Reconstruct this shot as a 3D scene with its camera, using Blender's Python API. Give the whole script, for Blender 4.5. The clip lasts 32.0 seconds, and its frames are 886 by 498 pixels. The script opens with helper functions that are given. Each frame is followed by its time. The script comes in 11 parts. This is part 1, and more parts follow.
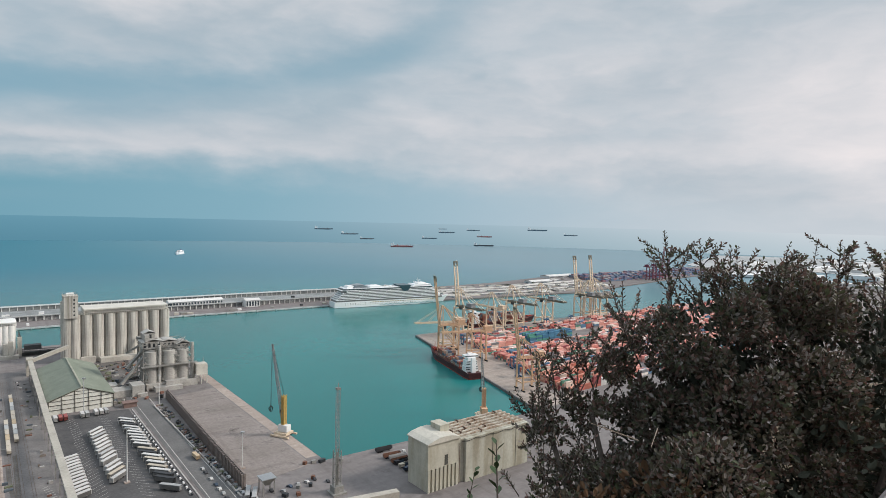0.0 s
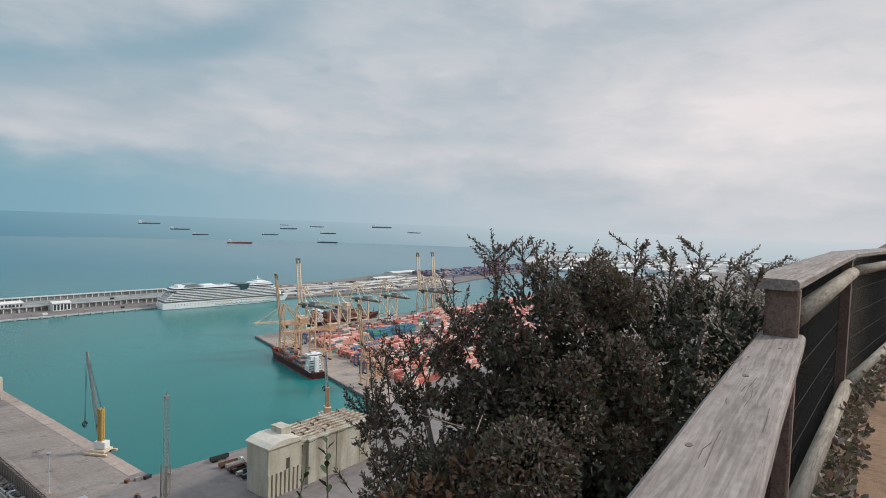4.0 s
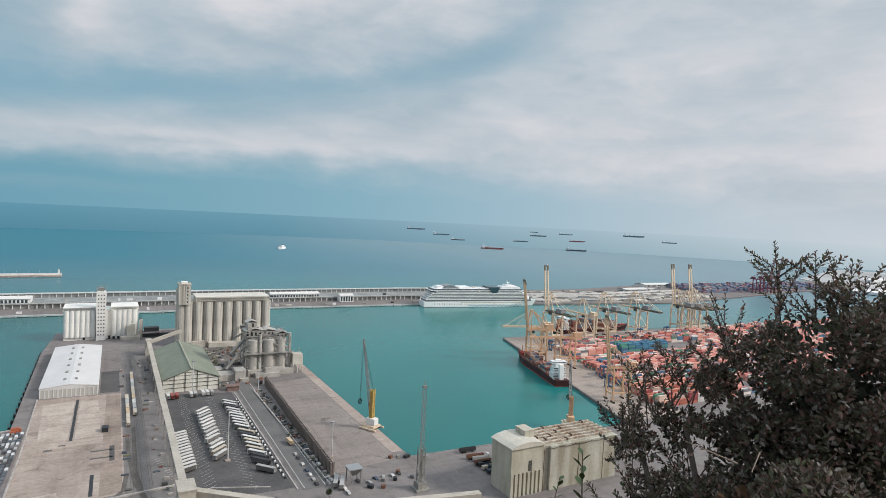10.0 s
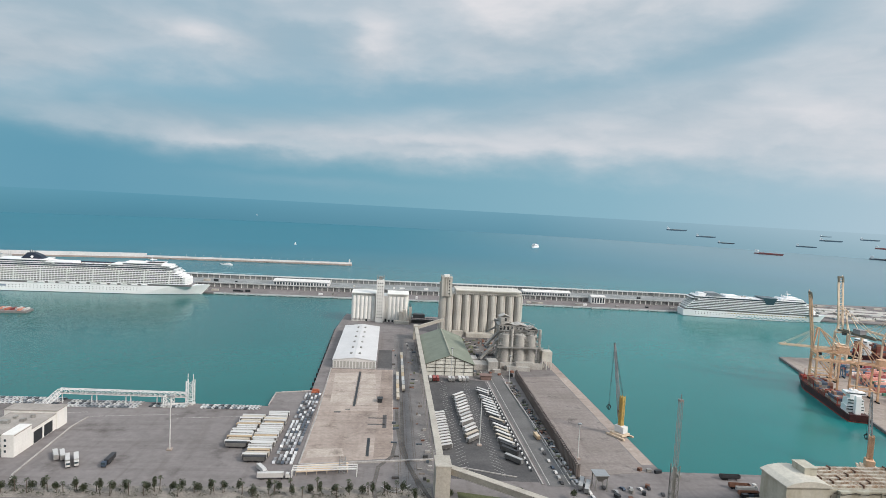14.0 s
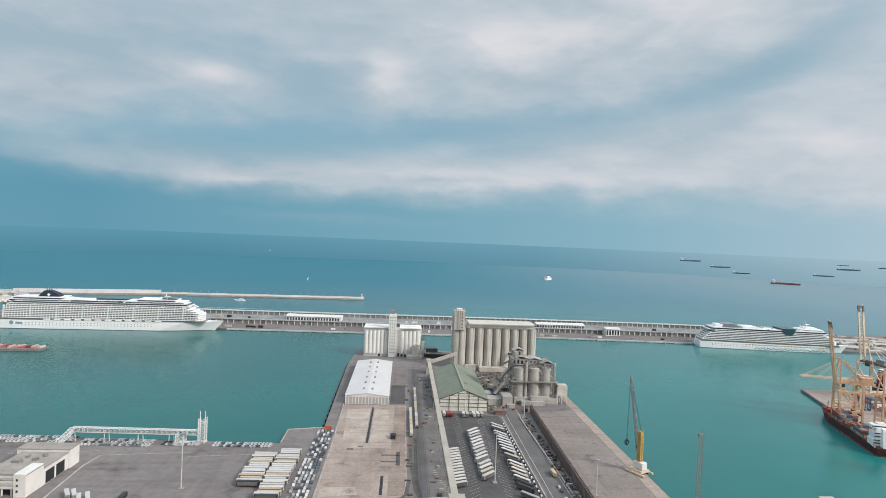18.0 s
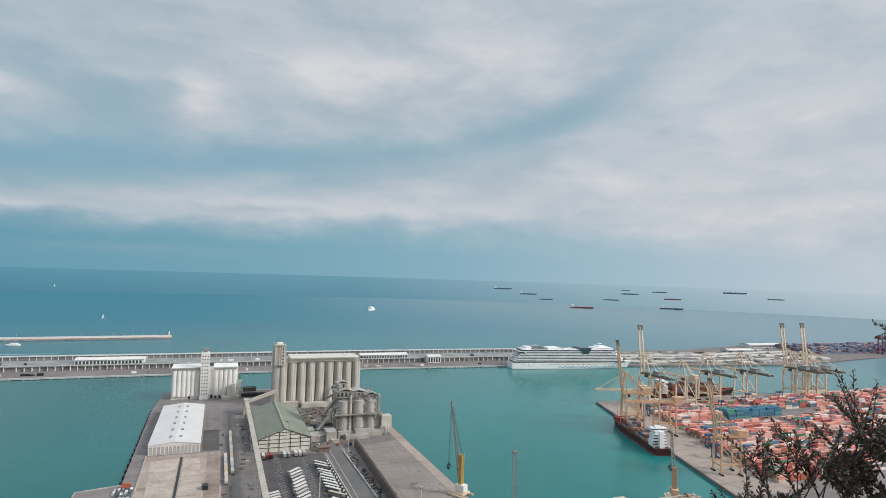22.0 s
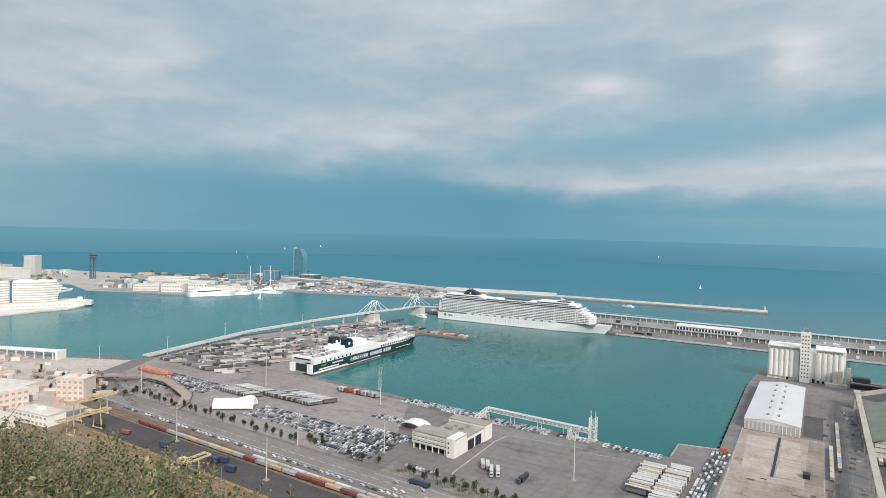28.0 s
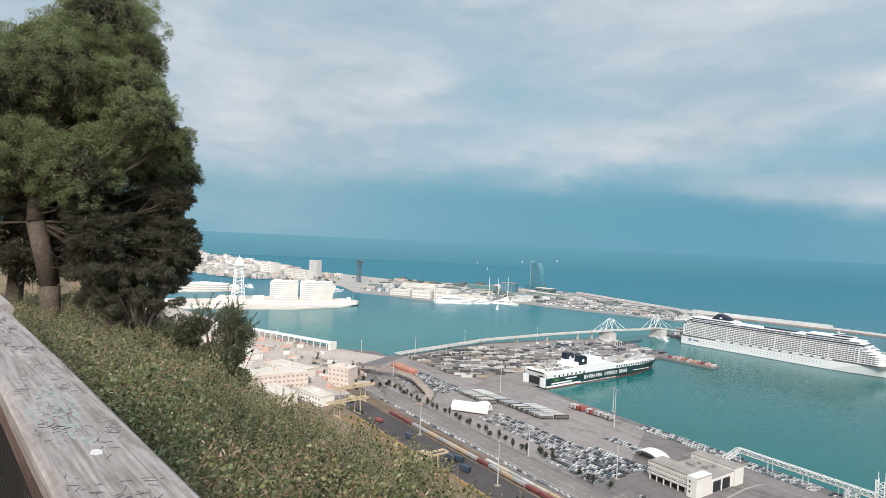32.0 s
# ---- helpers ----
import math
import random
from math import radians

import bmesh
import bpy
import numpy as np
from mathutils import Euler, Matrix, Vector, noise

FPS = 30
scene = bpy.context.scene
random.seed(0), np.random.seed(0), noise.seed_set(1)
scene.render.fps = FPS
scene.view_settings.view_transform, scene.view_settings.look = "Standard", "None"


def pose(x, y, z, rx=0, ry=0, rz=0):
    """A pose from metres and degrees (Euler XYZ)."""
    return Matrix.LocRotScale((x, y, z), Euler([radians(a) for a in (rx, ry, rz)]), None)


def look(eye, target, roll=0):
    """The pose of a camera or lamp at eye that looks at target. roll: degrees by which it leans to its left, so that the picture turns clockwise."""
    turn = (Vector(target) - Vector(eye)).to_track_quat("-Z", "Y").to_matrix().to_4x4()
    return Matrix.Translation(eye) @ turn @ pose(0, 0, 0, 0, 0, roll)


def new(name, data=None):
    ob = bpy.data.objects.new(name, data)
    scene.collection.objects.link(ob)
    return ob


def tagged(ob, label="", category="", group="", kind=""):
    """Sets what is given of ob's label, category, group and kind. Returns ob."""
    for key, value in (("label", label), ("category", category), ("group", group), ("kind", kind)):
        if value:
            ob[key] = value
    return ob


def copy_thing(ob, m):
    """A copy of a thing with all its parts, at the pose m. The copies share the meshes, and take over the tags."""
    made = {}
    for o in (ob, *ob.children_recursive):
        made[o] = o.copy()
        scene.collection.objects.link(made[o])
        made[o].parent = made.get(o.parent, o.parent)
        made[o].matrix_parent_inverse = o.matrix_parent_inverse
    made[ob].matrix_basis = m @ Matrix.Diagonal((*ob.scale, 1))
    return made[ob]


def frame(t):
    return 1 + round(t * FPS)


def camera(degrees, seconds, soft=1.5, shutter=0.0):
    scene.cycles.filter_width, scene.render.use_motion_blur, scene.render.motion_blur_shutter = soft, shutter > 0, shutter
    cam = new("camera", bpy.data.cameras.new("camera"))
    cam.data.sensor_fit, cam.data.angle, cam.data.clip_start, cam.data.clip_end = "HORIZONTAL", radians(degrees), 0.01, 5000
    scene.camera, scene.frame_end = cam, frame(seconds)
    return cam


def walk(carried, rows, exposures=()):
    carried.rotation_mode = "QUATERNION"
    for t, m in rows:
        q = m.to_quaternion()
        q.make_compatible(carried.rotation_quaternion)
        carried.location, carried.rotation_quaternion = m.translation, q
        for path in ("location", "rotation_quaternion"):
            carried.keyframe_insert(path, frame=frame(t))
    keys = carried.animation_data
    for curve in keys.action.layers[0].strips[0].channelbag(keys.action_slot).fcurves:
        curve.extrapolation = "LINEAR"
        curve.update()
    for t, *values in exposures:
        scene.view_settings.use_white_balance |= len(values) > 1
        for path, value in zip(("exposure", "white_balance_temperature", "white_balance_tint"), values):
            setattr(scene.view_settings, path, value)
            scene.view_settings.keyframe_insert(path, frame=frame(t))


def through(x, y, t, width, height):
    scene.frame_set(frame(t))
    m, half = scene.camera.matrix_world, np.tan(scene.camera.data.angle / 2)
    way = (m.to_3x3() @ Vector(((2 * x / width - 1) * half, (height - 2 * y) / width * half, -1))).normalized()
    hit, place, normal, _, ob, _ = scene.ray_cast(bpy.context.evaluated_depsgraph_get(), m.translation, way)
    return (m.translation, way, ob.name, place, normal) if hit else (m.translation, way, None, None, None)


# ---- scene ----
cam = camera(73.6, 32.0, soft=0.55)
EYE = 168.0
TURNS = [
    (0, -0.00, -2.83, -1.35),
    (0.5, -1.70, -2.48, -1.38),
    (1, -3.31, -2.36, -0.97),
    (1.5, -5.91, -2.43, -1.50),
    (2, -8.23, -2.45, -1.71),
    (2.5, -10.11, -2.28, -1.93),
    (3, -11.39, -2.82, -1.99),
    (3.5, -13.52, -2.68, -1.47),
    (4, -14.95, -2.67, -2.15),
    (4.5, -16.32, -2.38, -2.19),
    (6.5, -12.85, -1.66, -1.96),
    (7, -10.04, -1.87, -2.16),
    (7.5, -6.61, -1.85, -2.53),
    (8, -4.36, -1.89, -2.51),
    (8.5, -0.37, -2.22, -2.53),
    (9, 2.76, -2.37, -2.54),
    (9.5, 5.24, -2.57, -2.53),
    (10, 8.82, -2.96, -2.83),
    (10.5, 11.90, -3.40, -3.17),
    (11, 14.94, -3.77, -2.83),
    (11.5, 17.53, -4.05, -2.92),
    (12, 20.33, -4.25, -2.76),
    (12.5, 22.31, -4.28, -2.80),
    (13, 25.50, -4.20, -2.84),
    (13.5, 30.10, -4.30, -3.16),
    (14, 32.98, -4.26, -3.11),
    (14.5, 35.28, -4.35, -3.24),
    (15, 37.88, -4.31, -3.22),
    (15.5, 40.10, -4.33, -2.93),
    (17.5, 37.10, -2.03, -2.62),
    (18, 34.10, -1.08, -2.37),
    (18.5, 30.17, -0.04, -2.58),
    (19, 27.94, 0.65, -2.67),
    (19.5, 26.07, 1.02, -2.68),
    (20, 24.52, 1.18, -2.62),
    (20.5, 22.32, 1.74, -2.26),
    (21, 19.81, 2.32, -2.15),
    (21.5, 17.92, 2.62, -1.96),
    (22, 17.14, 2.51, -1.79),
    (22.5, 16.06, 2.19, -1.65),
    (23, 16.72, 1.68, -1.55),
    (23.5, 19.33, 1.06, -1.72),
    (24, 23.23, 0.41, -2.24),
    (24.5, 26.59, -0.11, -2.33),
    (26.5, 50.29, -0.94, -1.64),
    (27, 56.77, -1.19, -1.57),
    (27.5, 63.30, -1.61, -1.52),
    (28, 70.43, -1.68, -1.43),
    (28.5, 76.40, -1.96, -1.91),
    (29, 81.45, -1.70, -2.24),
    (29.5, 84.86, -1.59, -2.23),
    (30, 87.19, -1.13, -2.49),
    (30.5, 89.33, -0.91, -2.07),
    (31, 90.27, -1.01, -1.81),
    (31.5, 91.67, -0.77, -2.40),
    (32, 93.09, -1.10, -2.72),
]
SWAY = [(0, -0.04, 0), (4.5, 0, 0), (6.5, 0, 0), (9, -0.03, 0), (11, -0.05, 0), (13, -0.07, 0), (19, -0.07, 0.03), (22, -0.06, 0.05), (24.5, -0.06, 0.02), (29, 0, 0), (32, 0, 0)]


def eye(t):
    """The hand's slight sway: to the right and up."""
    a, b = (float(np.interp(t, [r[0] for r in SWAY], [r[k] for r in SWAY])) for k in (1, 2))
    return 0.985 * a, -0.17 * a, EYE + b


walk(cam, [(t, pose(*eye(t), 90 + pitch, roll, yaw)) for t, yaw, pitch, roll in TURNS], [(0, -0.05), (4, -0.14), (7, -0.11), (9, -0.05), (12, 0.0), (14, 0.05), (15.5, 0.06), (18, 0.02), (22, -0.06), (24.5, -0.05), (27, -0.02), (29, 0.12), (32, 0.17)])

# ---- world and sun ----
GRID = 37.8                      # degrees from x to the quay's own axis u; v runs out to sea
CU, SU = math.cos(radians(GRID)), math.sin(radians(GRID))


def xy(u, v):
    return u * CU - v * SU, u * SU + v * CU


def at(u, v, z=0.0, turn=0.0):
    x, y = xy(u, v)
    return pose(x, y, z, 0, 0, GRID + turn)


SUN_AZ, SUN_EL = -88.0, 34.0     # degrees left of y, and up
sun = new("sun", bpy.data.lights.new("sun", "SUN"))
sun.data.energy, sun.data.angle, sun.data.color = 3.1, radians(12), (1.0, 0.93, 0.85)
_a, _e = radians(SUN_AZ), radians(SUN_EL)
sun.matrix_world = look((0, 0, 900), (900 * math.sin(_a) * math.cos(_e), -900 * math.cos(_a) * math.cos(_e), 900 - 900 * math.sin(_e)))

world = bpy.data.worlds.new("overcast_sky")
scene.world = world
world.use_nodes = True
wt = world.node_tree
wt.nodes.clear()


def wnode(kind, **inputs):
    n = wt.nodes.new(kind)
    return n


def wmath(op, a, b=None, c=None):
    n = wt.nodes.new("ShaderNodeMath")
    n.operation = op
    for i, v in enumerate((a, b, c)):
        if v is None:
            continue
        if isinstance(v, (int, float)):
            n.inputs[i].default_value = v
        else:
            wt.links.new(v, n.inputs[i])
    return n.outputs[0]


def wmix(fac, a, b):
    n = wt.nodes.new("ShaderNodeMix")
    n.data_type = "RGBA"
    for i, v in ((0, fac), (6, a), (7, b)):
        if isinstance(v, (int, float)):
            n.inputs[i].default_value = v
        elif isinstance(v, tuple):
            n.inputs[i].default_value = (*v, 1)
        else:
            wt.links.new(v, n.inputs[i])
    return n.outputs[2]


def wnoise(vec, scale, detail, rough):
    n = wt.nodes.new("ShaderNodeTexNoise")
    n.inputs["Scale"].default_value, n.inputs["Detail"].default_value, n.inputs["Roughness"].default_value = scale, detail, rough
    wt.links.new(vec, n.inputs["Vector"])
    return n.outputs["Fac"]


def wvec(x, y, z=0.0):
    n = wt.nodes.new("ShaderNodeCombineXYZ")
    for i, v in enumerate((x, y, z)):
        if isinstance(v, (int, float)):
            n.inputs[i].default_value = v
        else:
            wt.links.new(v, n.inputs[i])
    return n.outputs[0]


tc = wt.nodes.new("ShaderNodeTexCoord")
sep = wt.nodes.new("ShaderNodeSeparateXYZ")
wt.links.new(tc.outputs["Generated"], sep.inputs[0])
DEG = 180 / math.pi
az = wmath("MULTIPLY", wmath("ARCTAN2", wmath("MULTIPLY", sep.outputs[0], -1.0), sep.outputs[1]), DEG)
el = wmath("MULTIPLY", wmath("ARCSINE", sep.outputs[2]), DEG)
# wisps: drawn out along the horizon, warped so that no edge is regular
wisp_co = wvec(wmath("MULTIPLY", az, 0.045), wmath("MULTIPLY", el, 0.16), 0.3)
warp1 = wmath("SUBTRACT", wnoise(wisp_co, 1.1, 4, 0.55), 0.5)
warp2 = wmath("SUBTRACT", wnoise(wvec(wmath("MULTIPLY", az, 0.045), wmath("MULTIPLY", el, 0.16), 7.7), 1.4, 4, 0.55), 0.5)
azw = wmath("ADD", az, wmath("MULTIPLY", warp1, 22.0))
elw = wmath("ADD", el, wmath("MULTIPLY", warp2, 4.6))
wisps = wnoise(wvec(wmath("MULTIPLY", azw, 0.05), wmath("MULTIPLY", elw, 0.17), 2.1), 1.0, 7, 0.5)
fine = wnoise(wvec(wmath("MULTIPLY", az, 0.16), wmath("MULTIPLY", el, 0.36), 5.2), 1.0, 6, 0.55)
elf = wmath("ADD", wmath("ADD", el, wmath("MULTIPLY", warp2, 2.2)), wmath("MULTIPLY", wmath("SUBTRACT", fine, 0.5), 2.6))


def edge(points):
    """A cloud deck's edge: its height over the azimuth."""
    n = wt.nodes.new("ShaderNodeValToRGB")
    n.color_ramp.interpolation = "B_SPLINE"
    while len(n.color_ramp.elements) < len(points):
        n.color_ramp.elements.new(0.5)
    for q, (pa, pe) in zip(n.color_ramp.elements, points):
        q.position, q.color = (pa + 70) / 210, (pe / 40, pe / 40, pe / 40, 1)
    wt.links.new(wmath("DIVIDE", wmath("ADD", az, 70.0), 210.0), n.inputs[0])
    return wmath("MULTIPLY", n.outputs[0], 40.0)


def ease(x, a, b, lo=0.0, hi=1.0):
    """From lo to hi as x goes from a to b, smoothly."""
    n = wnode("ShaderNodeMapRange")
    n.interpolation_type = "SMOOTHSTEP"
    for i, v in enumerate((a, b, lo, hi)):
        n.inputs[i + 1].default_value = v
    wt.links.new(x, n.inputs[0])
    return n.outputs[0]


def over(h, line, soft):
    """0 below the line, 1 above it, over a soft width."""
    return ease(wmath("SUBTRACT", h, line), -soft, soft)


def blots(points, ragged):
    """A sum of soft cloud banks: azimuth, height, half width, half height, slope, weight."""
    x, y = wmath("ADD", az, wmath("MULTIPLY", warp1, 6.0 * ragged)), wmath("ADD", el, wmath("MULTIPLY", wmath("SUBTRACT", elf, el), ragged))
    total = None
    for ba, be, ra, re, lean, bw in points:
        p = wmath("MULTIPLY_ADD", x, 1 / ra, -ba / ra)
        q = wmath("MULTIPLY_ADD", y, 1 / re, wmath("MULTIPLY_ADD", x, -lean / re, (lean * ba - be) / re))
        g = wmath("POWER", 0.42, wmath("ADD", wmath("MULTIPLY", p, p), wmath("MULTIPLY", q, q)))
        total = wmath("MULTIPLY", g, bw) if total is None else wmath("MULTIPLY_ADD", g, bw, total)
    return total


# the blue lane that climbs to the south between two decks, and the gaps in the north
LANE = [(66, 8.0, 9, 1.5, -0.08, -0.34), (52, 8.6, 9, 1.9, -0.1, -0.46), (38, 10.2, 8, 1.6, -0.12, -0.38), (24, 11.6, 9, 1.5, -0.1, -0.32), (10, 13.6, 8, 1.5, -0.2, -0.31),
        (1, 18.2, 7, 1.6, -0.55, -0.30), (46, 13.0, 4, 1.6, 0.1, -0.26), (34, 15.5, 2.4, 2.4, 0, -0.14), (88, 14.5, 7, 3.2, 0.3, -0.32), (80, 12.6, 6, 1.1, 0.1, -0.19), (84, 3.2, 18, 2.6, 0, -0.20),
        (96, 19.5, 5, 1.4, 0.2, -0.15), (59, 18.5, 7, 1.2, 0, -0.12), (-17, 8.2, 10, 1.2, -0.12, -0.19), (4, 3, 14, 1.6, 0, -0.07)]
# the banks: the low bright deck, the ragged heads above it, the patches in the north
BANKS = [(52, 5.0, 12, 0.75, -0.01, 0.40), (38, 5.4, 9, 1.0, -0.04, 0.29), (20, 6.8, 14, 2.0, -0.06, 0.34), (-4, 8.5, 14, 4, -0.1, 0.24), (55.5, 13.6, 4.5, 0.8, 0.08, 0.34), (40.5, 14.6, 2.0, 2.2, 0.2, 0.42),
         (28, 17.6, 6.5, 2.8, -0.1, 0.34), (15, 18.5, 6, 2.2, -0.2, 0.32), (75, 9.6, 9, 1.5, 0.1, 0.37), (80, 6.6, 4.5, 0.9, -0.25, 0.29), (70, 9.9, 8, 0.9, -0.22, 0.22), (104, 12, 11, 4.0, -0.12, 0.37)]
HEADS = [(53, 4.75, 6, 0.35, 0.0, 0.26), (40, 4.7, 5, 0.5, -0.02, 0.10), (55.3, 13.7, 2.2, 0.7, 0.1, 0.45), (40.6, 14.6, 2.2, 1.5, 0.35, 0.34), (44.5, 16.2, 4, 0.6, 0.05, 0.25), (28, 18, 5, 2.2, 0, 0.30), (13, 21, 6, 1.6, 0, 0.4),
         (75, 8.6, 6, 0.7, 0.06, 0.25), (70, 19, 7, 2, -0.3, 0.2), (97, 10.6, 5, 0.8, -0.1, 0.25), (82, 6.3, 3, 0.6, -0.2, 0.3), (-42, 9, 13, 6, 0, 0.85), (24, 6, 9, 0.8, -0.03, 0.2), (1, 10, 10, 1.5, -0.1, 0.12)]
HOLLOWS = [(48, 13.8, 3.2, 1.5, 0.1, -0.35), (58, 16.5, 7, 1.5, 0, -0.25), (33, 5.6, 5, 0.28, -0.03, -0.25), (68, 14.5, 8, 1.6, 0, -0.3), (3, 16.5, 9, 1.4, -0.3, -0.3), (100, 6, 14, 2, 0, -0.25), (-20, 13, 9, 1.6, -0.2, -0.2), (84, 17, 5, 3, 0, -0.2)]
low = over(elf, edge([(-60, 0.5), (-30, 1.5), (-12, 3.0), (4, 3.9), (20, 4.0), (34, 4.0), (46, 4.0), (58, 4.0), (66, 4.6), (74, 6.6), (84, 6.0), (92, 6.5), (104, 5.6), (130, 4)]), 1.9)
cover = wmath("ADD", wmath("ADD", 0.60, blots(LANE, 1.0)), blots(BANKS, 1.0))
cover = wmath("ADD", cover, wmath("MULTIPLY", wmath("SUBTRACT", wisps, 0.48), 0.75))
cover = wmath("ADD", cover, wmath("MULTIPLY", wmath("SUBTRACT", fine, 0.5), 0.30))
cover = ease(cover, -0.05, 1.0)
cover = wmath("MULTIPLY", cover, wmath("MULTIPLY_ADD", low, 0.97, 0.03))
cover = wmath("ADD", cover, blots([(45, 1.4, 7, 0.5, 0.0, 0.12), (112, 4, 14, 5, 0, 0.30)], 0.6))
cover = wmath("MINIMUM", wmath("MAXIMUM", wmath("ADD", cover, ease(az, 4.0, -34.0, 0.0, 0.35)), 0.0), 1.0)
blue = wt.nodes.new("ShaderNodeValToRGB")
blue.color_ramp.elements[0].position, blue.color_ramp.elements[0].color = 0.0, (0.098, 0.275, 0.375, 1)
blue.color_ramp.elements[1].position, blue.color_ramp.elements[1].color = 1.0, (0.36, 0.47, 0.55, 1)
e2 = blue.color_ramp.elements.new(0.13)
e2.color = (0.128, 0.330, 0.450, 1)
e3 = blue.color_ramp.elements.new(0.32)
e3.color = (0.22, 0.41, 0.52, 1)
e4 = blue.color_ramp.elements.new(0.5)
e4.color = (0.29, 0.45, 0.545, 1)
wt.links.new(wmath("DIVIDE", wmath("ADD", el, 1.5), 30.0), blue.inputs[0])
nish = wt.nodes.new("ShaderNodeTexSky")
nish.sky_type, nish.sun_disc = "NISHITA", False
nish.sun_elevation, nish.sun_rotation = radians(SUN_EL), radians(-SUN_AZ)
clear = wt.nodes.new("ShaderNodeVectorMath")
clear.operation = "SCALE"
clear.inputs[3].default_value = 0.1
wt.links.new(nish.outputs[0], clear.inputs[0])
base = wmix(0.12, blue.outputs[0], clear.outputs[0])
billow = wnoise(wvec(wmath("MULTIPLY", azw, 0.06), wmath("MULTIPLY", elf, 0.17), 4.4), 1.25, 6, 0.52)
shade = wnode("ShaderNodeMapRange")
for i, v in enumerate((0.34, 0.66, 0.26, 0.74)):
    shade.inputs[i + 1].default_value = v
wt.links.new(billow, shade.inputs[0])
lit = wmath("MINIMUM", wmath("MAXIMUM", wmath("ADD", wmath("ADD", wmath("ADD", shade.outputs[0], ease(az, 66.0, 0.0, -0.24, 0.0)), wmath("MULTIPLY", wmath("SUBTRACT", fine, 0.5), 0.5)), wmath("ADD", blots(HEADS, 0.8), blots(HOLLOWS, 0.8))), 0.0), 1.35)
grey_node = wt.nodes.new("ShaderNodeMix")
grey_node.data_type, grey_node.clamp_factor = "RGBA", False
grey_node.inputs[6].default_value, grey_node.inputs[7].default_value = (0.375, 0.475, 0.55, 1), (0.76, 0.745, 0.77, 1)
wt.links.new(lit, grey_node.inputs[0])
grey = grey_node.outputs[2]
haze_tone = wt.nodes.new("ShaderNodeValToRGB")      # the low air pales towards the hidden sun
haze_tone.color_ramp.elements[0].position, haze_tone.color_ramp.elements[0].color = 0.0, (0.15, 0.355, 0.455, 1)
haze_tone.color_ramp.elements[1].position, haze_tone.color_ramp.elements[1].color = 1.0, (0.74, 0.745, 0.775, 1)
for hp, hc in ((0.28, (0.118, 0.312, 0.425)), (0.45, (0.175, 0.375, 0.475)), (0.58, (0.24, 0.435, 0.535)), (0.72, (0.395, 0.535, 0.625)), (0.86, (0.60, 0.66, 0.715))):
    q = haze_tone.color_ramp.elements.new(hp)
    q.color = (*hc, 1)
wt.links.new(wmath("DIVIDE", wmath("SUBTRACT", 110.0, az), 160.0), haze_tone.inputs[0])
base = wmix(wmath("MAXIMUM", ease(el, 9.0, 2.5), ease(az, 10.0, -30.0)), base, haze_tone.outputs[0])
sky = wmix(cover, base, grey)
bg = wt.nodes.new("ShaderNodeBackground")
zen = wnode("ShaderNodeMapRange")        # an overcast deck is brightest overhead
zen.interpolation_type = "SMOOTHSTEP"
for i, v in enumerate((26.0, 75.0, 1.0, 2.1)):
    zen.inputs[i + 1].default_value = v
wt.links.new(el, zen.inputs[0])
wt.links.new(zen.outputs[0], bg.inputs[1])
wt.links.new(sky, bg.inputs[0])
wo = wt.nodes.new("ShaderNodeOutputWorld")
wt.links.new(bg.outputs[0], wo.inputs[0])


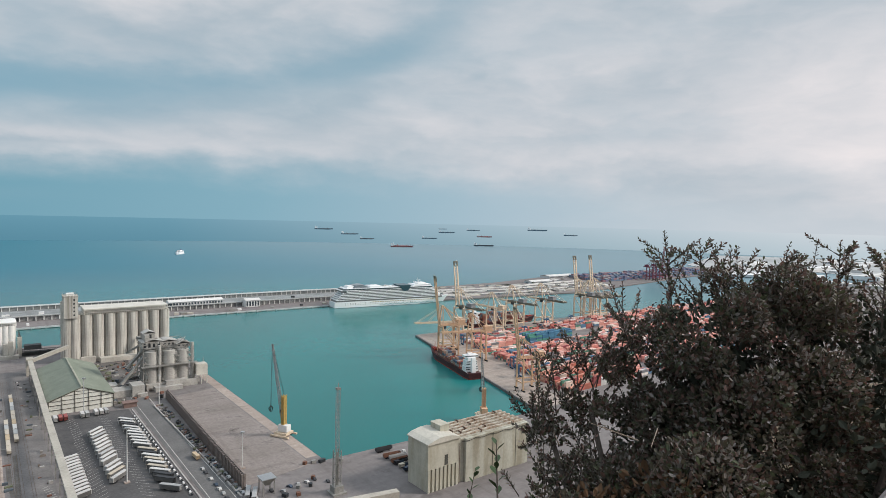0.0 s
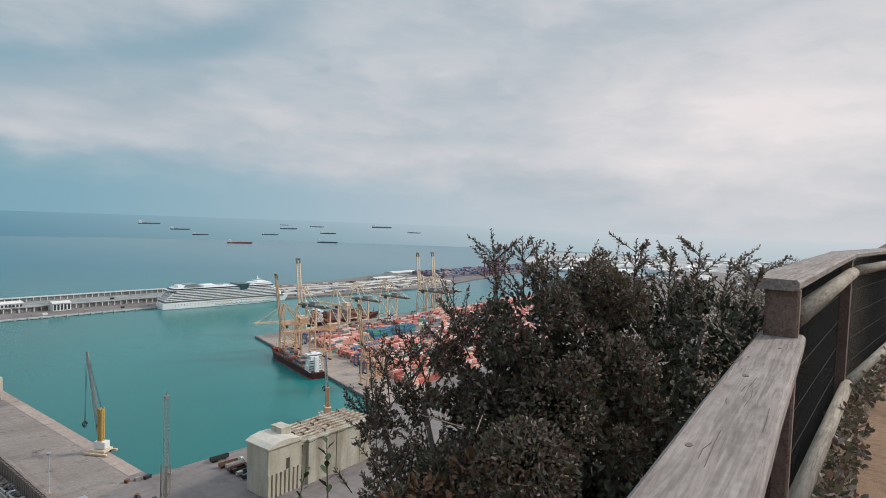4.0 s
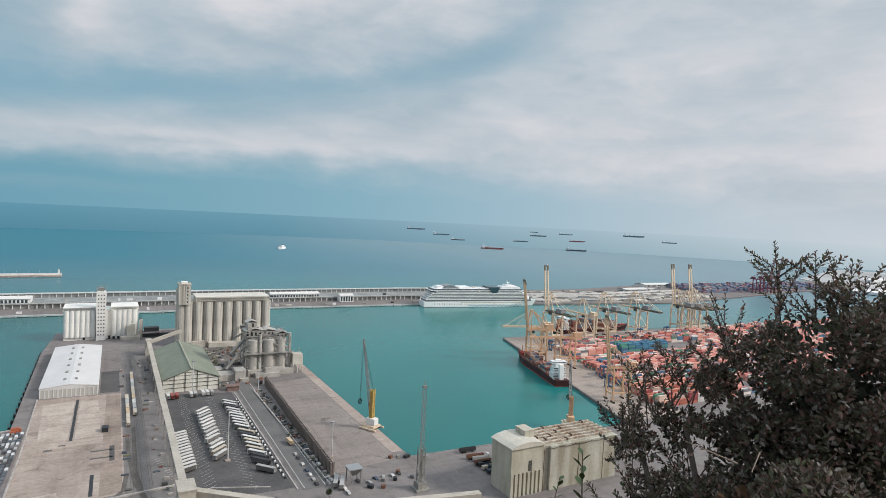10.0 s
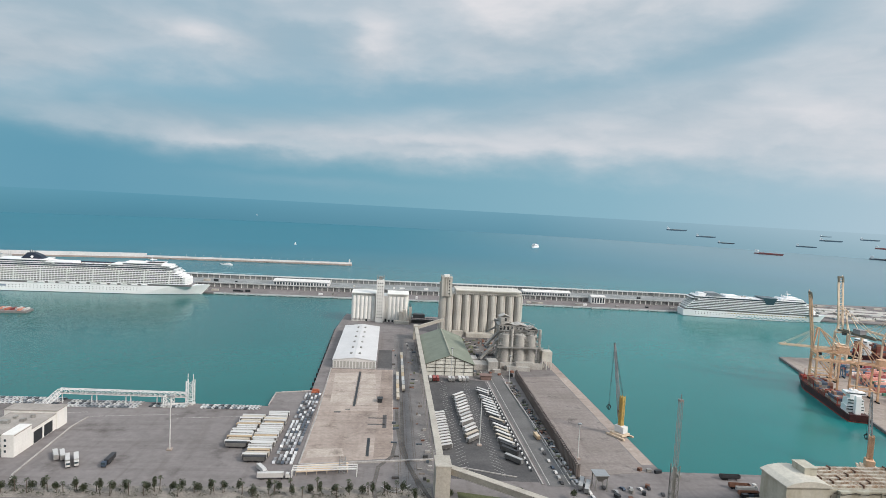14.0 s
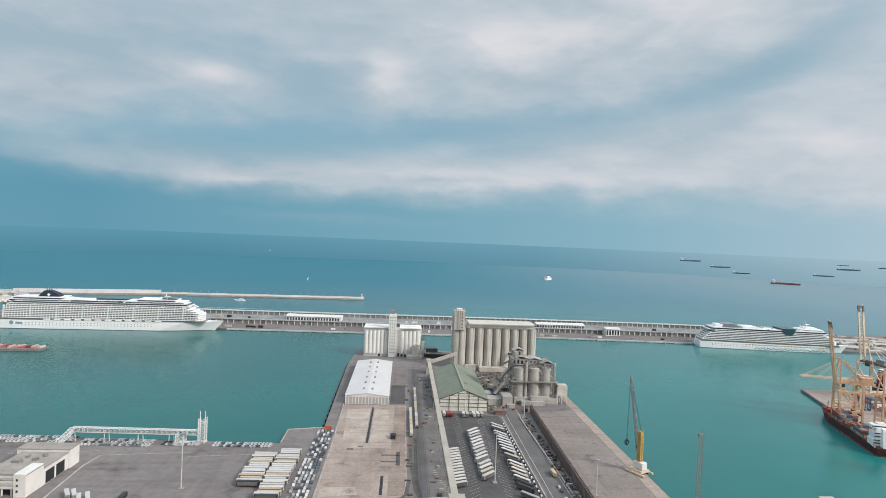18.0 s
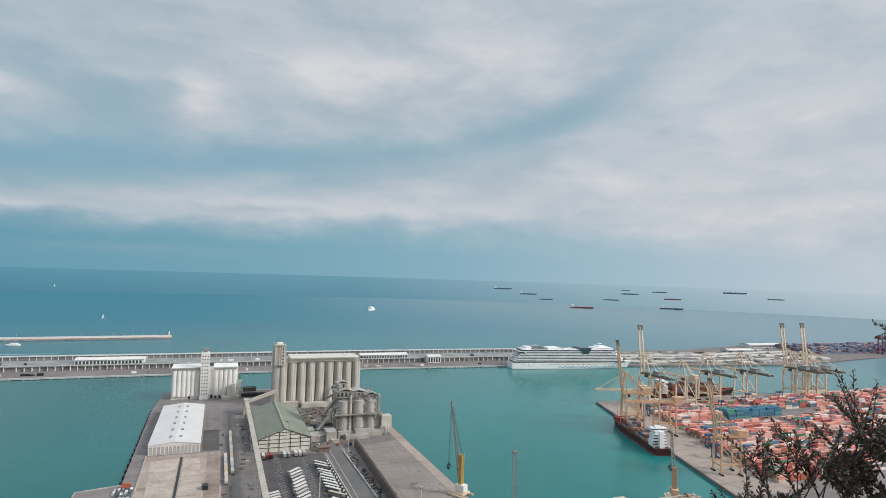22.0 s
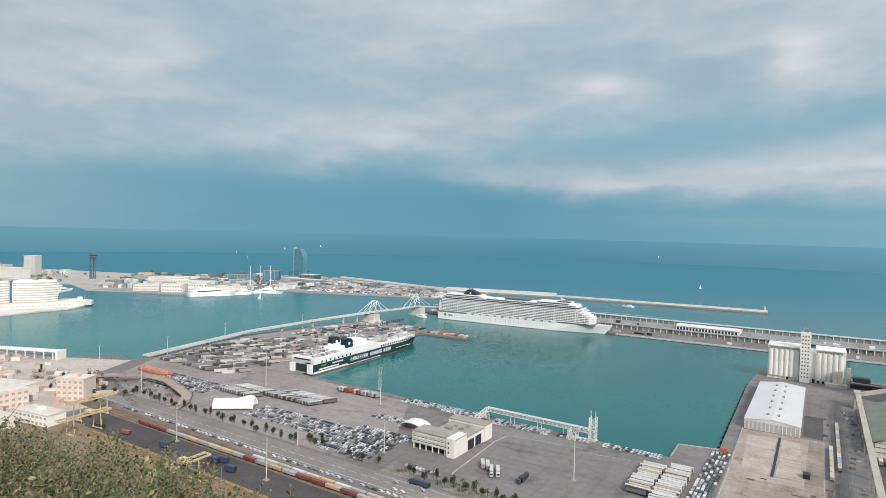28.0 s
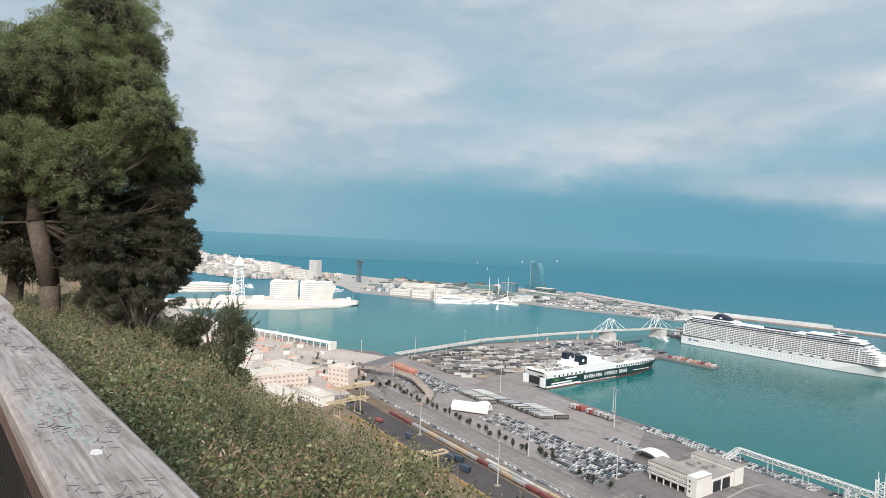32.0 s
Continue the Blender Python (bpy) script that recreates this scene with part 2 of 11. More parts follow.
# ---- materials ----
def mat(name, col, rough=0.8, var=0.12, scale=0.3, fine=4.0, bump=0.0, metal=0.0, spread=0.0, island=None, second=None, coords="Object", spec=0.3):
    """A surface: col varied by stains (scale, per metre) and grain (fine). spread: each object's own shade.
    island: a list of colours dealt out to the loose pieces of a joined mesh. second: the colour of the stains."""
    m = bpy.data.materials.new(name)
    m.use_nodes = True
    nt = m.node_tree
    b = nt.nodes["Principled BSDF"]
    b.inputs["Roughness"].default_value, b.inputs["Metallic"].default_value = rough, metal
    b.inputs["Specular IOR Level"].default_value = spec
    t = nt.nodes.new("ShaderNodeTexCoord")
    n1, n2 = nt.nodes.new("ShaderNodeTexNoise"), nt.nodes.new("ShaderNodeTexNoise")
    for n, s in ((n1, scale), (n2, fine)):
        n.inputs["Scale"].default_value, n.inputs["Detail"].default_value, n.inputs["Roughness"].default_value = s, 6, 0.62
        nt.links.new(t.outputs[coords], n.inputs["Vector"])
    ramp = nt.nodes.new("ShaderNodeValToRGB")
    r0, r1 = ramp.color_ramp.elements
    r0.position, r1.position = 0.33, 0.68
    s = second or tuple(c * (1 - 2.2 * var) for c in col)
    r0.color, r1.color = (*s, 1), (*col, 1)
    nt.links.new(n1.outputs["Fac"], ramp.inputs[0])
    colour = ramp.outputs[0]

    def mix(kind, fac, a, c):
        q = nt.nodes.new("ShaderNodeMix")
        q.data_type, q.blend_type = "RGBA", kind
        q.inputs[0].default_value = fac
        nt.links.new(a, q.inputs[6])
        nt.links.new(c, q.inputs[7])
        return q.outputs[2]
    if island:
        geo = nt.nodes.new("ShaderNodeNewGeometry")
        deal = nt.nodes.new("ShaderNodeValToRGB")
        deal.color_ramp.interpolation = "CONSTANT"
        while len(deal.color_ramp.elements) < len(island):
            deal.color_ramp.elements.new(0.5)
        for i, c in enumerate(island):
            deal.color_ramp.elements[i].position, deal.color_ramp.elements[i].color = i / len(island), (*c, 1)
        nt.links.new(geo.outputs["Random Per Island"], deal.inputs[0])
        colour = mix("MULTIPLY", 1.0, deal.outputs[0], colour)
    grain = nt.nodes.new("ShaderNodeMapRange")
    grain.inputs[1].default_value, grain.inputs[2].default_value = 0.3, 0.7
    grain.inputs[3].default_value, grain.inputs[4].default_value = 1 - var * 1.3, 1 + var * 0.9
    nt.links.new(n2.outputs["Fac"], grain.inputs[0])
    cc = nt.nodes.new("ShaderNodeCombineColor")
    for i in range(3):
        nt.links.new(grain.outputs[0], cc.inputs[i])
    colour = mix("MULTIPLY", 1.0, colour, cc.outputs[0])
    if spread:
        info = nt.nodes.new("ShaderNodeObjectInfo")
        hs = nt.nodes.new("ShaderNodeHueSaturation")
        mr = nt.nodes.new("ShaderNodeMapRange")
        mr.inputs[3].default_value, mr.inputs[4].default_value = 1 - spread, 1 + spread * 0.6
        nt.links.new(info.outputs["Random"], mr.inputs[0])
        nt.links.new(mr.outputs[0], hs.inputs["Value"])
        nt.links.new(colour, hs.inputs["Color"])
        colour = hs.outputs[0]
    nt.links.new(colour, b.inputs["Base Color"])
    if bump:
        bn = nt.nodes.new("ShaderNodeBump")
        bn.inputs["Strength"].default_value, bn.inputs["Distance"].default_value = bump, 0.5 / fine
        nt.links.new(n2.outputs["Fac"], bn.inputs["Height"])
        nt.links.new(bn.outputs[0], b.inputs["Normal"])
    return m


def water_material():
    m = bpy.data.materials.new("harbour_water")
    m.use_nodes = True
    nt = m.node_tree
    b = nt.nodes["Principled BSDF"]
    b.inputs["Roughness"].default_value, b.inputs["IOR"].default_value = 0.2, 1.33
    b.inputs["Specular IOR Level"].default_value = 0.25
    t = nt.nodes.new("ShaderNodeTexCoord")
    mp = nt.nodes.new("ShaderNodeMapping")
    mp.inputs["Scale"].default_value = (1.0, 0.45, 1.0)
    nt.links.new(t.outputs["Object"], mp.inputs[0])
    n1, n2, n3 = (nt.nodes.new("ShaderNodeTexNoise") for _ in range(3))
    for n, s, d in ((n1, 0.11, 5), (n2, 0.0035, 5), (n3, 0.6, 4)):
        n.inputs["Scale"].default_value, n.inputs["Detail"].default_value = s, d
        nt.links.new(mp.outputs[0], n.inputs["Vector"])
    sp = nt.nodes.new("ShaderNodeVectorMath")
    sp.operation = "LENGTH"
    nt.links.new(t.outputs["Object"], sp.inputs[0])
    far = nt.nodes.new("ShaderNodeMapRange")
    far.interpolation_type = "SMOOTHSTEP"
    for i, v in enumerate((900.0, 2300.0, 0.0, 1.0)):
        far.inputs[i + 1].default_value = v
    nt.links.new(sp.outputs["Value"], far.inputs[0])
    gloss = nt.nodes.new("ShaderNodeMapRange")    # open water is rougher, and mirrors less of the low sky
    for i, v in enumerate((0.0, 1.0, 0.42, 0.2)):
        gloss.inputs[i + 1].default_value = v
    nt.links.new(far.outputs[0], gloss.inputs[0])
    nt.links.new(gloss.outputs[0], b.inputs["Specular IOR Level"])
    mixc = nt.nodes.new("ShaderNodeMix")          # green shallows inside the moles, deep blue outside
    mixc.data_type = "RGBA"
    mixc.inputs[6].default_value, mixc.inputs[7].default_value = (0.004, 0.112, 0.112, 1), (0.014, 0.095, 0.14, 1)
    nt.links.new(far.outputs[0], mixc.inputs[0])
    south_pale = nt.nodes.new("ShaderNodeMapRange")      # base colour is paler over the south basin
    south_pale.interpolation_type = "SMOOTHSTEP"
    for i, v in enumerate((-100.0, 480.0, 0.0, 1.0)):
        south_pale.inputs[i + 1].default_value = v
    dotu = nt.nodes.new("ShaderNodeVectorMath")
    dotu.operation = "DOT_PRODUCT"
    dotu.inputs[1].default_value = (CU, SU, 0)
    nt.links.new(t.outputs["Object"], dotu.inputs[0])
    nt.links.new(dotu.outputs["Value"], south_pale.inputs[0])
    green = nt.nodes.new("ShaderNodeMix")
    green.data_type = "RGBA"
    green.inputs[6].default_value, green.inputs[7].default_value = (0.005, 0.113, 0.111, 1), (0.012, 0.170, 0.166, 1)
    west, most = nt.nodes.new("ShaderNodeMapRange"), nt.nodes.new("ShaderNodeMath")      # and over the inner basin
    west.interpolation_type = "SMOOTHSTEP"
    for i, v in enumerate((-380.0, -900.0, 0.0, 0.75)):
        west.inputs[i + 1].default_value = v
    nt.links.new(dotu.outputs["Value"], west.inputs[0])
    most.operation = "MAXIMUM"
    nt.links.new(south_pale.outputs[0], most.inputs[0])
    nt.links.new(west.outputs[0], most.inputs[1])
    nt.links.new(most.outputs[0], green.inputs[0])
    nt.links.new(green.outputs[2], mixc.inputs[6])
    patch = nt.nodes.new("ShaderNodeMapRange")
    for i, v in enumerate((0.3, 0.7, 0.85, 1.15)):
        patch.inputs[i + 1].default_value = v
    nt.links.new(n2.outputs["Fac"], patch.inputs[0])
    hs = nt.nodes.new("ShaderNodeHueSaturation")
    nt.links.new(patch.outputs[0], hs.inputs["Value"])
    nt.links.new(mixc.outputs[2], hs.inputs["Color"])
    nt.links.new(hs.outputs[0], b.inputs["Base Color"])
    add = nt.nodes.new("ShaderNodeMath")
    add.operation = "MULTIPLY_ADD"
    add.inputs[1].default_value = 0.35
    nt.links.new(n3.outputs["Fac"], add.inputs[0])
    nt.links.new(n1.outputs["Fac"], add.inputs[2])
    bn = nt.nodes.new("ShaderNodeBump")
    bn.inputs["Strength"].default_value, bn.inputs["Distance"].default_value = 0.17, 1.2
    nt.links.new(add.outputs[0], bn.inputs["Height"])
    nt.links.new(bn.outputs[0], b.inputs["Normal"])
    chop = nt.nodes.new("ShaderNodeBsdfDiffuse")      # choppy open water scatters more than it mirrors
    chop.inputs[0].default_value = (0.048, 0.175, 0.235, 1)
    haze, tint = nt.nodes.new("ShaderNodeMapRange"), nt.nodes.new("ShaderNodeMix")      # haze and glare to the south are put in the chop colour
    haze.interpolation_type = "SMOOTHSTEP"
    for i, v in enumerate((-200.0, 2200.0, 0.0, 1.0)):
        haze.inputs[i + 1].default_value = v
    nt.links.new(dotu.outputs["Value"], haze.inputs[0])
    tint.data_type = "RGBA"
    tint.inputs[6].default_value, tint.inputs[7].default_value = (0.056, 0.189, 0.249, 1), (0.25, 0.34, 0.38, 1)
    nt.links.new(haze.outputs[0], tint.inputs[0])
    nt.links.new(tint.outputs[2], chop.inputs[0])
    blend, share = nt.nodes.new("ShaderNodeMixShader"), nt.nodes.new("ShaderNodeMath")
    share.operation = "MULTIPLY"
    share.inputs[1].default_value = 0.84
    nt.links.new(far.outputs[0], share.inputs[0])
    calm, less = nt.nodes.new("ShaderNodeMapRange"), nt.nodes.new("ShaderNodeMath")      # to the south the chop's share drops, so more sky is mirrored
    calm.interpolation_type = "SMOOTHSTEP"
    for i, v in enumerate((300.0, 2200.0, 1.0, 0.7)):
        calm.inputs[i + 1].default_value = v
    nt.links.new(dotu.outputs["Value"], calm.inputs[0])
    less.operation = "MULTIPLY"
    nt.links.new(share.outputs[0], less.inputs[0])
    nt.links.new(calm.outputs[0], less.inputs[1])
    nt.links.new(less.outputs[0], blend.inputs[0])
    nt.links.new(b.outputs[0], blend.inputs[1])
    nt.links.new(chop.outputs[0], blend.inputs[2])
    nt.links.new(blend.outputs[0], nt.nodes["Material Output"].inputs[0])
    return m


def grime(m, blot=0.035, amount=0.62, streak=(0.010, 0.16)):
    """Oil blots and long tyre marks worn into a paved surface."""
    nt = m.node_tree
    b = nt.nodes["Principled BSDF"]
    t = nt.nodes.new("ShaderNodeTexCoord")
    out = b.inputs["Base Color"].links[0].from_socket
    for scale, lo, hi, dark, rough in (((blot, blot, blot), 0.56, 0.70, amount, 0.7), ((streak[0], streak[1], 0.1), 0.50, 0.74, 0.80, 0.55), ((streak[1], streak[0], 0.1), 0.54, 0.74, 0.82, 0.55)):
        mp, nz, rp, mx = (nt.nodes.new(k) for k in ("ShaderNodeMapping", "ShaderNodeTexNoise", "ShaderNodeValToRGB", "ShaderNodeMix"))
        mp.inputs["Scale"].default_value = scale
        nz.inputs["Scale"].default_value, nz.inputs["Detail"].default_value, nz.inputs["Roughness"].default_value = 1.0, 6, rough
        nt.links.new(t.outputs["Object"], mp.inputs[0])
        nt.links.new(mp.outputs[0], nz.inputs["Vector"])
        rp.color_ramp.elements[0].position, rp.color_ramp.elements[0].color = lo, (1, 1, 1, 1)
        rp.color_ramp.elements[1].position, rp.color_ramp.elements[1].color = hi, (dark, dark * 0.98, dark * 0.97, 1)
        nt.links.new(nz.outputs["Fac"], rp.inputs[0])
        mx.data_type, mx.blend_type = "RGBA", "MULTIPLY"
        mx.inputs[0].default_value = 1.0
        nt.links.new(out, mx.inputs[6])
        nt.links.new(rp.outputs[0], mx.inputs[7])
        out = mx.outputs[2]
    nt.links.new(out, b.inputs["Base Color"])
    return m


WATER = water_material()
CONCRETE = grime(mat("quay_concrete", (0.235, 0.214, 0.210), 0.9, 0.12, 0.008, 0.22, second=(0.170, 0.153, 0.150), coords="Object"))
PALE_CONCRETE = grime(mat("pale_concrete", (0.435, 0.365, 0.32), 0.9, 0.14, 0.02, 0.35, second=(0.30, 0.245, 0.215)), 0.05, 0.58)
# whiter copy of quay stone: stronger northern sun is in its colour
BRIGHT_STONE = mat("sunlit_pale_stone", (0.74, 0.69, 0.62), 0.9, 0.10, 0.02, 0.2, second=(0.58, 0.52, 0.46))
ASPHALT = mat("worn_asphalt", (0.115, 0.11, 0.11), 0.92, 0.18, 0.03, 0.6, second=(0.07, 0.068, 0.07))
DARK_ASPHALT = mat("dark_asphalt", (0.100, 0.088, 0.090), 0.92, 0.16, 0.03, 0.6, second=(0.065, 0.058, 0.060))
BALLAST = mat("brown_ballast", (0.26, 0.19, 0.14), 0.95, 0.16, 0.06, 1.2)
ROCK = mat("breakwater_rock", (0.40, 0.38, 0.35), 0.95, 0.25, 0.1, 0.5, bump=0.6)
SILO_WHITE = mat("white_silo_paint", (0.80, 0.79, 0.76), 0.75, 0.06, 0.06, 0.5)
SILO_BEIGE = mat("weathered_silo_concrete", (0.60, 0.57, 0.51), 0.85, 0.10, 0.05, 0.5, second=(0.37, 0.34, 0.30))
GREY_STEEL = mat("grey_plant_steel", (0.34, 0.33, 0.31), 0.6, 0.15, 0.1, 0.8, metal=0.2)
DARK = mat("dark_opening", (0.035, 0.04, 0.045), 0.5, 0.15, 0.5, 4)
GLASS = mat("window_glass", (0.05, 0.07, 0.085), 0.12, 0.1, 0.5, 4, spec=0.6)
WHITE = mat("white_paint", (0.78, 0.77, 0.76), 0.5, 0.05, 0.1, 0.8)
SHIP_WHITE = mat("ship_white_paint", (0.87, 0.87, 0.87), 0.4, 0.03, 0.05, 0.5)
OLIVE = mat("olive_roof_sheet", (0.225, 0.25, 0.20), 0.8, 0.10, 0.08, 0.7)
YELLOW = mat("yellow_crane_paint", (0.62, 0.43, 0.14), 0.55, 0.13, 0.2, 1.5)
CREAM = mat("cream_crane_paint", (0.80, 0.64, 0.48), 0.55, 0.12, 0.2, 1.5)
ORANGE = mat("orange_crane_paint", (0.74, 0.48, 0.31), 0.55, 0.12, 0.2, 1.5)
RED = mat("red_paint", (0.42, 0.07, 0.05), 0.55, 0.15, 0.2, 1.5)
BLACK = mat("black_rubber", (0.02, 0.02, 0.022), 0.8, 0.1, 1, 6)
BLUE = mat("blue_paint", (0.06, 0.14, 0.25), 0.5, 0.12, 0.2, 1.5)
STEEL = mat("galvanised_steel", (0.45, 0.46, 0.47), 0.45, 0.08, 0.5, 4, metal=0.6)


# ---- mesh helpers ----
class Build:
    """Collects solid pieces for one mesh."""

    def __init__(self):
        self.v, self.f = [], []

    def add(self, verts, faces):
        n = len(self.v)
        self.v += [tuple(p) for p in verts]
        self.f += [tuple(i + n for i in f) for f in faces]
        return self

    def box(self, x0, x1, y0, y1, z0, z1):
        return self.add([(x, y, z) for z in (z0, z1) for x, y in ((x0, y0), (x1, y0), (x1, y1), (x0, y1))],
                        [(3, 2, 1, 0), (4, 5, 6, 7), (0, 1, 5, 4), (1, 2, 6, 5), (2, 3, 7, 6), (3, 0, 4, 7)])

    def obox(self, cx, cy, z0, lx, ly, h, turn=0.0):
        c, s = math.cos(radians(turn)), math.sin(radians(turn))
        p = [(cx + c * a - s * b, cy + s * a + c * b) for a, b in ((-lx / 2, -ly / 2), (lx / 2, -ly / 2), (lx / 2, ly / 2), (-lx / 2, ly / 2))]
        return self.prism(p, z0, z0 + h)

    def prism(self, poly, z0, z1):
        n = len(poly)
        area = sum(poly[i][0] * poly[(i + 1) % n][1] - poly[(i + 1) % n][0] * poly[i][1] for i in range(n))
        if area < 0:
            poly = poly[::-1]
        vs = [(x, y, z0) for x, y in poly] + [(x, y, z1) for x, y in poly]
        fs = [tuple(range(n))[::-1], tuple(range(n, 2 * n))] + [(i, (i + 1) % n, n + (i + 1) % n, n + i) for i in range(n)]
        return self.add(vs, fs)

    def cyl(self, x, y, z0, z1, r, n=12, r1=None):
        r1 = r if r1 is None else r1
        ang = [2 * math.pi * i / n for i in range(n)]
        vs = [(x + r * math.cos(a), y + r * math.sin(a), z0) for a in ang] + [(x + r1 * math.cos(a), y + r1 * math.sin(a), z1) for a in ang]
        return self.add(vs, [tuple(range(n))[::-1], tuple(range(n, 2 * n))] + [(i, (i + 1) % n, n + (i + 1) % n, n + i) for i in range(n)])

    def beam(self, p, q, w, h=None, up=(0, 0, 1)):
        """A square bar from p to q."""
        h = h or w
        p, q = Vector(p), Vector(q)
        d = (q - p).normalized()
        side = d.cross(Vector(up))
        if side.length < 1e-3:
            side = d.cross(Vector((1, 0, 0)))
        side.normalize()
        top = side.cross(d)
        vs = [e + side * (a * w / 2) + top * (b * h / 2) for e in (p, q) for a, b in ((-1, -1), (1, -1), (1, 1), (-1, 1))]
        return self.add(vs, [(0, 1, 2, 3), (7, 6, 5, 4), (0, 4, 5, 1), (1, 5, 6, 2), (2, 6, 7, 3), (3, 7, 4, 0)])

    def tube(self, p, q, r0, r1=None, n=8):
        r1 = r0 if r1 is None else r1
        p, q = Vector(p), Vector(q)
        d = (q - p).normalized()
        a = d.orthogonal().normalized()
        b = d.cross(a)
        vs = [e + (a * math.cos(2 * math.pi * i / n) + b * math.sin(2 * math.pi * i / n)) * r for e, r in ((p, r0), (q, r1)) for i in range(n)]
        return self.add(vs, [tuple(range(n))[::-1], tuple(range(n, 2 * n))] + [(i, (i + 1) % n, n + (i + 1) % n, n + i) for i in range(n)])

    def lattice(self, p, q, w, bar, bays, up=(0, 0, 1), w1=None):
        """A four-chord lattice girder from p to q."""
        w1 = w if w1 is None else w1
        p, q = Vector(p), Vector(q)
        d = (q - p).normalized()
        side = d.cross(Vector(up))
        if side.length < 1e-3:
            side = Vector((1, 0, 0))
        side.normalize()
        top = side.cross(d)
        ring = []
        for k in range(bays + 1):
            t = k / bays
            c, ww = p.lerp(q, t), (w + (w1 - w) * t) / 2
            ring.append([c + side * a * ww + top * b * ww for a, b in ((-1, -1), (1, -1), (1, 1), (-1, 1))])
        for i in range(4):
            self.beam(ring[0][i], ring[-1][i], bar)
        for k in range(bays):
            for i in range(4):
                j = (i + 1) % 4
                self.beam(ring[k][i], ring[k + 1][j] if k % 2 == 0 else ring[k + 1][j], bar * 0.6)
                self.beam(ring[k][i], ring[k][j], bar * 0.6)
        return self

    def loft(self, rings, close=True):
        """Skin through rings of equally many points; the ends are capped."""
        n = len(rings[0])
        vs = [p for r in rings for p in r]
        fs = [(k * n + i, k * n + (i + 1) % n, (k + 1) * n + (i + 1) % n, (k + 1) * n + i) for k in range(len(rings) - 1) for i in range(n)]
        if close:
            fs += [tuple(range(n))[::-1], tuple(range((len(rings) - 1) * n, len(rings) * n))]
        return self.add(vs, fs)

    def mesh(self, name):
        m = bpy.data.meshes.new(name)
        m.from_pydata(self.v, [], self.f)
        m.update()
        return m


def part(name, b, material, parent=None, label="", smooth=False):
    m = b if isinstance(b, bpy.types.Mesh) else b.mesh(name)
    if not m.materials:
        m.materials.append(material)
    if smooth:
        m.shade_smooth()
    ob = new(name, m)
    if parent:
        ob.parent = parent
    return tagged(ob, label) if label else ob


def thing(name, m, label, category, group="", kind=""):
    ob = new(name)
    ob.matrix_basis = m
    return tagged(ob, label, category, group, kind)


def solid(name, b, material, m, label, category, group="", kind="", smooth=False):
    ob = part(name, b, material, smooth=smooth)
    ob.matrix_basis = m
    return tagged(ob, label, category, group, kind)


UV = at(0, 0)

def leaf_cloud(n, blobs, size, seed, flat=0.6):
    """Many small leaf blades scattered through the blobs (x, y, z, rx, ry, rz), denser towards their skin."""
    r = np.random.RandomState(seed)
    w = np.array([b[3] * b[4] * b[5] for b in blobs]) ** 0.67
    pick = r.choice(len(blobs), n, p=w / w.sum())
    B = np.array(blobs)[pick]
    d = r.normal(size=(n, 3))
    d /= np.linalg.norm(d, axis=1)[:, None]
    c = B[:, :3] + d * B[:, 3:] * (r.uniform(0.45, 1.0, n) ** 0.5)[:, None]
    ax = r.normal(size=(n, 3)) + d * 1.0
    ax[:, 2] += 0.35
    ax /= np.linalg.norm(ax, axis=1)[:, None]
    sd = np.cross(ax, r.normal(size=(n, 3)))
    sd /= np.linalg.norm(sd, axis=1)[:, None]
    nm = np.cross(ax, sd)
    L = size * r.uniform(0.6, 1.35, n)[:, None]
    v = np.empty((n, 6, 3))
    v[:, 0] = c
    v[:, 1] = c + ax * L * 0.45 + sd * L * 0.26 + nm * L * 0.07
    v[:, 2] = c + ax * L * 0.8 + sd * L * 0.2 + nm * L * 0.05
    v[:, 3] = c + ax * L
    v[:, 4] = c + ax * L * 0.8 - sd * L * 0.2 + nm * L * 0.05
    v[:, 5] = c + ax * L * 0.45 - sd * L * 0.26 + nm * L * 0.07
    i = np.arange(n)[:, None] * 6
    f = np.concatenate([i + np.array([[0, 1, 2, 3]]), i + np.array([[0, 3, 4, 5]])])
    return v.reshape(-1, 3), f


def leaves(name, n, blobs, size, seed, material, parent=None, label=""):
    v, f = leaf_cloud(n, blobs, size, seed)
    m = bpy.data.meshes.new(name)
    m.from_pydata(v.tolist(), [], f.tolist())
    m.update()
    return part(name, m, material, parent, label)


# ---- water and land ----
def ring_mesh(radii, height, n=96):
    b = Build()
    for r in radii:
        b.v += [(r * math.cos(2 * math.pi * i / n), r * math.sin(2 * math.pi * i / n), height(r)) for i in range(n)]
    for k in range(len(radii) - 1):
        b.f += [(k * n + i, (k + 1) * n + i, (k + 1) * n + (i + 1) % n, k * n + (i + 1) % n) for i in range(n)]
    return b


def far_rise(r):
    return 0.0 if r <= 4000 else 131 * ((r - 4000) / 940) ** 1.12


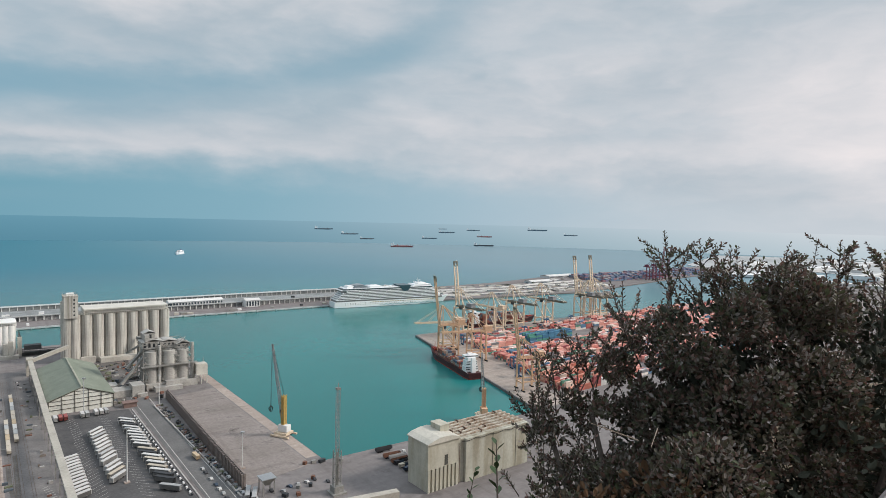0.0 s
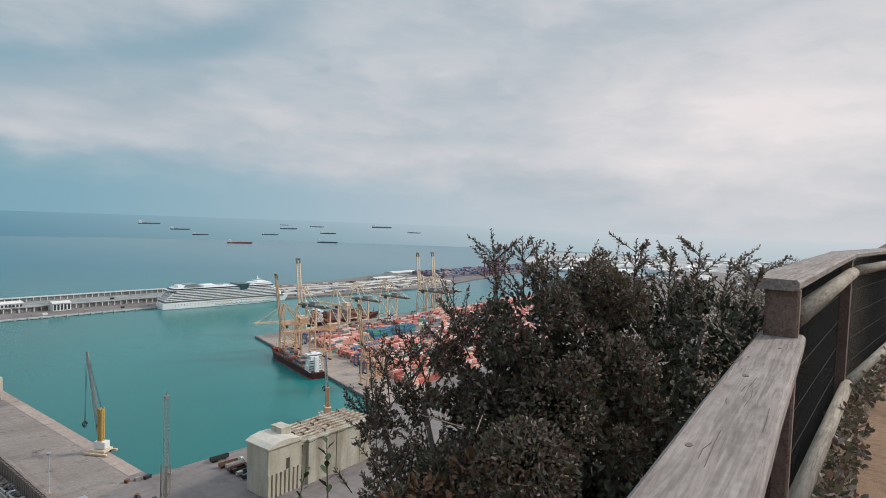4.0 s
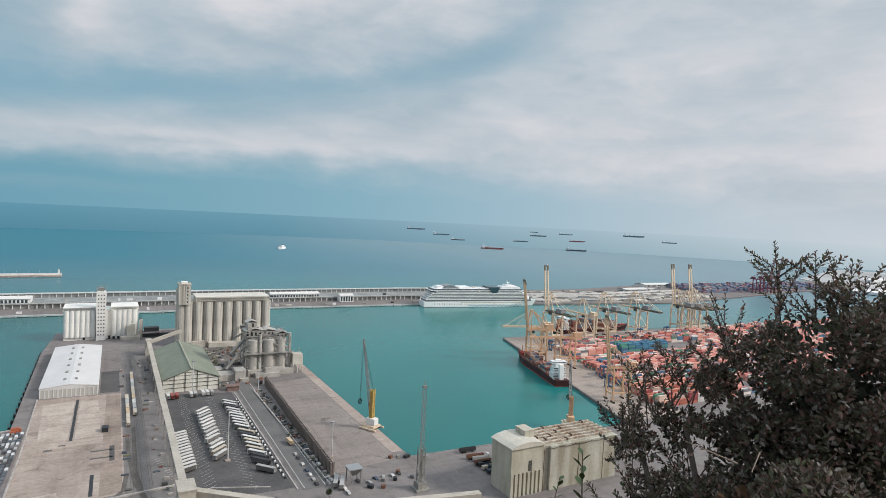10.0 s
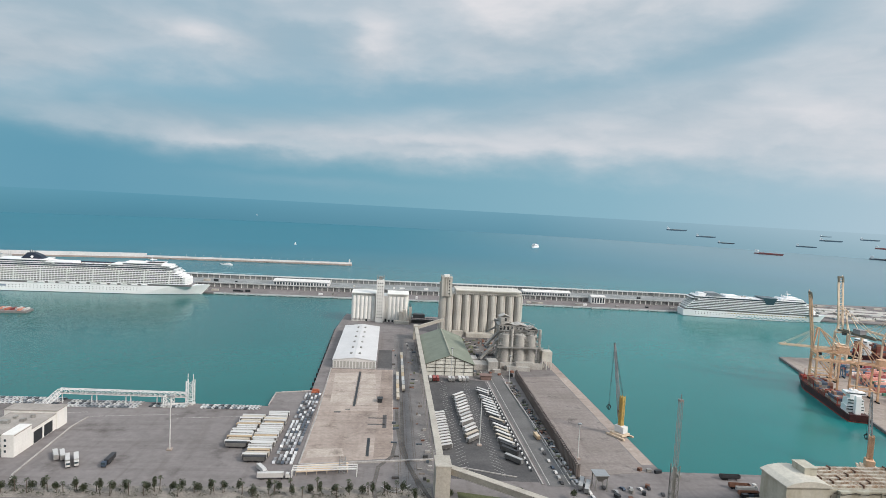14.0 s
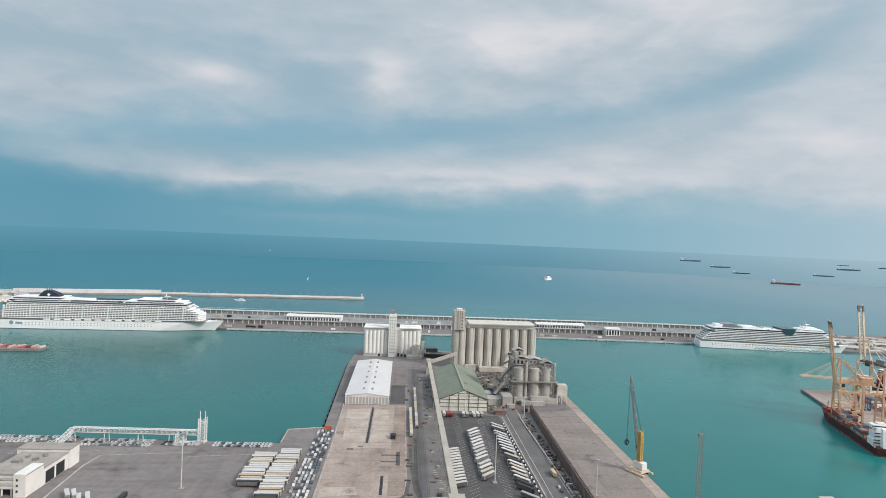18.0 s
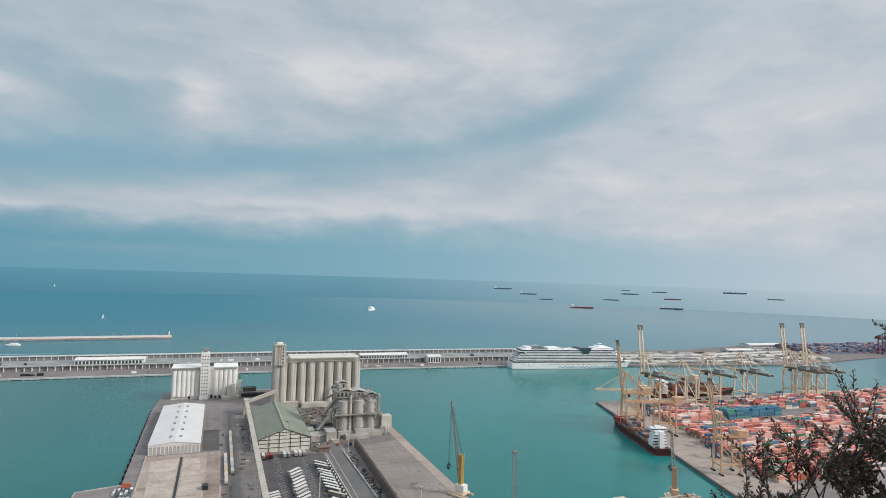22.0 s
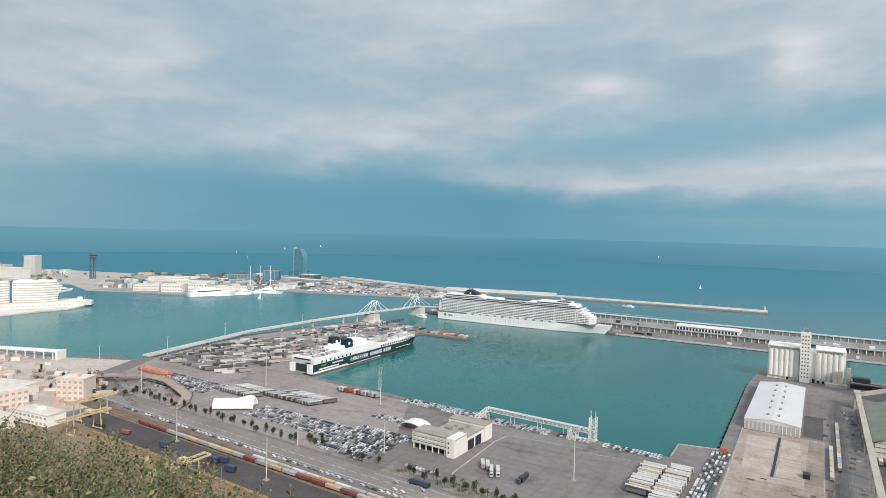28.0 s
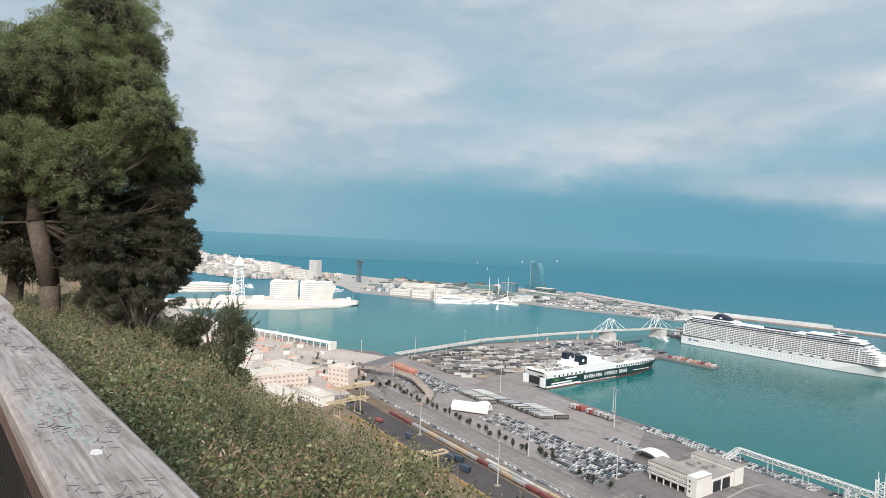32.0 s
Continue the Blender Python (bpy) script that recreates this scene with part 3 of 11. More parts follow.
def sea():
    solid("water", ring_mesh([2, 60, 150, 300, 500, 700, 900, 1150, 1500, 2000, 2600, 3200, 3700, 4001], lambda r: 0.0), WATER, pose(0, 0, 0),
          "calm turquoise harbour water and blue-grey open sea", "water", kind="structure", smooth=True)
    m = bpy.data.materials.new("hazy_distance")      # far water up to the skyline: glows, with haze mixed into its colour
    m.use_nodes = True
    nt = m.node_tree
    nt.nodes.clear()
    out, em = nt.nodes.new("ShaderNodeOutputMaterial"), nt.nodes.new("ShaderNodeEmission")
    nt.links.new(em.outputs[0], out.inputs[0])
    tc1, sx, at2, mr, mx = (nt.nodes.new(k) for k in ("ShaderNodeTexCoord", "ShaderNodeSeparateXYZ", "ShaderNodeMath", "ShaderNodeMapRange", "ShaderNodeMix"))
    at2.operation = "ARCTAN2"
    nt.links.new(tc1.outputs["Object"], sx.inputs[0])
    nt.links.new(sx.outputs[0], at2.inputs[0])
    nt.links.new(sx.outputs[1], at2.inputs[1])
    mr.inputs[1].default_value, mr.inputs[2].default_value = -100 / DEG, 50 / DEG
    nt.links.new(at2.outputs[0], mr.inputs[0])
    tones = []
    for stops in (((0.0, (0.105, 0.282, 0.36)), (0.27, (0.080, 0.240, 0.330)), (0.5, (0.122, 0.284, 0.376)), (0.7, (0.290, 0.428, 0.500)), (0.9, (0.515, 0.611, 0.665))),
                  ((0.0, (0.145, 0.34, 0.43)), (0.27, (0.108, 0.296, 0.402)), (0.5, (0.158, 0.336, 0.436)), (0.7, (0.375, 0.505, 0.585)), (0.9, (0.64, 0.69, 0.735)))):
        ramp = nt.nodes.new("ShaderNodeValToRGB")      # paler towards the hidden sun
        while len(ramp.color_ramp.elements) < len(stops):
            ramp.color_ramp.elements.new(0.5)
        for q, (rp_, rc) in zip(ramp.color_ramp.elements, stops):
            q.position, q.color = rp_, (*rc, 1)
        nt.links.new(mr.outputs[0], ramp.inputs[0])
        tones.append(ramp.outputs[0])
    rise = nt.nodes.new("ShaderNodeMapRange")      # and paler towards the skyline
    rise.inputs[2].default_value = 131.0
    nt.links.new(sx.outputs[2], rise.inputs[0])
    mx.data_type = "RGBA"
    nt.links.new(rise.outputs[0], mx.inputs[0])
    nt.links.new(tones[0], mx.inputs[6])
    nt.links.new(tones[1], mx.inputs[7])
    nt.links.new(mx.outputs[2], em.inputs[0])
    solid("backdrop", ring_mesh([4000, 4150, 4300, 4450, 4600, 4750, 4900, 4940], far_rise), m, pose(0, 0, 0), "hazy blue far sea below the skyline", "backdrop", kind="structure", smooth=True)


sea()
QZ = 2.5     # quay level


def land(name, poly, z, material, label, z0=-6.0, category="ground"):
    return solid(name, Build().prism(poly, z0, z), material, UV, label, category, kind="structure")


PORT = [(-90, 466), (-90, 499), (-62, 506), (-66, 752), (-60, 862), (182, 862), (182, 360), (384, 352), (487, 686), (1040, 672), (2600, 640),
        (2600, -1200), (-2600, -1200), (-2600, 120), (-1500, 210), (-1000, 292), (-775, 366), (-735, 408), (-708, 402), (-695, 432),
        (-735, 600), (-712, 770), (-690, 846), (-640, 850), (-548, 815), (-465, 815), (-463, 795), (-545, 788), (-522, 560), (-508, 479)]
land("ground", PORT, QZ, CONCRETE, "grey concrete port ground with stained worn quays")
land("pavement", [(-700, 1003), (-284, 1005), (246, 1015), (510, 1004), (785, 958), (1105, 915), (1260, 930), (1367, 952), (1720, 1010), (2300, 1080),
                  (2300, 1260), (1400, 1235), (1074, 1165), (440, 1150), (-330, 1156), (-700, 1150)], QZ, CONCRETE, "long cruise pier of pale concrete", category="pier")
land("pavement", [(-98, 1524), (-590, 1483), (-890, 1407), (-1370, 1490), (-1372, 1512), (-890, 1425), (-590, 1499), (-98, 1538)], 3.5, PALE_CONCRETE,
     "outer breakwater of pale concrete", category="breakwater")
land("ground", [(-1533, 758), (-1400, 815), (-1290, 850), (-1218, 1000), (-1205, 1087), (-1110, 1105), (-816, 1228), (-760, 1330), (-800, 1385), (-1372, 1510),
                (-1520, 1500), (-1900, 1130), (-2600, 900), (-2600, 420), (-2100, 540), (-1900, 760), (-1700, 800)], 2.0, mat("marina_ground", (0.46, 0.43, 0.40), 0.9, 0.1, 0.02, 0.2), "low marina and beach quarter ground")
land("ground", [(-1440, 250), (-1290, 190), (-1240, 363), (-1209, 457), (-1218, 578), (-1250, 626), (-1282, 644), (-1330, 630), (-1400, 480)], 2.5, BRIGHT_STONE, "ferry terminal pier of pale concrete")
# haze over the far flats is put in their pale colour
land("ground", [(2350, 1340), (3300, 1700), (3900, 1000), (3900, -400), (2500, -400), (2500, 900), (2150, 1060)], 2.0, mat("pale_river_flats", (0.44, 0.45, 0.455), 0.9, 0.14, 0.004, 0.05), "flat far river mouth land")


def ground_height(u, v):
    if v < 0.6:
        z = 166.52
    elif v < 2:
        z = 166.52 - 0.55 * (v - 0.6) ** 1.3
    else:
        z = 165.67 - 0.755 * (v - 2)
    if v > 1:
        z += (noise.noise(Vector((u * 0.05, v * 0.05, 0))) - 0.3) * min(3.0, 0.05 * v)
    if v < 2 and u < -4:
        z -= 0.065 * (-u - 4) if u > -16 else 0.78
    if v > 2 and u < -7:                     # the slope falls away to the north
        z -= 0.15 * (-u - 7) * min(1.0, (v - 2) / 3) + min(0.78, 0.065 * (-u - 4))
    return max(z, 1.0)


def hill():
    """The steep hillside below the lookout, with the path behind the railing."""
    b = Build()
    us = [-420, -260, -160, -90, -50, -30, -20, -14, -10, -7, -4, -2, 0, 2, 4, 7, 10, 14, 20, 30, 50, 90, 160, 260, 420]
    vs = [-60, -20, -8, -4, -2, -1, 0.2, 0.6, 1.2, 2, 3, 4, 6, 9, 14, 22, 35, 55, 80, 110, 140, 170, 200, 225]
    for v in vs:
        b.v += [(u, v, ground_height(u, v)) for u in us]
    n = len(us)
    b.f += [(r * n + c, r * n + c + 1, (r + 1) * n + c + 1, (r + 1) * n + c) for r in range(len(vs) - 1) for c in range(n - 1)]
    soil = mat("hill_soil", (0.26, 0.19, 0.12), 0.95, 0.18, 0.5, 6, bump=0.4)
    return solid("hillside", b, soil, UV, "steep earthy hillside with a sandy path at its top", "hillside", kind="structure")


hill()

# ---- paving of the port ----
def slab(name, poly, material, label, lift=0.06, category="pavement"):
    return solid(name, Build().prism(poly, QZ - 0.5, QZ + lift), material, UV, label, category, kind="structure")


LINE = mat("road_marking", (0.62, 0.60, 0.57), 0.85, 0.2, 0.3, 2)
slab("pavement", [(-51, 363), (8, 374), (8, 577), (-53, 577)], PALE_CONCRETE, "bare pinkish concrete slab of a cleared warehouse")
WORN = grime(mat("worn_brown_concrete", (0.37, 0.30, 0.26), 0.92, 0.18, 0.03, 0.4, second=(0.22, 0.175, 0.15)), 0.05, 0.55)
slab("pavement", [(-5, 374), (7, 376), (7, 576), (-3, 576)], WORN, "worn brown strip along the edge of a concrete slab", 0.068)
slab("pavement", [(-49, 452), (6, 456), (6, 459), (-20, 460), (-49, 455)], WORN, "dirty joint across a concrete slab", 0.072)
slab("pavement", [(9, 330), (33, 332), (33, 735), (9, 735)], mat("grey_tracks_paving", (0.215, 0.20, 0.195), 0.9, 0.15, 0.04, 0.7), "grey paving with sunken rail tracks")
slab("road", [(37.5, 347), (97, 343), (95, 548), (37.5, 560)], ASPHALT, "dark asphalt trailer park", 0.08, "parking lot")
slab("road", [(101, 338), (117, 338), (113, 600), (99, 600)], mat("quay_road", (0.165, 0.16, 0.158), 0.9, 0.14, 0.04, 0.7), "grey quay road beside a trailer park", 0.07, "road")
slab("road", [(-8, 582), (7, 582), (7, 655), (-8, 655)], ASPHALT, "dark strip beside a white shed", 0.05, "pavement")
slab("road", [(-640, 296), (60, 296), (60, 314), (-640, 318)], mat("ring_road_asphalt", (0.27, 0.24, 0.225), 0.9, 0.12, 0.03, 0.7), "two-way grey port road", 0.05, "road")
slab("road", [(-520, 248), (60, 246), (60, 272), (-540, 275)], DARK_ASPHALT, "dark asphalt of a container yard", 0.05, "yard")
slab("pavement", [(-620, 275), (60, 273), (60, 288), (-620, 290)], BALLAST, "brown ballast of the rail tracks", 0.12, "track bed")
slab("pavement", [(-560, 205), (60, 205), (60, 245), (-520, 247)], mat("ochre_yard", (0.27, 0.20, 0.14), 0.95, 0.15, 0.05, 0.7), "ochre dirt strip under yard cranes", 0.1, "yard")
slab("pavement", [(-250, 318), (30, 320), (30, 334), (-250, 331)], mat("planted_verge", (0.30, 0.27, 0.24), 0.95, 0.2, 0.1, 0.8), "planted verge beside the port road", 0.15, "verge")
slab("pavement", [(45, 296), (160, 270), (160, 300), (45, 330)], mat("grass_patch", (0.13, 0.14, 0.07), 0.95, 0.2, 0.1, 0.9), "dull green grass patch", 0.1, "grass")
NORTH_YARD = grime(mat("pinkish_yard_concrete", (0.335, 0.297, 0.285), 0.9, 0.13, 0.012, 0.25, second=(0.25, 0.22, 0.21)))
slab("pavement", [(-690, 424), (-640, 345), (-560, 320), (-285, 320), (-283, 380), (-330, 462), (-509, 474), (-523, 556), (-546, 780), (-686, 838), (-708, 770), (-731, 600)], NORTH_YARD, "pinkish grey concrete of the ferry yard", 0.04)
slab("pavement", [(86, 556), (124, 560), (126, 735), (88, 735)], grime(mat("oily_works_yard", (0.17, 0.155, 0.145), 0.92, 0.2, 0.04, 0.7, second=(0.10, 0.09, 0.085)), 0.07, 0.5), "dark oily yard between silos and works", 0.06)
APRON = grime(mat("sandy_apron", (0.40, 0.345, 0.305), 0.9, 0.14, 0.02, 0.3, second=(0.30, 0.25, 0.22)), 0.04, 0.6)
slab("pavement", [(386, 354), (456, 352), (552, 640), (1030, 632), (1030, 671), (488.5, 684.5)], APRON, "pale sandy apron of a container quay")
slab("pavement", [(173, 370), (181.5, 370), (181.5, 640), (173, 640)], PALE_CONCRETE, "pale edge strip of a quay", 0.05)


def markings():
    b = Build()
    for k in range(40):                       # bays of the trailer park
        v = 352 + k * 4.9
        for u0, u1 in ((48, 58), (70, 80)):
            b.obox((u0 + u1) / 2, v, QZ + 0.09, 9, 0.13, 0.03, 40 if u0 < 60 else -46)
    for u0, u1, v in ((102.5, 102.9, 0), (115.2, 115.6, 0)):
        b.box(u0, u1, 340, 598, QZ + 0.08, QZ + 0.11)
    for k in range(70):                       # the road's centre line and edges
        b.box(-630 + k * 9.8, -624 + k * 9.8, 305.8, 306.2, QZ + 0.06, QZ + 0.09)
    b.box(-630, 58, 297.5, 297.9, QZ + 0.06, QZ + 0.09)
    b.box(-250, 58, 312.6, 313.0, QZ + 0.06, QZ + 0.09)
    for k in range(26):
        b.box(-300 + k * 3, -299.4 + k * 3, 372, 372.3, QZ + 0.02, QZ + 0.05)
    for u in (-245, -180, -120):
        b.obox(u, 440, QZ + 0.02, 60, 0.3, 0.03, 8)
    return solid("road_marking", b, LINE, UV, "worn white road and parking lines", "marking", kind="structure")


markings()


def kerb_strips():
    b = Build()
    b.beam((-50, 361.5, QZ + 0.5), (34, 372, QZ + 0.5), 1.2, 1.0)
    b.beam((98.5, 340, QZ + 0.3), (97, 545, QZ + 0.3), 0.9, 0.6)
    b.beam((118, 338, QZ + 0.5), (114, 545, QZ + 0.5), 1.0, 1.0)
    for line in ([(-210.4, 434), (-212.4, 416), (-207.4, 344), (-204, 336)], [(-90.4, 467), (-90.4, 499), (-62, 506)], [(-50.6, 363), (-50.2, 450), (-52.6, 577)], [(1.2, 334.6), (5, 329), (10, 328), (18.4, 337)], [(33.5, 357.7), (53.5, 360.6), (84.5, 348.8)]):
        for p, q in zip(line, line[1:]):
            b.beam((*p, QZ + 0.3), (*q, QZ + 0.3), 0.9, 0.6)
    return solid("kerb", b, mat("grey_kerb_concrete", (0.46, 0.43, 0.41), 0.9, 0.15, 0.1, 0.8), UV, "low pale concrete kerb walls", "kerb", kind="structure")


kerb_strips()


def quay_fenders():
    host = thing("fender_row", at(-66, 505, 0), "row of black rubber fenders along a quay wall", "fender")
    m = Build().box(-1.1, 0.6, -1.0, 1.0, 0.2, 2.9).mesh("fender")
    for k in range(17):
        f = part("fender", m, BLACK, host)
        f.location = (3.0 - 0.012 * k * 15, 8 + 15 * k, 0)
    return host


quay_fenders()


# ---- tracks ----
RAIL = mat("rusty_rail", (0.16, 0.11, 0.08), 0.6, 0.2, 1, 5, metal=0.5)


def tracks(u0, u1, vs, z):
    b = Build()
    for v in vs:
        for o in (-0.72, 0.72):
            b.box(u0, u1, v + o - 0.06, v + o + 0.06, z, z + 0.16)
    return b


solid("rail_track", tracks(-600, 58, (277, 281.5, 285.5), QZ + 0.12), RAIL, UV, "rusty steel rails on brown ballast", "rail track", kind="structure")
bq = Build()
for u in (12.0, 16.6, 22):
    for o in (-0.72, 0.72):
        bq.box(u + o - 0.08, u + o + 0.08, 335, 700, QZ + 0.06, QZ + 0.14)
solid("rail_track", bq, RAIL, UV, "rails sunk in the grey quay paving", "rail track", kind="structure")


# ---- the grain silos on the pier ----
def streaked(m, across=0.55, along=0.018, tone=(0.52, 0.50, 0.48)):
    """Dirt that has run down a wall."""
    nt = m.node_tree
    tc, mp, nz, rp, mx = (nt.nodes.new(k) for k in ("ShaderNodeTexCoord", "ShaderNodeMapping", "ShaderNodeTexNoise", "ShaderNodeValToRGB", "ShaderNodeMix"))
    mp.inputs["Scale"].default_value = (across, across, along)
    nz.inputs["Scale"].default_value, nz.inputs["Detail"].default_value = 1.0, 4
    nt.links.new(tc.outputs["Object"], mp.inputs[0])
    nt.links.new(mp.outputs[0], nz.inputs["Vector"])
    bs = nt.nodes["Principled BSDF"]
    old = bs.inputs["Base Color"].links[0].from_socket
    rp.color_ramp.elements[0].position, rp.color_ramp.elements[0].color = 0.36, (*tone, 1)
    rp.color_ramp.elements[1].position, rp.color_ramp.elements[1].color = 0.56, (1, 1, 1, 1)
    nt.links.new(nz.outputs["Fac"], rp.inputs[0])
    mx.data_type, mx.blend_type = "RGBA", "MULTIPLY"
    mx.inputs[0].default_value = 1.0
    nt.links.new(old, mx.inputs[6])
    nt.links.new(rp.outputs[0], mx.inputs[7])
    nt.links.new(mx.outputs[2], bs.inputs["Base Color"])
    return m


def white_silo():
    s = thing("grain_silo", at(-11, 812, QZ), "white grain silo of ribbed bins with a windowed stair tower", "silo")
    bins = Build().cyl(0, 0, 3.5, 35.5, 3.0, 20).mesh("bin")
    for k in range(6):
        part("bin", bins, SILO_WHITE, s, smooth=False).location = (-36 + 5.4 * k, 2.6, 0)
        if k < 5:
            part("bin", bins, SILO_WHITE, s).location = (13 + 5.4 * k, 2.6, 0)
    part("body", Build().box(-39, -6.4, 2, 33, 0.0, 35.4).box(10, 39, 2, 33, 0.0, 35.4).box(-6.4, 10, 4, 33, 0, 35.4), SILO_WHITE, s)
    gal = Build()
    for x0, x1 in ((-39.3, -6), (9.6, 39.3)):
        gal.box(x0, x1, -0.4, 33, 38.6, 39.6)
        gal.box(x0 + 0.3, x1 - 0.3, 6, 33, 35.5, 38.6)
        n = int((x1 - x0) / 2.6)
        for k in range(n + 1):
            x = x0 + (x1 - x0 - 0.5) * k / n
            gal.box(x, x + 0.5, -0.2, 0.4, 35.5, 38.6)
    part("roof_gallery", gal, SILO_WHITE, s)
    tower = part("stair_tower", Build().box(-5.6, 4.6, -5, 5, 0, 58.6), SILO_WHITE, s)
    win = Build().box(-0.65, 0.65, -5.06, -4.9, 0, 1.5).mesh("window")
    for r in range(12):
        for x in (-3.4, -0.5, 2.4):
            part("window", win, DARK, tower).location = (x, 0, 6 + 4.3 * r)
    cage = Build()
    for x in (-5.3, 4.3):
        for y in (-4.7, 4.7):
            cage.box(x - 0.25, x + 0.25, y - 0.25, y + 0.25, 58.6, 64.5)
    for z in (61, 64.2):
        cage.box(-5.6, 4.6, -5, -4.7, z, z + 0.3).box(-5.6, 4.6, 4.7, 5, z, z + 0.3)
    cage.box(-3, 2, -2, 2, 58.6, 63)
    cage.beam((-5.3, -4.8, 59), (4.3, -4.8, 64), 0.25)
    part("roof_cage", cage, GREY_STEEL, s)
    doors = Build().box(-1.3, 1.3, 1.9, 2.05, 0, 4.2).mesh("door")
    for x in (-18, 8.3, 13, 18, 24, 31):
        part("door", doors, DARK, s).location = (x, 0, 0)
    dk = Build().box(27, 31, -10, -3, 2, 17).box(31.5, 36, -9, -2, 2, 19).box(20, 41, -12, -3, 0, 4).box(40, 44, 0, 5, 0, 22)
    part("loading_tower", dk, SILO_BEIGE, s)
    pipes = Build()
    for k in range(4):
        pipes.tube((41 + k, 3, 0), (41 + k, 3, 30 - 3 * k), 0.3)
    pipes.beam((40, 2, 12), (60, 2, 10), 0.8)
    pipes.lattice((40, 4, 6), (84, -2, 6), 2.2, 0.25, 14).box(46, 62, -6, 4, 8, 13).box(44, 80, 2, 5, 0, 4)
    part("pipe_bridge", pipes, mat("dark_bridge_steel", (0.10, 0.10, 0.10), 0.7, 0.2, 0.2, 1), s)
    return s


white_silo()


def beige_silo():
    s = thing("grain_silo", at(120, 760, QZ), "weathered beige concrete grain silo with tall round bins", "silo")
    streak = streaked(mat("streaked_silo_concrete", (0.565, 0.545, 0.495), 0.88, 0.07, 0.05, 0.6, second=(0.465, 0.44, 0.40)))
    bins = Build().cyl(0, 0, 0, 52.5, 5.7, 24).mesh("bin")
    for k in range(9):
        part("bin", bins, streak, s, smooth=False).location = (-42.5 + 11.3 * k, -9.5, 0)
        if k in (0, 8):
            part("bin", bins, streak, s).location = (-42.5 + 11.3 * k, 1.8, 0)
            part("bin", bins, streak, s).location = (-42.5 + 11.3 * k, 13, 0)
    part("body", Build().box(-43, 48, -9, 20, 0, 52.4), streak, s)
    g = Build().box(-34, 51, -15.3, 20, 57.2, 58.6)
    g.box(-33, 50, -8, 18, 52.5, 57.2)
    for k in range(40):
        x = -33.5 + 84 * k / 39.0
        g.box(x - 0.25, x + 0.25, -14.8, -14.2, 52.5, 57.2)
    g.box(-34, 51, -15.2, -14.6, 54.2, 54.6)
    part("roof_gallery", g, mat("cream_gallery_concrete", (0.66, 0.63, 0.57), 0.85, 0.1, 0.05, 0.5), s)
    part("end_bin", Build().cyl(-49, -8, 0, 68, 6.4, 20), streak, s)
    t = part("head_tower", Build().box(-53, -40, -17, 0, 50, 74).box(-53.5, -39.5, -17.5, 0.5, 73.4, 74.4), streak, s)
    w = Build().box(-0.8, 0.8, -17.08, -16.9, 0, 1.8).mesh("window")
    for r in range(5):
        part("window", w, DARK, t).location = (-43.5, 0, 52.5 + 4.1 * r)
    rail = Build()
    for k in range(7):
        rail.box(-53 + 2.1 * k, -52.8 + 2.1 * k, -17, -16.8, 74.4, 76).box(-53 + 2.1 * k, -52.8 + 2.1 * k, 0, 0.2, 74.4, 76)
    for x in (-53, -40.2):
        rail.box(x, x + 0.2, -16.8, 0, 75.9, 76.1)
    part("roof_rail", rail.box(-53, -40, -17, -16.8, 75.9, 76.1).box(-53, -40, 0, 0.2, 75.9, 76.1), GREY_STEEL, t)
    part("roof_cabin", Build().box(-50, -43, -12, -4, 74.4, 76.6), SILO_WHITE, t)
    base = Build().box(-20, 30, -26, -15.4, 0, 5).box(-38, -24, -22, -16, 0, 7).box(30, 44, -30, -18, 0, 8)
    part("annex", base, SILO_BEIGE, s)
    ch = Build().lattice((18, -20, 22), (24, -36, 3), 3.0, 0.4, 5)
    ch.beam((18, -18, 24), (24, -36, 4), 3.2, 2.4)
    part("chute", ch, GREY_STEEL, s)
    return s


beige_silo()


PALE_TANK = mat("pale_tank_paint", (0.50, 0.485, 0.45), 0.7, 0.12, 0.08, 0.8, second=(0.34, 0.32, 0.30))
PLANT_GREY = mat("weathered_tank_steel", (0.47, 0.45, 0.42), 0.7, 0.16, 0.08, 0.8)


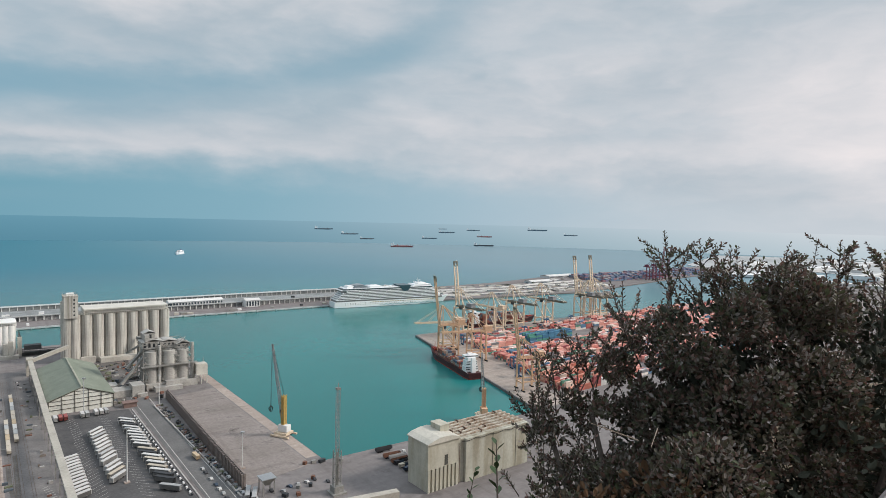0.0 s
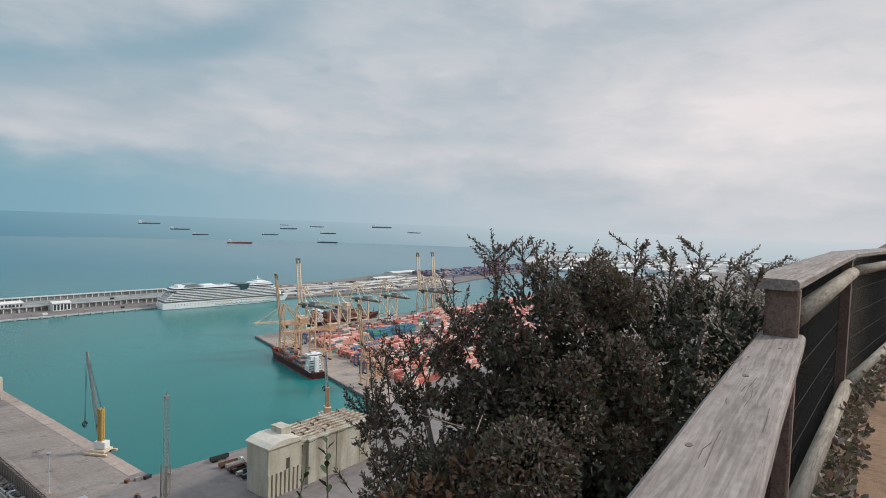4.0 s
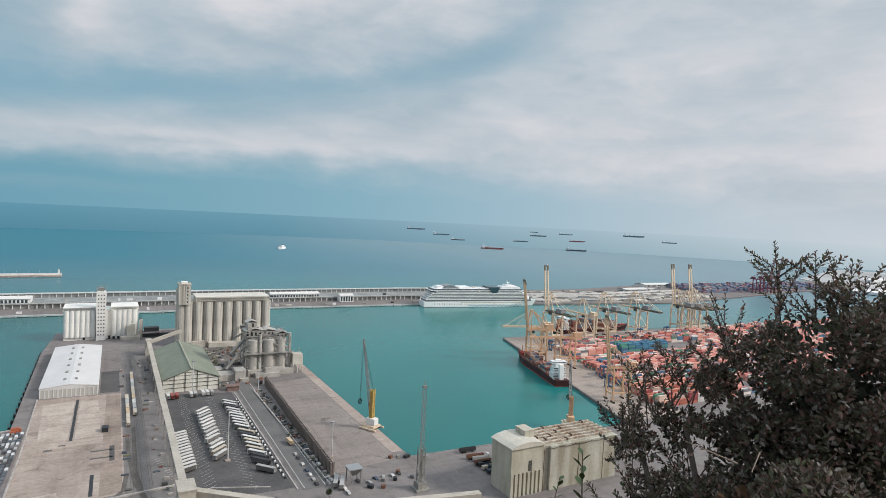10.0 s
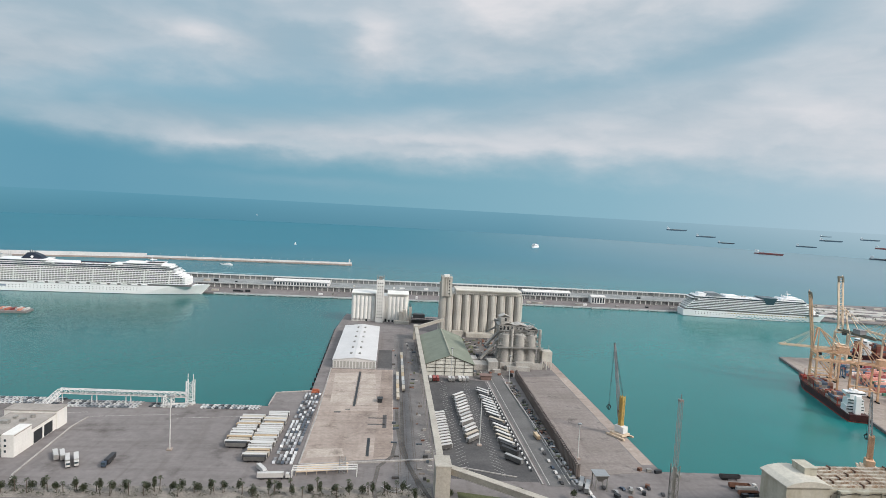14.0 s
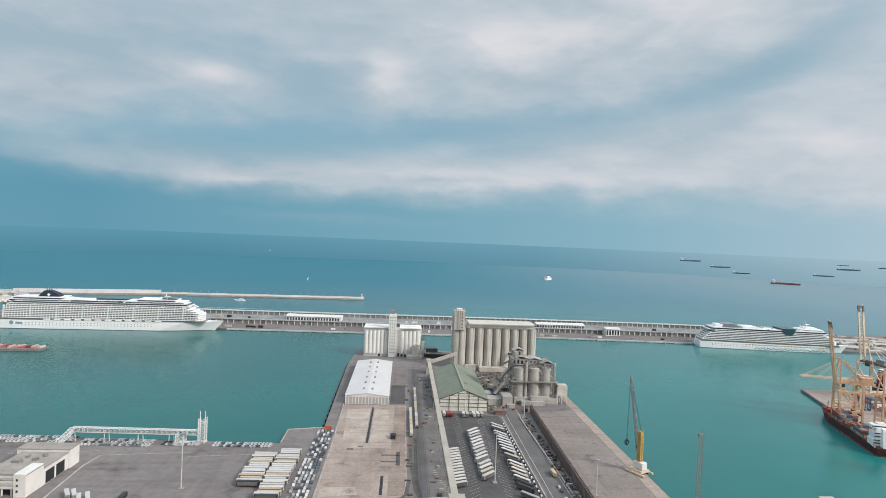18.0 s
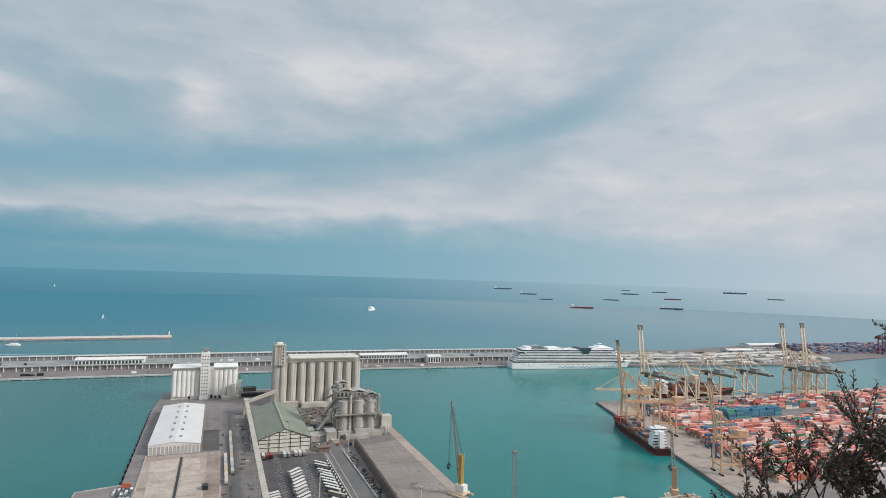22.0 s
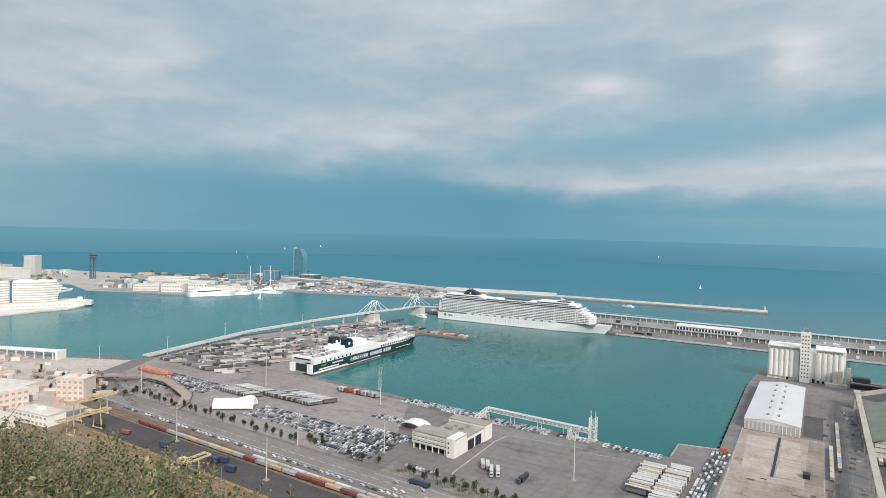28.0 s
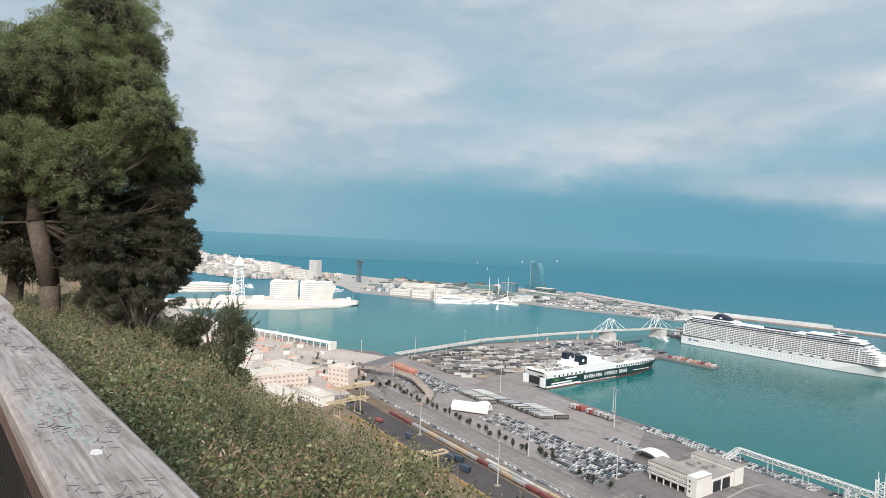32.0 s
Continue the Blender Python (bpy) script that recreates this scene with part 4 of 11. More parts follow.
def cement_plant():
    s = thing("processing_plant", at(138, 612, QZ), "grey steel processing plant of tanks, platforms and pipes", "plant")
    tank = Build().cyl(0, 0, 8, 33, 4.6, 20).cyl(0, 0, 33, 35, 4.6, 20, 1.2).mesh("tank")
    for x, y in ((-15, 0), (-4.5, -6), (6, -8), (15, -6), (-4, 6), (7, 5)):
        o = part("tank", tank, PLANT_GREY, s, "weathered steel tank", smooth=False)
        o.location = (x, y, 0)
    tall = Build().cyl(0, 0, 6, 41, 1.6, 14).mesh("column_silo")
    for x, y in ((-8, -13), (21.5, -12.5)):
        part("column_silo", tall, PALE_TANK, s).location = (x, y, 0)
    fr = Build()
    for z in (8, 16, 24, 31, 37, 43):
        w = 1.0 if z < 32 else 0.72
        fr.box(-22 * w, 22 * w, -14, -13.5, z, z + 0.5).box(-22 * w, 22 * w, 12, 12.5, z, z + 0.5)
        fr.box(-22 * w, -22 * w + 0.5, -14, 12, z, z + 0.5).box(22 * w - 0.5, 22 * w, -14, 12, z, z + 0.5)
    for x in (-22, -11, 0, 11, 22):
        for y in (-13.8, 12.2):
            fr.box(x - 0.35, x + 0.35, y - 0.35, y + 0.35, 0, 38)
    for k in range(4):
        fr.beam((-22 + 11 * k, -13.8, 8), (-11 + 11 * k, -13.8, 16), 0.3)
        fr.beam((-22 + 11 * k, -13.8, 31), (-11 + 11 * k, -13.8, 24), 0.3)
    part("frame", fr, GREY_STEEL, s)
    dk = Build().box(-22, 22, -13, 12, 24.4, 25.2).box(-20, 8, -10, 10, 37.4, 38).box(-18, 0, -8, 8, 43.3, 44)
    part("platform", dk, GREY_STEEL, s)
    up = Build().box(-18, -8, -6, 4, 38, 47).box(-6, 4, -2, 6, 38, 44).box(6, 11, -8, -2, 36, 41).box(-20, -16, -10, -4, 44, 51)
    part("machine_house", up, mat("plant_cladding", (0.44, 0.42, 0.39), 0.7, 0.18, 0.1, 0.8), s)
    fat = Build().cyl(0, 0, 5, 35, 5.6, 24).cyl(0, 0, 35, 36.4, 5.7, 24, 2).mesh("storage_tank")
    for x, y in ((-14.5, -9.5), (0.5, -10.5), (13.2, -9.5)):
        part("storage_tank", fat, PALE_TANK, s, "fat pale storage tank", smooth=False).location = (x, y, 0)
    gal = Build().box(-24, 25, -18, -13.6, 21.6, 22.3)
    for k in range(25):
        gal.box(-24 + 2 * k, -23.85 + 2 * k, -18, -17.85, 22.3, 23.6)
    part("walkway", gal.box(-24, 25, -18, -17.85, 23.4, 23.6), GREY_STEEL, s)
    for x0, x1, y0, y1, z0, h in ((-22, -4, -10, 6, 38.2, 6.0), (-8, 10, -6, 8, 38.2, 4.0), (-20, -10, -4, 6, 46, 5.5), (8, 20, -10, 4, 36.6, 3.4)):      # sheet-clad heads over the tanks
        xm = (x0 + x1) / 2
        hd = part("head_shed", Build().box(x0, x1, y0, y1, z0, z0 + h), bpy.data.materials["plant_cladding"], s)
        part("shed_roof", Build().loft([[(x0 - 0.8, y, z0 + h), (xm, y, z0 + h + 2.2), (x1 + 0.8, y, z0 + h), (xm, y, z0 + h + 2.7)] for y in (y0 - 0.8, y1 + 0.8)]), PLANT_GREY, hd)
        for k in range(int((x1 - x0) / 4)):
            part("opening", Build().box(x0 + 1 + 4 * k, x0 + 3 + 4 * k, y0 - 0.1, y0 + 0.2, z0 + 1, z0 + h - 1), DARK, hd)
    for k in range(14):
        z = 6 + 2.1 * k
        part("tank_hoop", Build().cyl(0.5, -10.5, z, z + 0.25, 5.72, 24), PLANT_GREY, s)
    part("clad_hall", Build().box(-20, 21, -1, 12, 6, 36).box(-18, -6, -5, -1, 10, 30), mat("plant_hall_sheet", (0.40, 0.38, 0.35), 0.8, 0.25, 0.12, 0.9), s)
    rnd = random.Random(4)
    for k in range(46):
        x, z = rnd.uniform(-22, 20), rnd.uniform(8, 46)
        part("pipe", Build().tube((x, -14.4, z), (x + rnd.uniform(-9, 9), -14.4 + rnd.uniform(0, 4), max(2, z + rnd.uniform(-8, 5))), 0.4, n=6), GREY_STEEL, s)
    for p, q, w in (((-34, -2, 20), (-12, 2, 42), 2.6), ((-40, -12, 8), (-20, -6, 30), 2.4), ((-24, 8, 46), (6, 10, 40), 2.4), ((-30, 20, 30), (-10, 4, 46), 2.2), ((0, -14, 33), (22, -13, 24), 1.6), ((-44, 0, 3), (-24, -10, 18), 2.0)):
        part("conveyor", Build().beam(p, q, w, w * 0.8), GREY_STEEL, s)
    dkm = mat("dark_plant_steel", (0.13, 0.125, 0.12), 0.7, 0.2, 0.2, 1)
    for k in range(12):
        x, y, z = rnd.uniform(-21, 12), rnd.uniform(-14, 6), rnd.choice((8, 16, 24.5, 31, 37.5))
        part("equipment", Build().box(x, x + rnd.uniform(3, 8), y, y + rnd.uniform(2, 5), z, z + rnd.uniform(2, 5)), dkm if k % 2 else SILO_BEIGE, s)
    for z in (16, 31):
        rl = Build()
        for k in range(23):
            rl.box(-22 + 2 * k, -21.85 + 2 * k, -14.5, -14.35, z + 0.5, z + 1.7)
        rl.box(-22, 22, -14.5, -14.35, z + 1.6, z + 1.75)
        part("handrail", rl, GREY_STEEL, s)
    ft = Build().box(-20, 24, -18, 14, 0, 6).box(-14, 10, -26, -18, 0, 4).box(-4, 14, -22, -16, 4, 8)
    part("base_house", ft, PLANT_GREY, s)
    bx = part("control_house", Build().box(24, 34.5, -18, -8, 9, 19).box(24.4, 34, -17.6, -8.4, 19, 19.5), SILO_BEIGE, s)
    for x in (24.6, 29, 34):
        for y in (-17.6, -8.4):
            part("leg", Build().box(x - 0.4, x + 0.4, y - 0.4, y + 0.4, 0, 9), SILO_BEIGE, bx)
    part("mast", Build().tube((32, -12, 19.5), (32, -12, 25), 0.25), GREY_STEEL, bx)
    low = Build().box(-50, -34, -26, -10, 0, 6).box(-34, -24, -30, -14, 0, 10).prism([(-60, -8), (-42, -8), (-42, 6), (-60, 6)], 0, 7)
    low.box(-30, -22, -34, -30, 0, 3)
    part("shed", low, PLANT_GREY, s)
    return s


cement_plant()


def white_shed():
    s = thing("warehouse", at(-30.5, 579, QZ), "long white warehouse with a shallow gable roof and roof vents", "warehouse")
    L, W2, e, r = 161, 21, 8.0, 10.6
    part("wall", Build().box(-W2, W2, 0.3, L, 0, e), WHITE, s)
    roof = Build().loft([[(-W2 - 0.6, y, e), (0, y, r), (W2 + 0.6, y, e), (W2 + 0.6, y, e + 0.5), (0, y, r + 0.5), (-W2 - 0.6, y, e + 0.5)] for y in (-0.6, L + 0.6)])
    part("roof", roof, mat("white_roof_sheet", (0.62, 0.61, 0.61), 0.6, 0.05, 0.05, 0.7), s)
    part("gable", Build().loft([[(-W2, y, e - 0.1), (W2, y, e - 0.1), (0, y, r)] for y in (-0.05, 0.3)]), WHITE, s)
    rib = Build().box(-0.3, 0.3, -0.25, 0.3, 0, e).mesh("rib")
    pane = Build().box(-1.1, 1.1, 0.05, 0.32, 0.6, e - 1.2).mesh("wall_panel")
    for k in range(14):
        part("rib", rib, WHITE, s).location = (-W2 + 0.3 + (2 * W2 - 0.6) * k / 13, 0, 0)
        if k < 13:
            part("wall_panel", pane, mat("translucent_panel", (0.50, 0.49, 0.46), 0.6, 0.08, 0.2, 1) if k == 0 else bpy.data.materials["translucent_panel"], s).location = (-W2 + 1.9 + (2 * W2 - 0.6) * k / 13, 0, 0)
    vent = Build().box(-1.1, 1.1, -2.6, 2.6, -0.7, 0.7).mesh("roof_vent")
    for k in range(6):
        for x in (-4.2, 4.2):
            part("roof_vent", vent, GREY_STEEL, s).location = (x, 18 + 25 * k, r + 0.35 - 0.42)
    return s


white_shed()


def green_shed():
    s = thing("warehouse", at(63, 564, QZ), "warehouse with an olive green gable roof and a glazed front", "warehouse")
    L, W2, e, r = 122, 23.5, 11, 20
    part("wall", Build().box(-W2, W2, 0.5, L, 0, e), SILO_BEIGE, s)
    part("roof", Build().loft([[(-W2 - 0.8, y, e), (0, y, r), (W2 + 0.8, y, e), (W2 + 0.8, y, e + 0.6), (0, y, r + 0.6), (-W2 - 0.8, y, e + 0.6)] for y in (-0.8, L + 0.8)]), OLIVE, s)
    part("ridge_cap", Build().box(-0.7, 0.7, -0.6, L, r + 0.5, r + 1.2), mat("ridge_sheet", (0.36, 0.36, 0.29), 0.8, 0.1, 0.1, 1), s)
    pan = mat("gable_glazing", (0.74, 0.73, 0.66), 0.4, 0.08, 0.1, 1)
    part("gable", Build().loft([[(-W2, y, 0), (W2, y, 0), (W2, y, e), (0, y, r), (-W2, y, e)] for y in (0.0, 0.5)]), pan, s)
    bars = Build()
    for x in (-23.2, -14, -5, 5, 14, 23.2):
        top = r - (r - e) * abs(x) / W2
        bars.box(x - 0.2, x + 0.2, -0.5, 0, 0, top)
    for z in (3.8, 7.6, 11):
        bars.box(-W2, W2, -0.4, 0, z - 0.14, z + 0.14)
    bars.beam((-W2, -0.3, e), (0, -0.3, r), 0.6).beam((W2, -0.3, e), (0, -0.3, r), 0.6)
    for z in (14.5, 17):
        h = (r - z) / (r - e) * W2
        bars.box(-h, h, -0.3, 0, z - 0.15, z + 0.15)
    part("gable_frame", bars, mat("dark_frame", (0.07, 0.065, 0.05), 0.7, 0.1, 1, 4), s)
    return s


green_shed()


GALLERY_ROOF = mat("dusty_gallery_sheet", (0.48, 0.445, 0.39), 0.85, 0.12, 0.08, 0.7)


def conveyor_gallery():
    s = thing("conveyor_gallery", at(35.3, 335, QZ), "long pale elevated conveyor gallery with a transfer tower", "conveyor")
    part("gallery", Build().box(-1.8, 1.8, -2, 382, 13.4, 15.6), SILO_BEIGE, s)
    part("gallery_roof", Build().box(-2.1, 2.1, -2, 382, 15.6, 15.9), GALLERY_ROOF, s)
    leg = Build().beam((-2, 0, 0), (-1.6, 0, 12.6), 0.6).beam((2, 0, 0), (1.6, 0, 12.6), 0.6).box(-2, 2, -0.2, 0.2, 6, 6.5).mesh("trestle")
    for k in range(15):
        part("trestle", leg, GREY_STEEL, s).location = (0, 14 + 26 * k, 0)
    part("transfer_tower", Build().box(-4.2, 4.2, -16, -2, 0, 19.5).box(-4.6, 4.6, -16.4, -1.6, 19.5, 20.2), GALLERY_ROOF, s)
    g2 = Build()
    g2.beam((4, -8, 15), (64, -46, 11), 4.6, 3.6)
    g2.beam((64, -46, 11), (150, -60, 9), 4.6, 3.6)
    part("branch_gallery", g2, GALLERY_ROOF, s)
    head = Build().beam((0, 380, 14), (34, 388, 24), 4, 3.4)
    head.box(-3, 3, 376, 388, 0, 17)
    part("head_house", head, GALLERY_ROOF, s)
    return s


conveyor_gallery()


def block_wall():
    s = thing("retaining_wall", at(126, 455, QZ), "dark ribbed concrete storage wall along a quay", "wall")
    W = mat("dark_ribbed_concrete", (0.27, 0.225, 0.205), 0.95, 0.2, 0.1, 1.0)
    part("wall_core", Build().add([(-3.4, -107, 0), (-2.2, -107, 0), (3.6, 108, 0), (2.4, 108, 0), (-3.4, -107, 9.5), (-2.2, -107, 9.5), (3.6, 108, 8), (2.4, 108, 8)],
                                  [(3, 2, 1, 0), (4, 5, 6, 7), (0, 1, 5, 4), (1, 2, 6, 5), (2, 3, 7, 6), (3, 0, 4, 7)]), W, s)
    rib = Build().box(-1.3, 0, -0.7, 0.7, 0, 8.8).mesh("rib")
    for k in range(70):
        t = k / 69
        part("rib", rib, W, s).location = (-3.4 + 5.8 * t, -106 + 213 * t, 0.3 - 1.8 * t)
    part("yard_slab", Build().add([(-1.6, -104, 0), (46, -96, 0), (46, 118, 0), (4, 108, 0), (-1.6, -104, 0.12), (46, -96, 0.12), (46, 118, 0.12), (4, 108, 0.12)],
                                  [(3, 2, 1, 0), (4, 5, 6, 7), (0, 1, 5, 4), (1, 2, 6, 5), (2, 3, 7, 6), (3, 0, 4, 7)]),
         grime(mat("brown_yard", (0.29, 0.255, 0.24), 0.95, 0.14, 0.03, 0.5, second=(0.215, 0.185, 0.17)), 0.06, 0.40), s)
    return s


block_wall()


# ---- cranes on the pier ----
def mobile_crane(u, v, turn, boom_to, tower_h, material, base_material, label):
    s = thing("harbour_crane", at(u, v, QZ, turn), label, "crane")
    ch = Build().box(-5.5, 5.5, -4.5, 4.5, 1.6, 3.2).box(-8, 8, -6, -4.6, 0.4, 1.6).box(-8, 8, 4.6, 6, 0.4, 1.6)
    part("chassis", ch, CREAM, s)
    wheel = Build().tube((0, -0.5, 0), (0, 0.5, 0), 0.9, n=12).mesh("wheel")
    for x in (-4.2, -1.4, 1.4, 4.2):
        for y in (-3.8, 3.8):
            part("wheel", wheel, BLACK, s).location = (x, y, 0.9)
    part("machine_house", Build().box(-4.6, 3.4, -2.6, 2.6, 3.6, 8.4), base_material, s)
    tw = Build().lattice((0, 0, 8), (0, 0, tower_h), 2.6, 0.5, 8)
    tw.box(-1.0, 1.0, -1.0, 1.0, 8, tower_h - 1)
    part("tower", tw, material, s)
    part("cab", Build().box(1.2, 3.2, -1.2, 1.2, tower_h * 0.55, tower_h * 0.55 + 2.4), GLASS, s)
    bx, by, bz = boom_to
    part("boom", Build().lattice((1.2, 0, tower_h * 0.45), (bx, by, bz), 2.2, 0.32, 14, w1=0.9), STEEL, s)
    ro = Build()
    for o in (-0.4, 0.4):
        ro.tube((0, o, tower_h), (bx, by + o, bz), 0.09, n=5)
        ro.tube((bx, by + o, bz), (bx + 1, by + o, 22), 0.09, n=5)
    part("rope", ro, BLACK, s)
    gr = Build()
    for a in range(6):
        c, d = math.cos(a * 1.047), math.sin(a * 1.047)
        gr.beam((bx + 1, by, 22), (bx + 1 + 1.8 * c, by + 1.8 * d, 20), 0.35).beam((bx + 1 + 1.8 * c, by + 1.8 * d, 20), (bx + 1 + 0.6 * c, by + 0.6 * d, 17.5), 0.3)
    part("grab", gr, BLACK, s)
    return s


mobile_crane(177.5, 419, 120, (9.5, 2, 69), 31, YELLOW, WHITE, "yellow mobile harbour crane with a raised grey lattice boom")
mobile_crane(332, 366, 60, (13, 0, 52), 25, ORANGE, ORANGE, "orange mobile harbour crane with a lattice boom")


def mast_crane():
    s = thing("tower_crane", at(166, 312, QZ), "slim grey lattice mast with a dark head beside the quay", "crane")
    part("mast", Build().lattice((0, 0, 26), (0, 0, 63), 1.9, 0.13, 15), mat("faded_red_steel", (0.36, 0.27, 0.26), 0.6, 0.15, 0.3, 2), s)
    part("tower", Build().lattice((0, 0, 0), (0, 0, 26.4), 3.6, 0.36, 7).box(-0.5, 0.5, -0.5, 0.5, 3, 25), GREY_STEEL, s)
    part("base", Build().box(-4.5, 4.5, -4.5, 4.5, 0, 1.2).box(-3, 3, -3, 3, 1.2, 5), GREY_STEEL, s)
    part("mast_head", Build().box(-1.2, 1.2, -1.2, 1.2, 63, 64.2).tube((0, 0, 64.2), (0, 0, 67), 0.25), GREY_STEEL, s)
    return s


mast_crane()


def grain_store():
    """The pale grain store at the south quay."""
    s = thing("grain_store", at(224, 268, QZ), "stained pale concrete grain store with curved head house", "silo")
    C = streaked(mat("pale_store_concrete", (0.52, 0.50, 0.425), 0.85, 0.07, 0.08, 0.7), 0.16, 0.03, (0.80, 0.77, 0.72))
    side = streaked(mat("stained_store_wall", (0.50, 0.495, 0.43), 0.88, 0.10, 0.06, 0.6, second=(0.41, 0.40, 0.345)), 0.12, 0.02, (0.70, 0.66, 0.60))
    part("head_house", Build().box(-14, 10, 12, 33, 14, 30), C, s)
    rr = Build()
    prof = [(-14.8, 29.6), (-14.8, 30.2), (-11, 31.8), (-5, 33), (1, 33), (7, 31.8), (10.8, 30.2), (10.8, 29.6)]
    rr.loft([[(x, y, z) for x, z in prof] for y in (11.0, 33.8)])
    part("roof", rr, mat("pale_store_roof", (0.60, 0.57, 0.50), 0.85, 0.09, 0.08, 0.7), s)
    part("roof_cabin", Build().box(1, 8, 20, 30, 32.2, 36).box(0.7, 8.3, 19.7, 30.3, 36, 36.6), C, s)
    rib = Build().box(-0.9, 0.9, 11.6, 13.2, 0, 14).mesh("pilaster")
    for k in range(8):
        part("pilaster", rib, C, s).location = (-13 + 3.1 * k, 0, 0)
    part("lower_wall", Build().box(-13.6, 9.6, 13, 33, 0, 14), C, s)
    part("door_opening", Build().box(-1.2, 1.4, 11.9, 12.06, 14.6, 21), mat("dark_store_opening", (0.10, 0.10, 0.09), 0.8, 0.15, 0.2, 1), s)
    x = 10.0
    for w, inset in ((5.0, 2.2), (11.6, 0.0), (11.6, 0.3), (9.4, 0.0), (11.6, 0.25), (11.6, 0.0)):     # tall wall panels with open joints
        part("wall_panel", Build().box(x + 0.12, x + w - 0.12, 11 + inset, 40, 0, 26.8).box(x, x + w, 10.7 + inset, 40.2, 26.8, 27.9), side, s)
        x += w
    deck = mat("dusty_store_roof", (0.47, 0.445, 0.38), 0.9, 0.16, 0.1, 0.8, second=(0.33, 0.30, 0.25))
    part("roof_deck", Build().box(10.2, 70.6, 13.4, 40, 27.9, 28.2), deck, s)
    dsheet = streaked(mat("duct_sheet", (0.52, 0.47, 0.40), 0.8, 0.15, 0.1, 1), 0.35, 0.35, (0.52, 0.36, 0.27))
    rust = mat("rusty_bracket", (0.15, 0.085, 0.06), 0.85, 0.2, 0.5, 3)
    dm = Build().box(11, 70, -1.0, 1.0, 28.3, 29.3).mesh("roof_duct")
    gm = Build().box(11.5, 69.5, -0.25, 0.25, 28.2, 28.7).mesh("gutter")
    for k in range(6):
        part("roof_duct", dm, dsheet, s).location = (0, 16 + 4.3 * k, 0)
        part("gutter", gm, rust, s).location = (0, 18.1 + 4.3 * k, 0)
    bm_ = Build().box(-0.35, 0.35, -1.5, 1.5, 28.2, 29.8).mesh("bracket")
    rb = random.Random(61)
    for k in range(9):
        part("bracket", bm_, rust, s).location = (rb.uniform(12, 69), 16 + 4.3 * rb.randrange(6), 0)
    edge = [(11 + 3.1 * k, 10.5, 27.4 + (0.0, -0.7, -1.0, -0.4)[k % 4]) for k in range(20)]
    cable = Build()
    for p_, q_ in zip(edge, edge[1:]):
        cable.tube(p_, q_, 0.14, n=5)
    part("cable", cable, BLACK, s)
    part("drain_pipe", Build().tube((10.4, 11.6, 0), (10.4, 11.6, 26), 0.2, n=6), rust, s)
    return s


grain_store()


# ---- vehicles ----
TRAILER_TOPS = [mat("trailer_" + n, c, 0.5, 0.07, 0.2, 1.5, spread=0.12) for n, c in
                (("white", (0.63, 0.615, 0.60)), ("cream", (0.58, 0.51, 0.42)), ("tan", (0.55, 0.42, 0.28)), ("grey", (0.42, 0.42, 0.42)),
                 ("blue", (0.06, 0.085, 0.125)), ("red", (0.38, 0.11, 0.10)), ("black", (0.05, 0.05, 0.055)), ("maroon", (0.24, 0.075, 0.075)))]
TRAILER_NAMES = ["white", "cream", "tan", "grey", "dark blue", "red", "black", "maroon"]
SKIRT = mat("trailer_chassis", (0.06, 0.06, 0.065), 0.7, 0.12, 0.5, 3)
_meshes = {}
# dark panels on the trailers' sides: their shade put into colour
SIDE_SHADE = mat("shaded_side_grey", (0.17, 0.165, 0.16), 0.6, 0.12, 0.3, 2, spread=0.35)
SIDE_SHADED = {"trailers in the park", "rows of trailers in the north yard", "trailers in the ferry yard", "white trailers beside the conveyor"}


def trailer_meshes(length, height):
    key = (length, height)
    if key not in _meshes:
        b = Build().box(-length / 2, length / 2, -1.25, 1.25, 1.15, height)
        for x in (-length / 2, length / 2 - 0.12):
            b.box(x, x + 0.12, -1.3, 1.3, 1.1, height + 0.05)
        c = Build().box(-length / 2 + 0.2, length / 2 - 0.2, -0.6, 0.6, 0.75, 1.15).box(-length / 2 + 1, -length / 2 + 5, -1.2, 1.2, 0.6, 1.0)
        c.box(length / 2 - 3.2, length / 2 - 2.9, -0.9, 0.9, 0, 0.8)
        w = Build()
        for y in (-1.05, 0.75):
            w.tube((0, y, 0.5), (0, y + 0.3, 0.5), 0.5, n=8)
        k = Build()
        for y in (-1.285, 1.255):
            k.box(-length / 2 + 0.3, length / 2 - 0.3, y, y + 0.03, 1.2, height - 0.35)
        _meshes[key] = (b.mesh("box_body"), c.mesh("chassis"), w.mesh("axle"), k.mesh("side_curtain"))
    return _meshes[key]


def trailer(u, v, turn, colour=0, length=13.6, height=4.0, group=""):
    bm, cm, wm, km = trailer_meshes(length, height)
    s = thing("semi_trailer", at(u, v, QZ + 0.09, turn), f"{TRAILER_NAMES[colour]} box semi-trailer parked in a row", "trailer", group)
    o = new("box_body", bm)
    if not bm.materials:
        bm.materials.append(TRAILER_TOPS[0])
    o.parent = s
    o.material_slots[0].link = "OBJECT"
    o.material_slots[0].material = TRAILER_TOPS[colour]
    part("chassis", cm, SKIRT, s)
    if group in SIDE_SHADED:
        part("side_curtain", km, SIDE_SHADE, s)
    for k in range(2):
        part("axle", wm, BLACK, s).location = (-length / 2 + 2.4 + 1.4 * k, 0, 0)
    return s


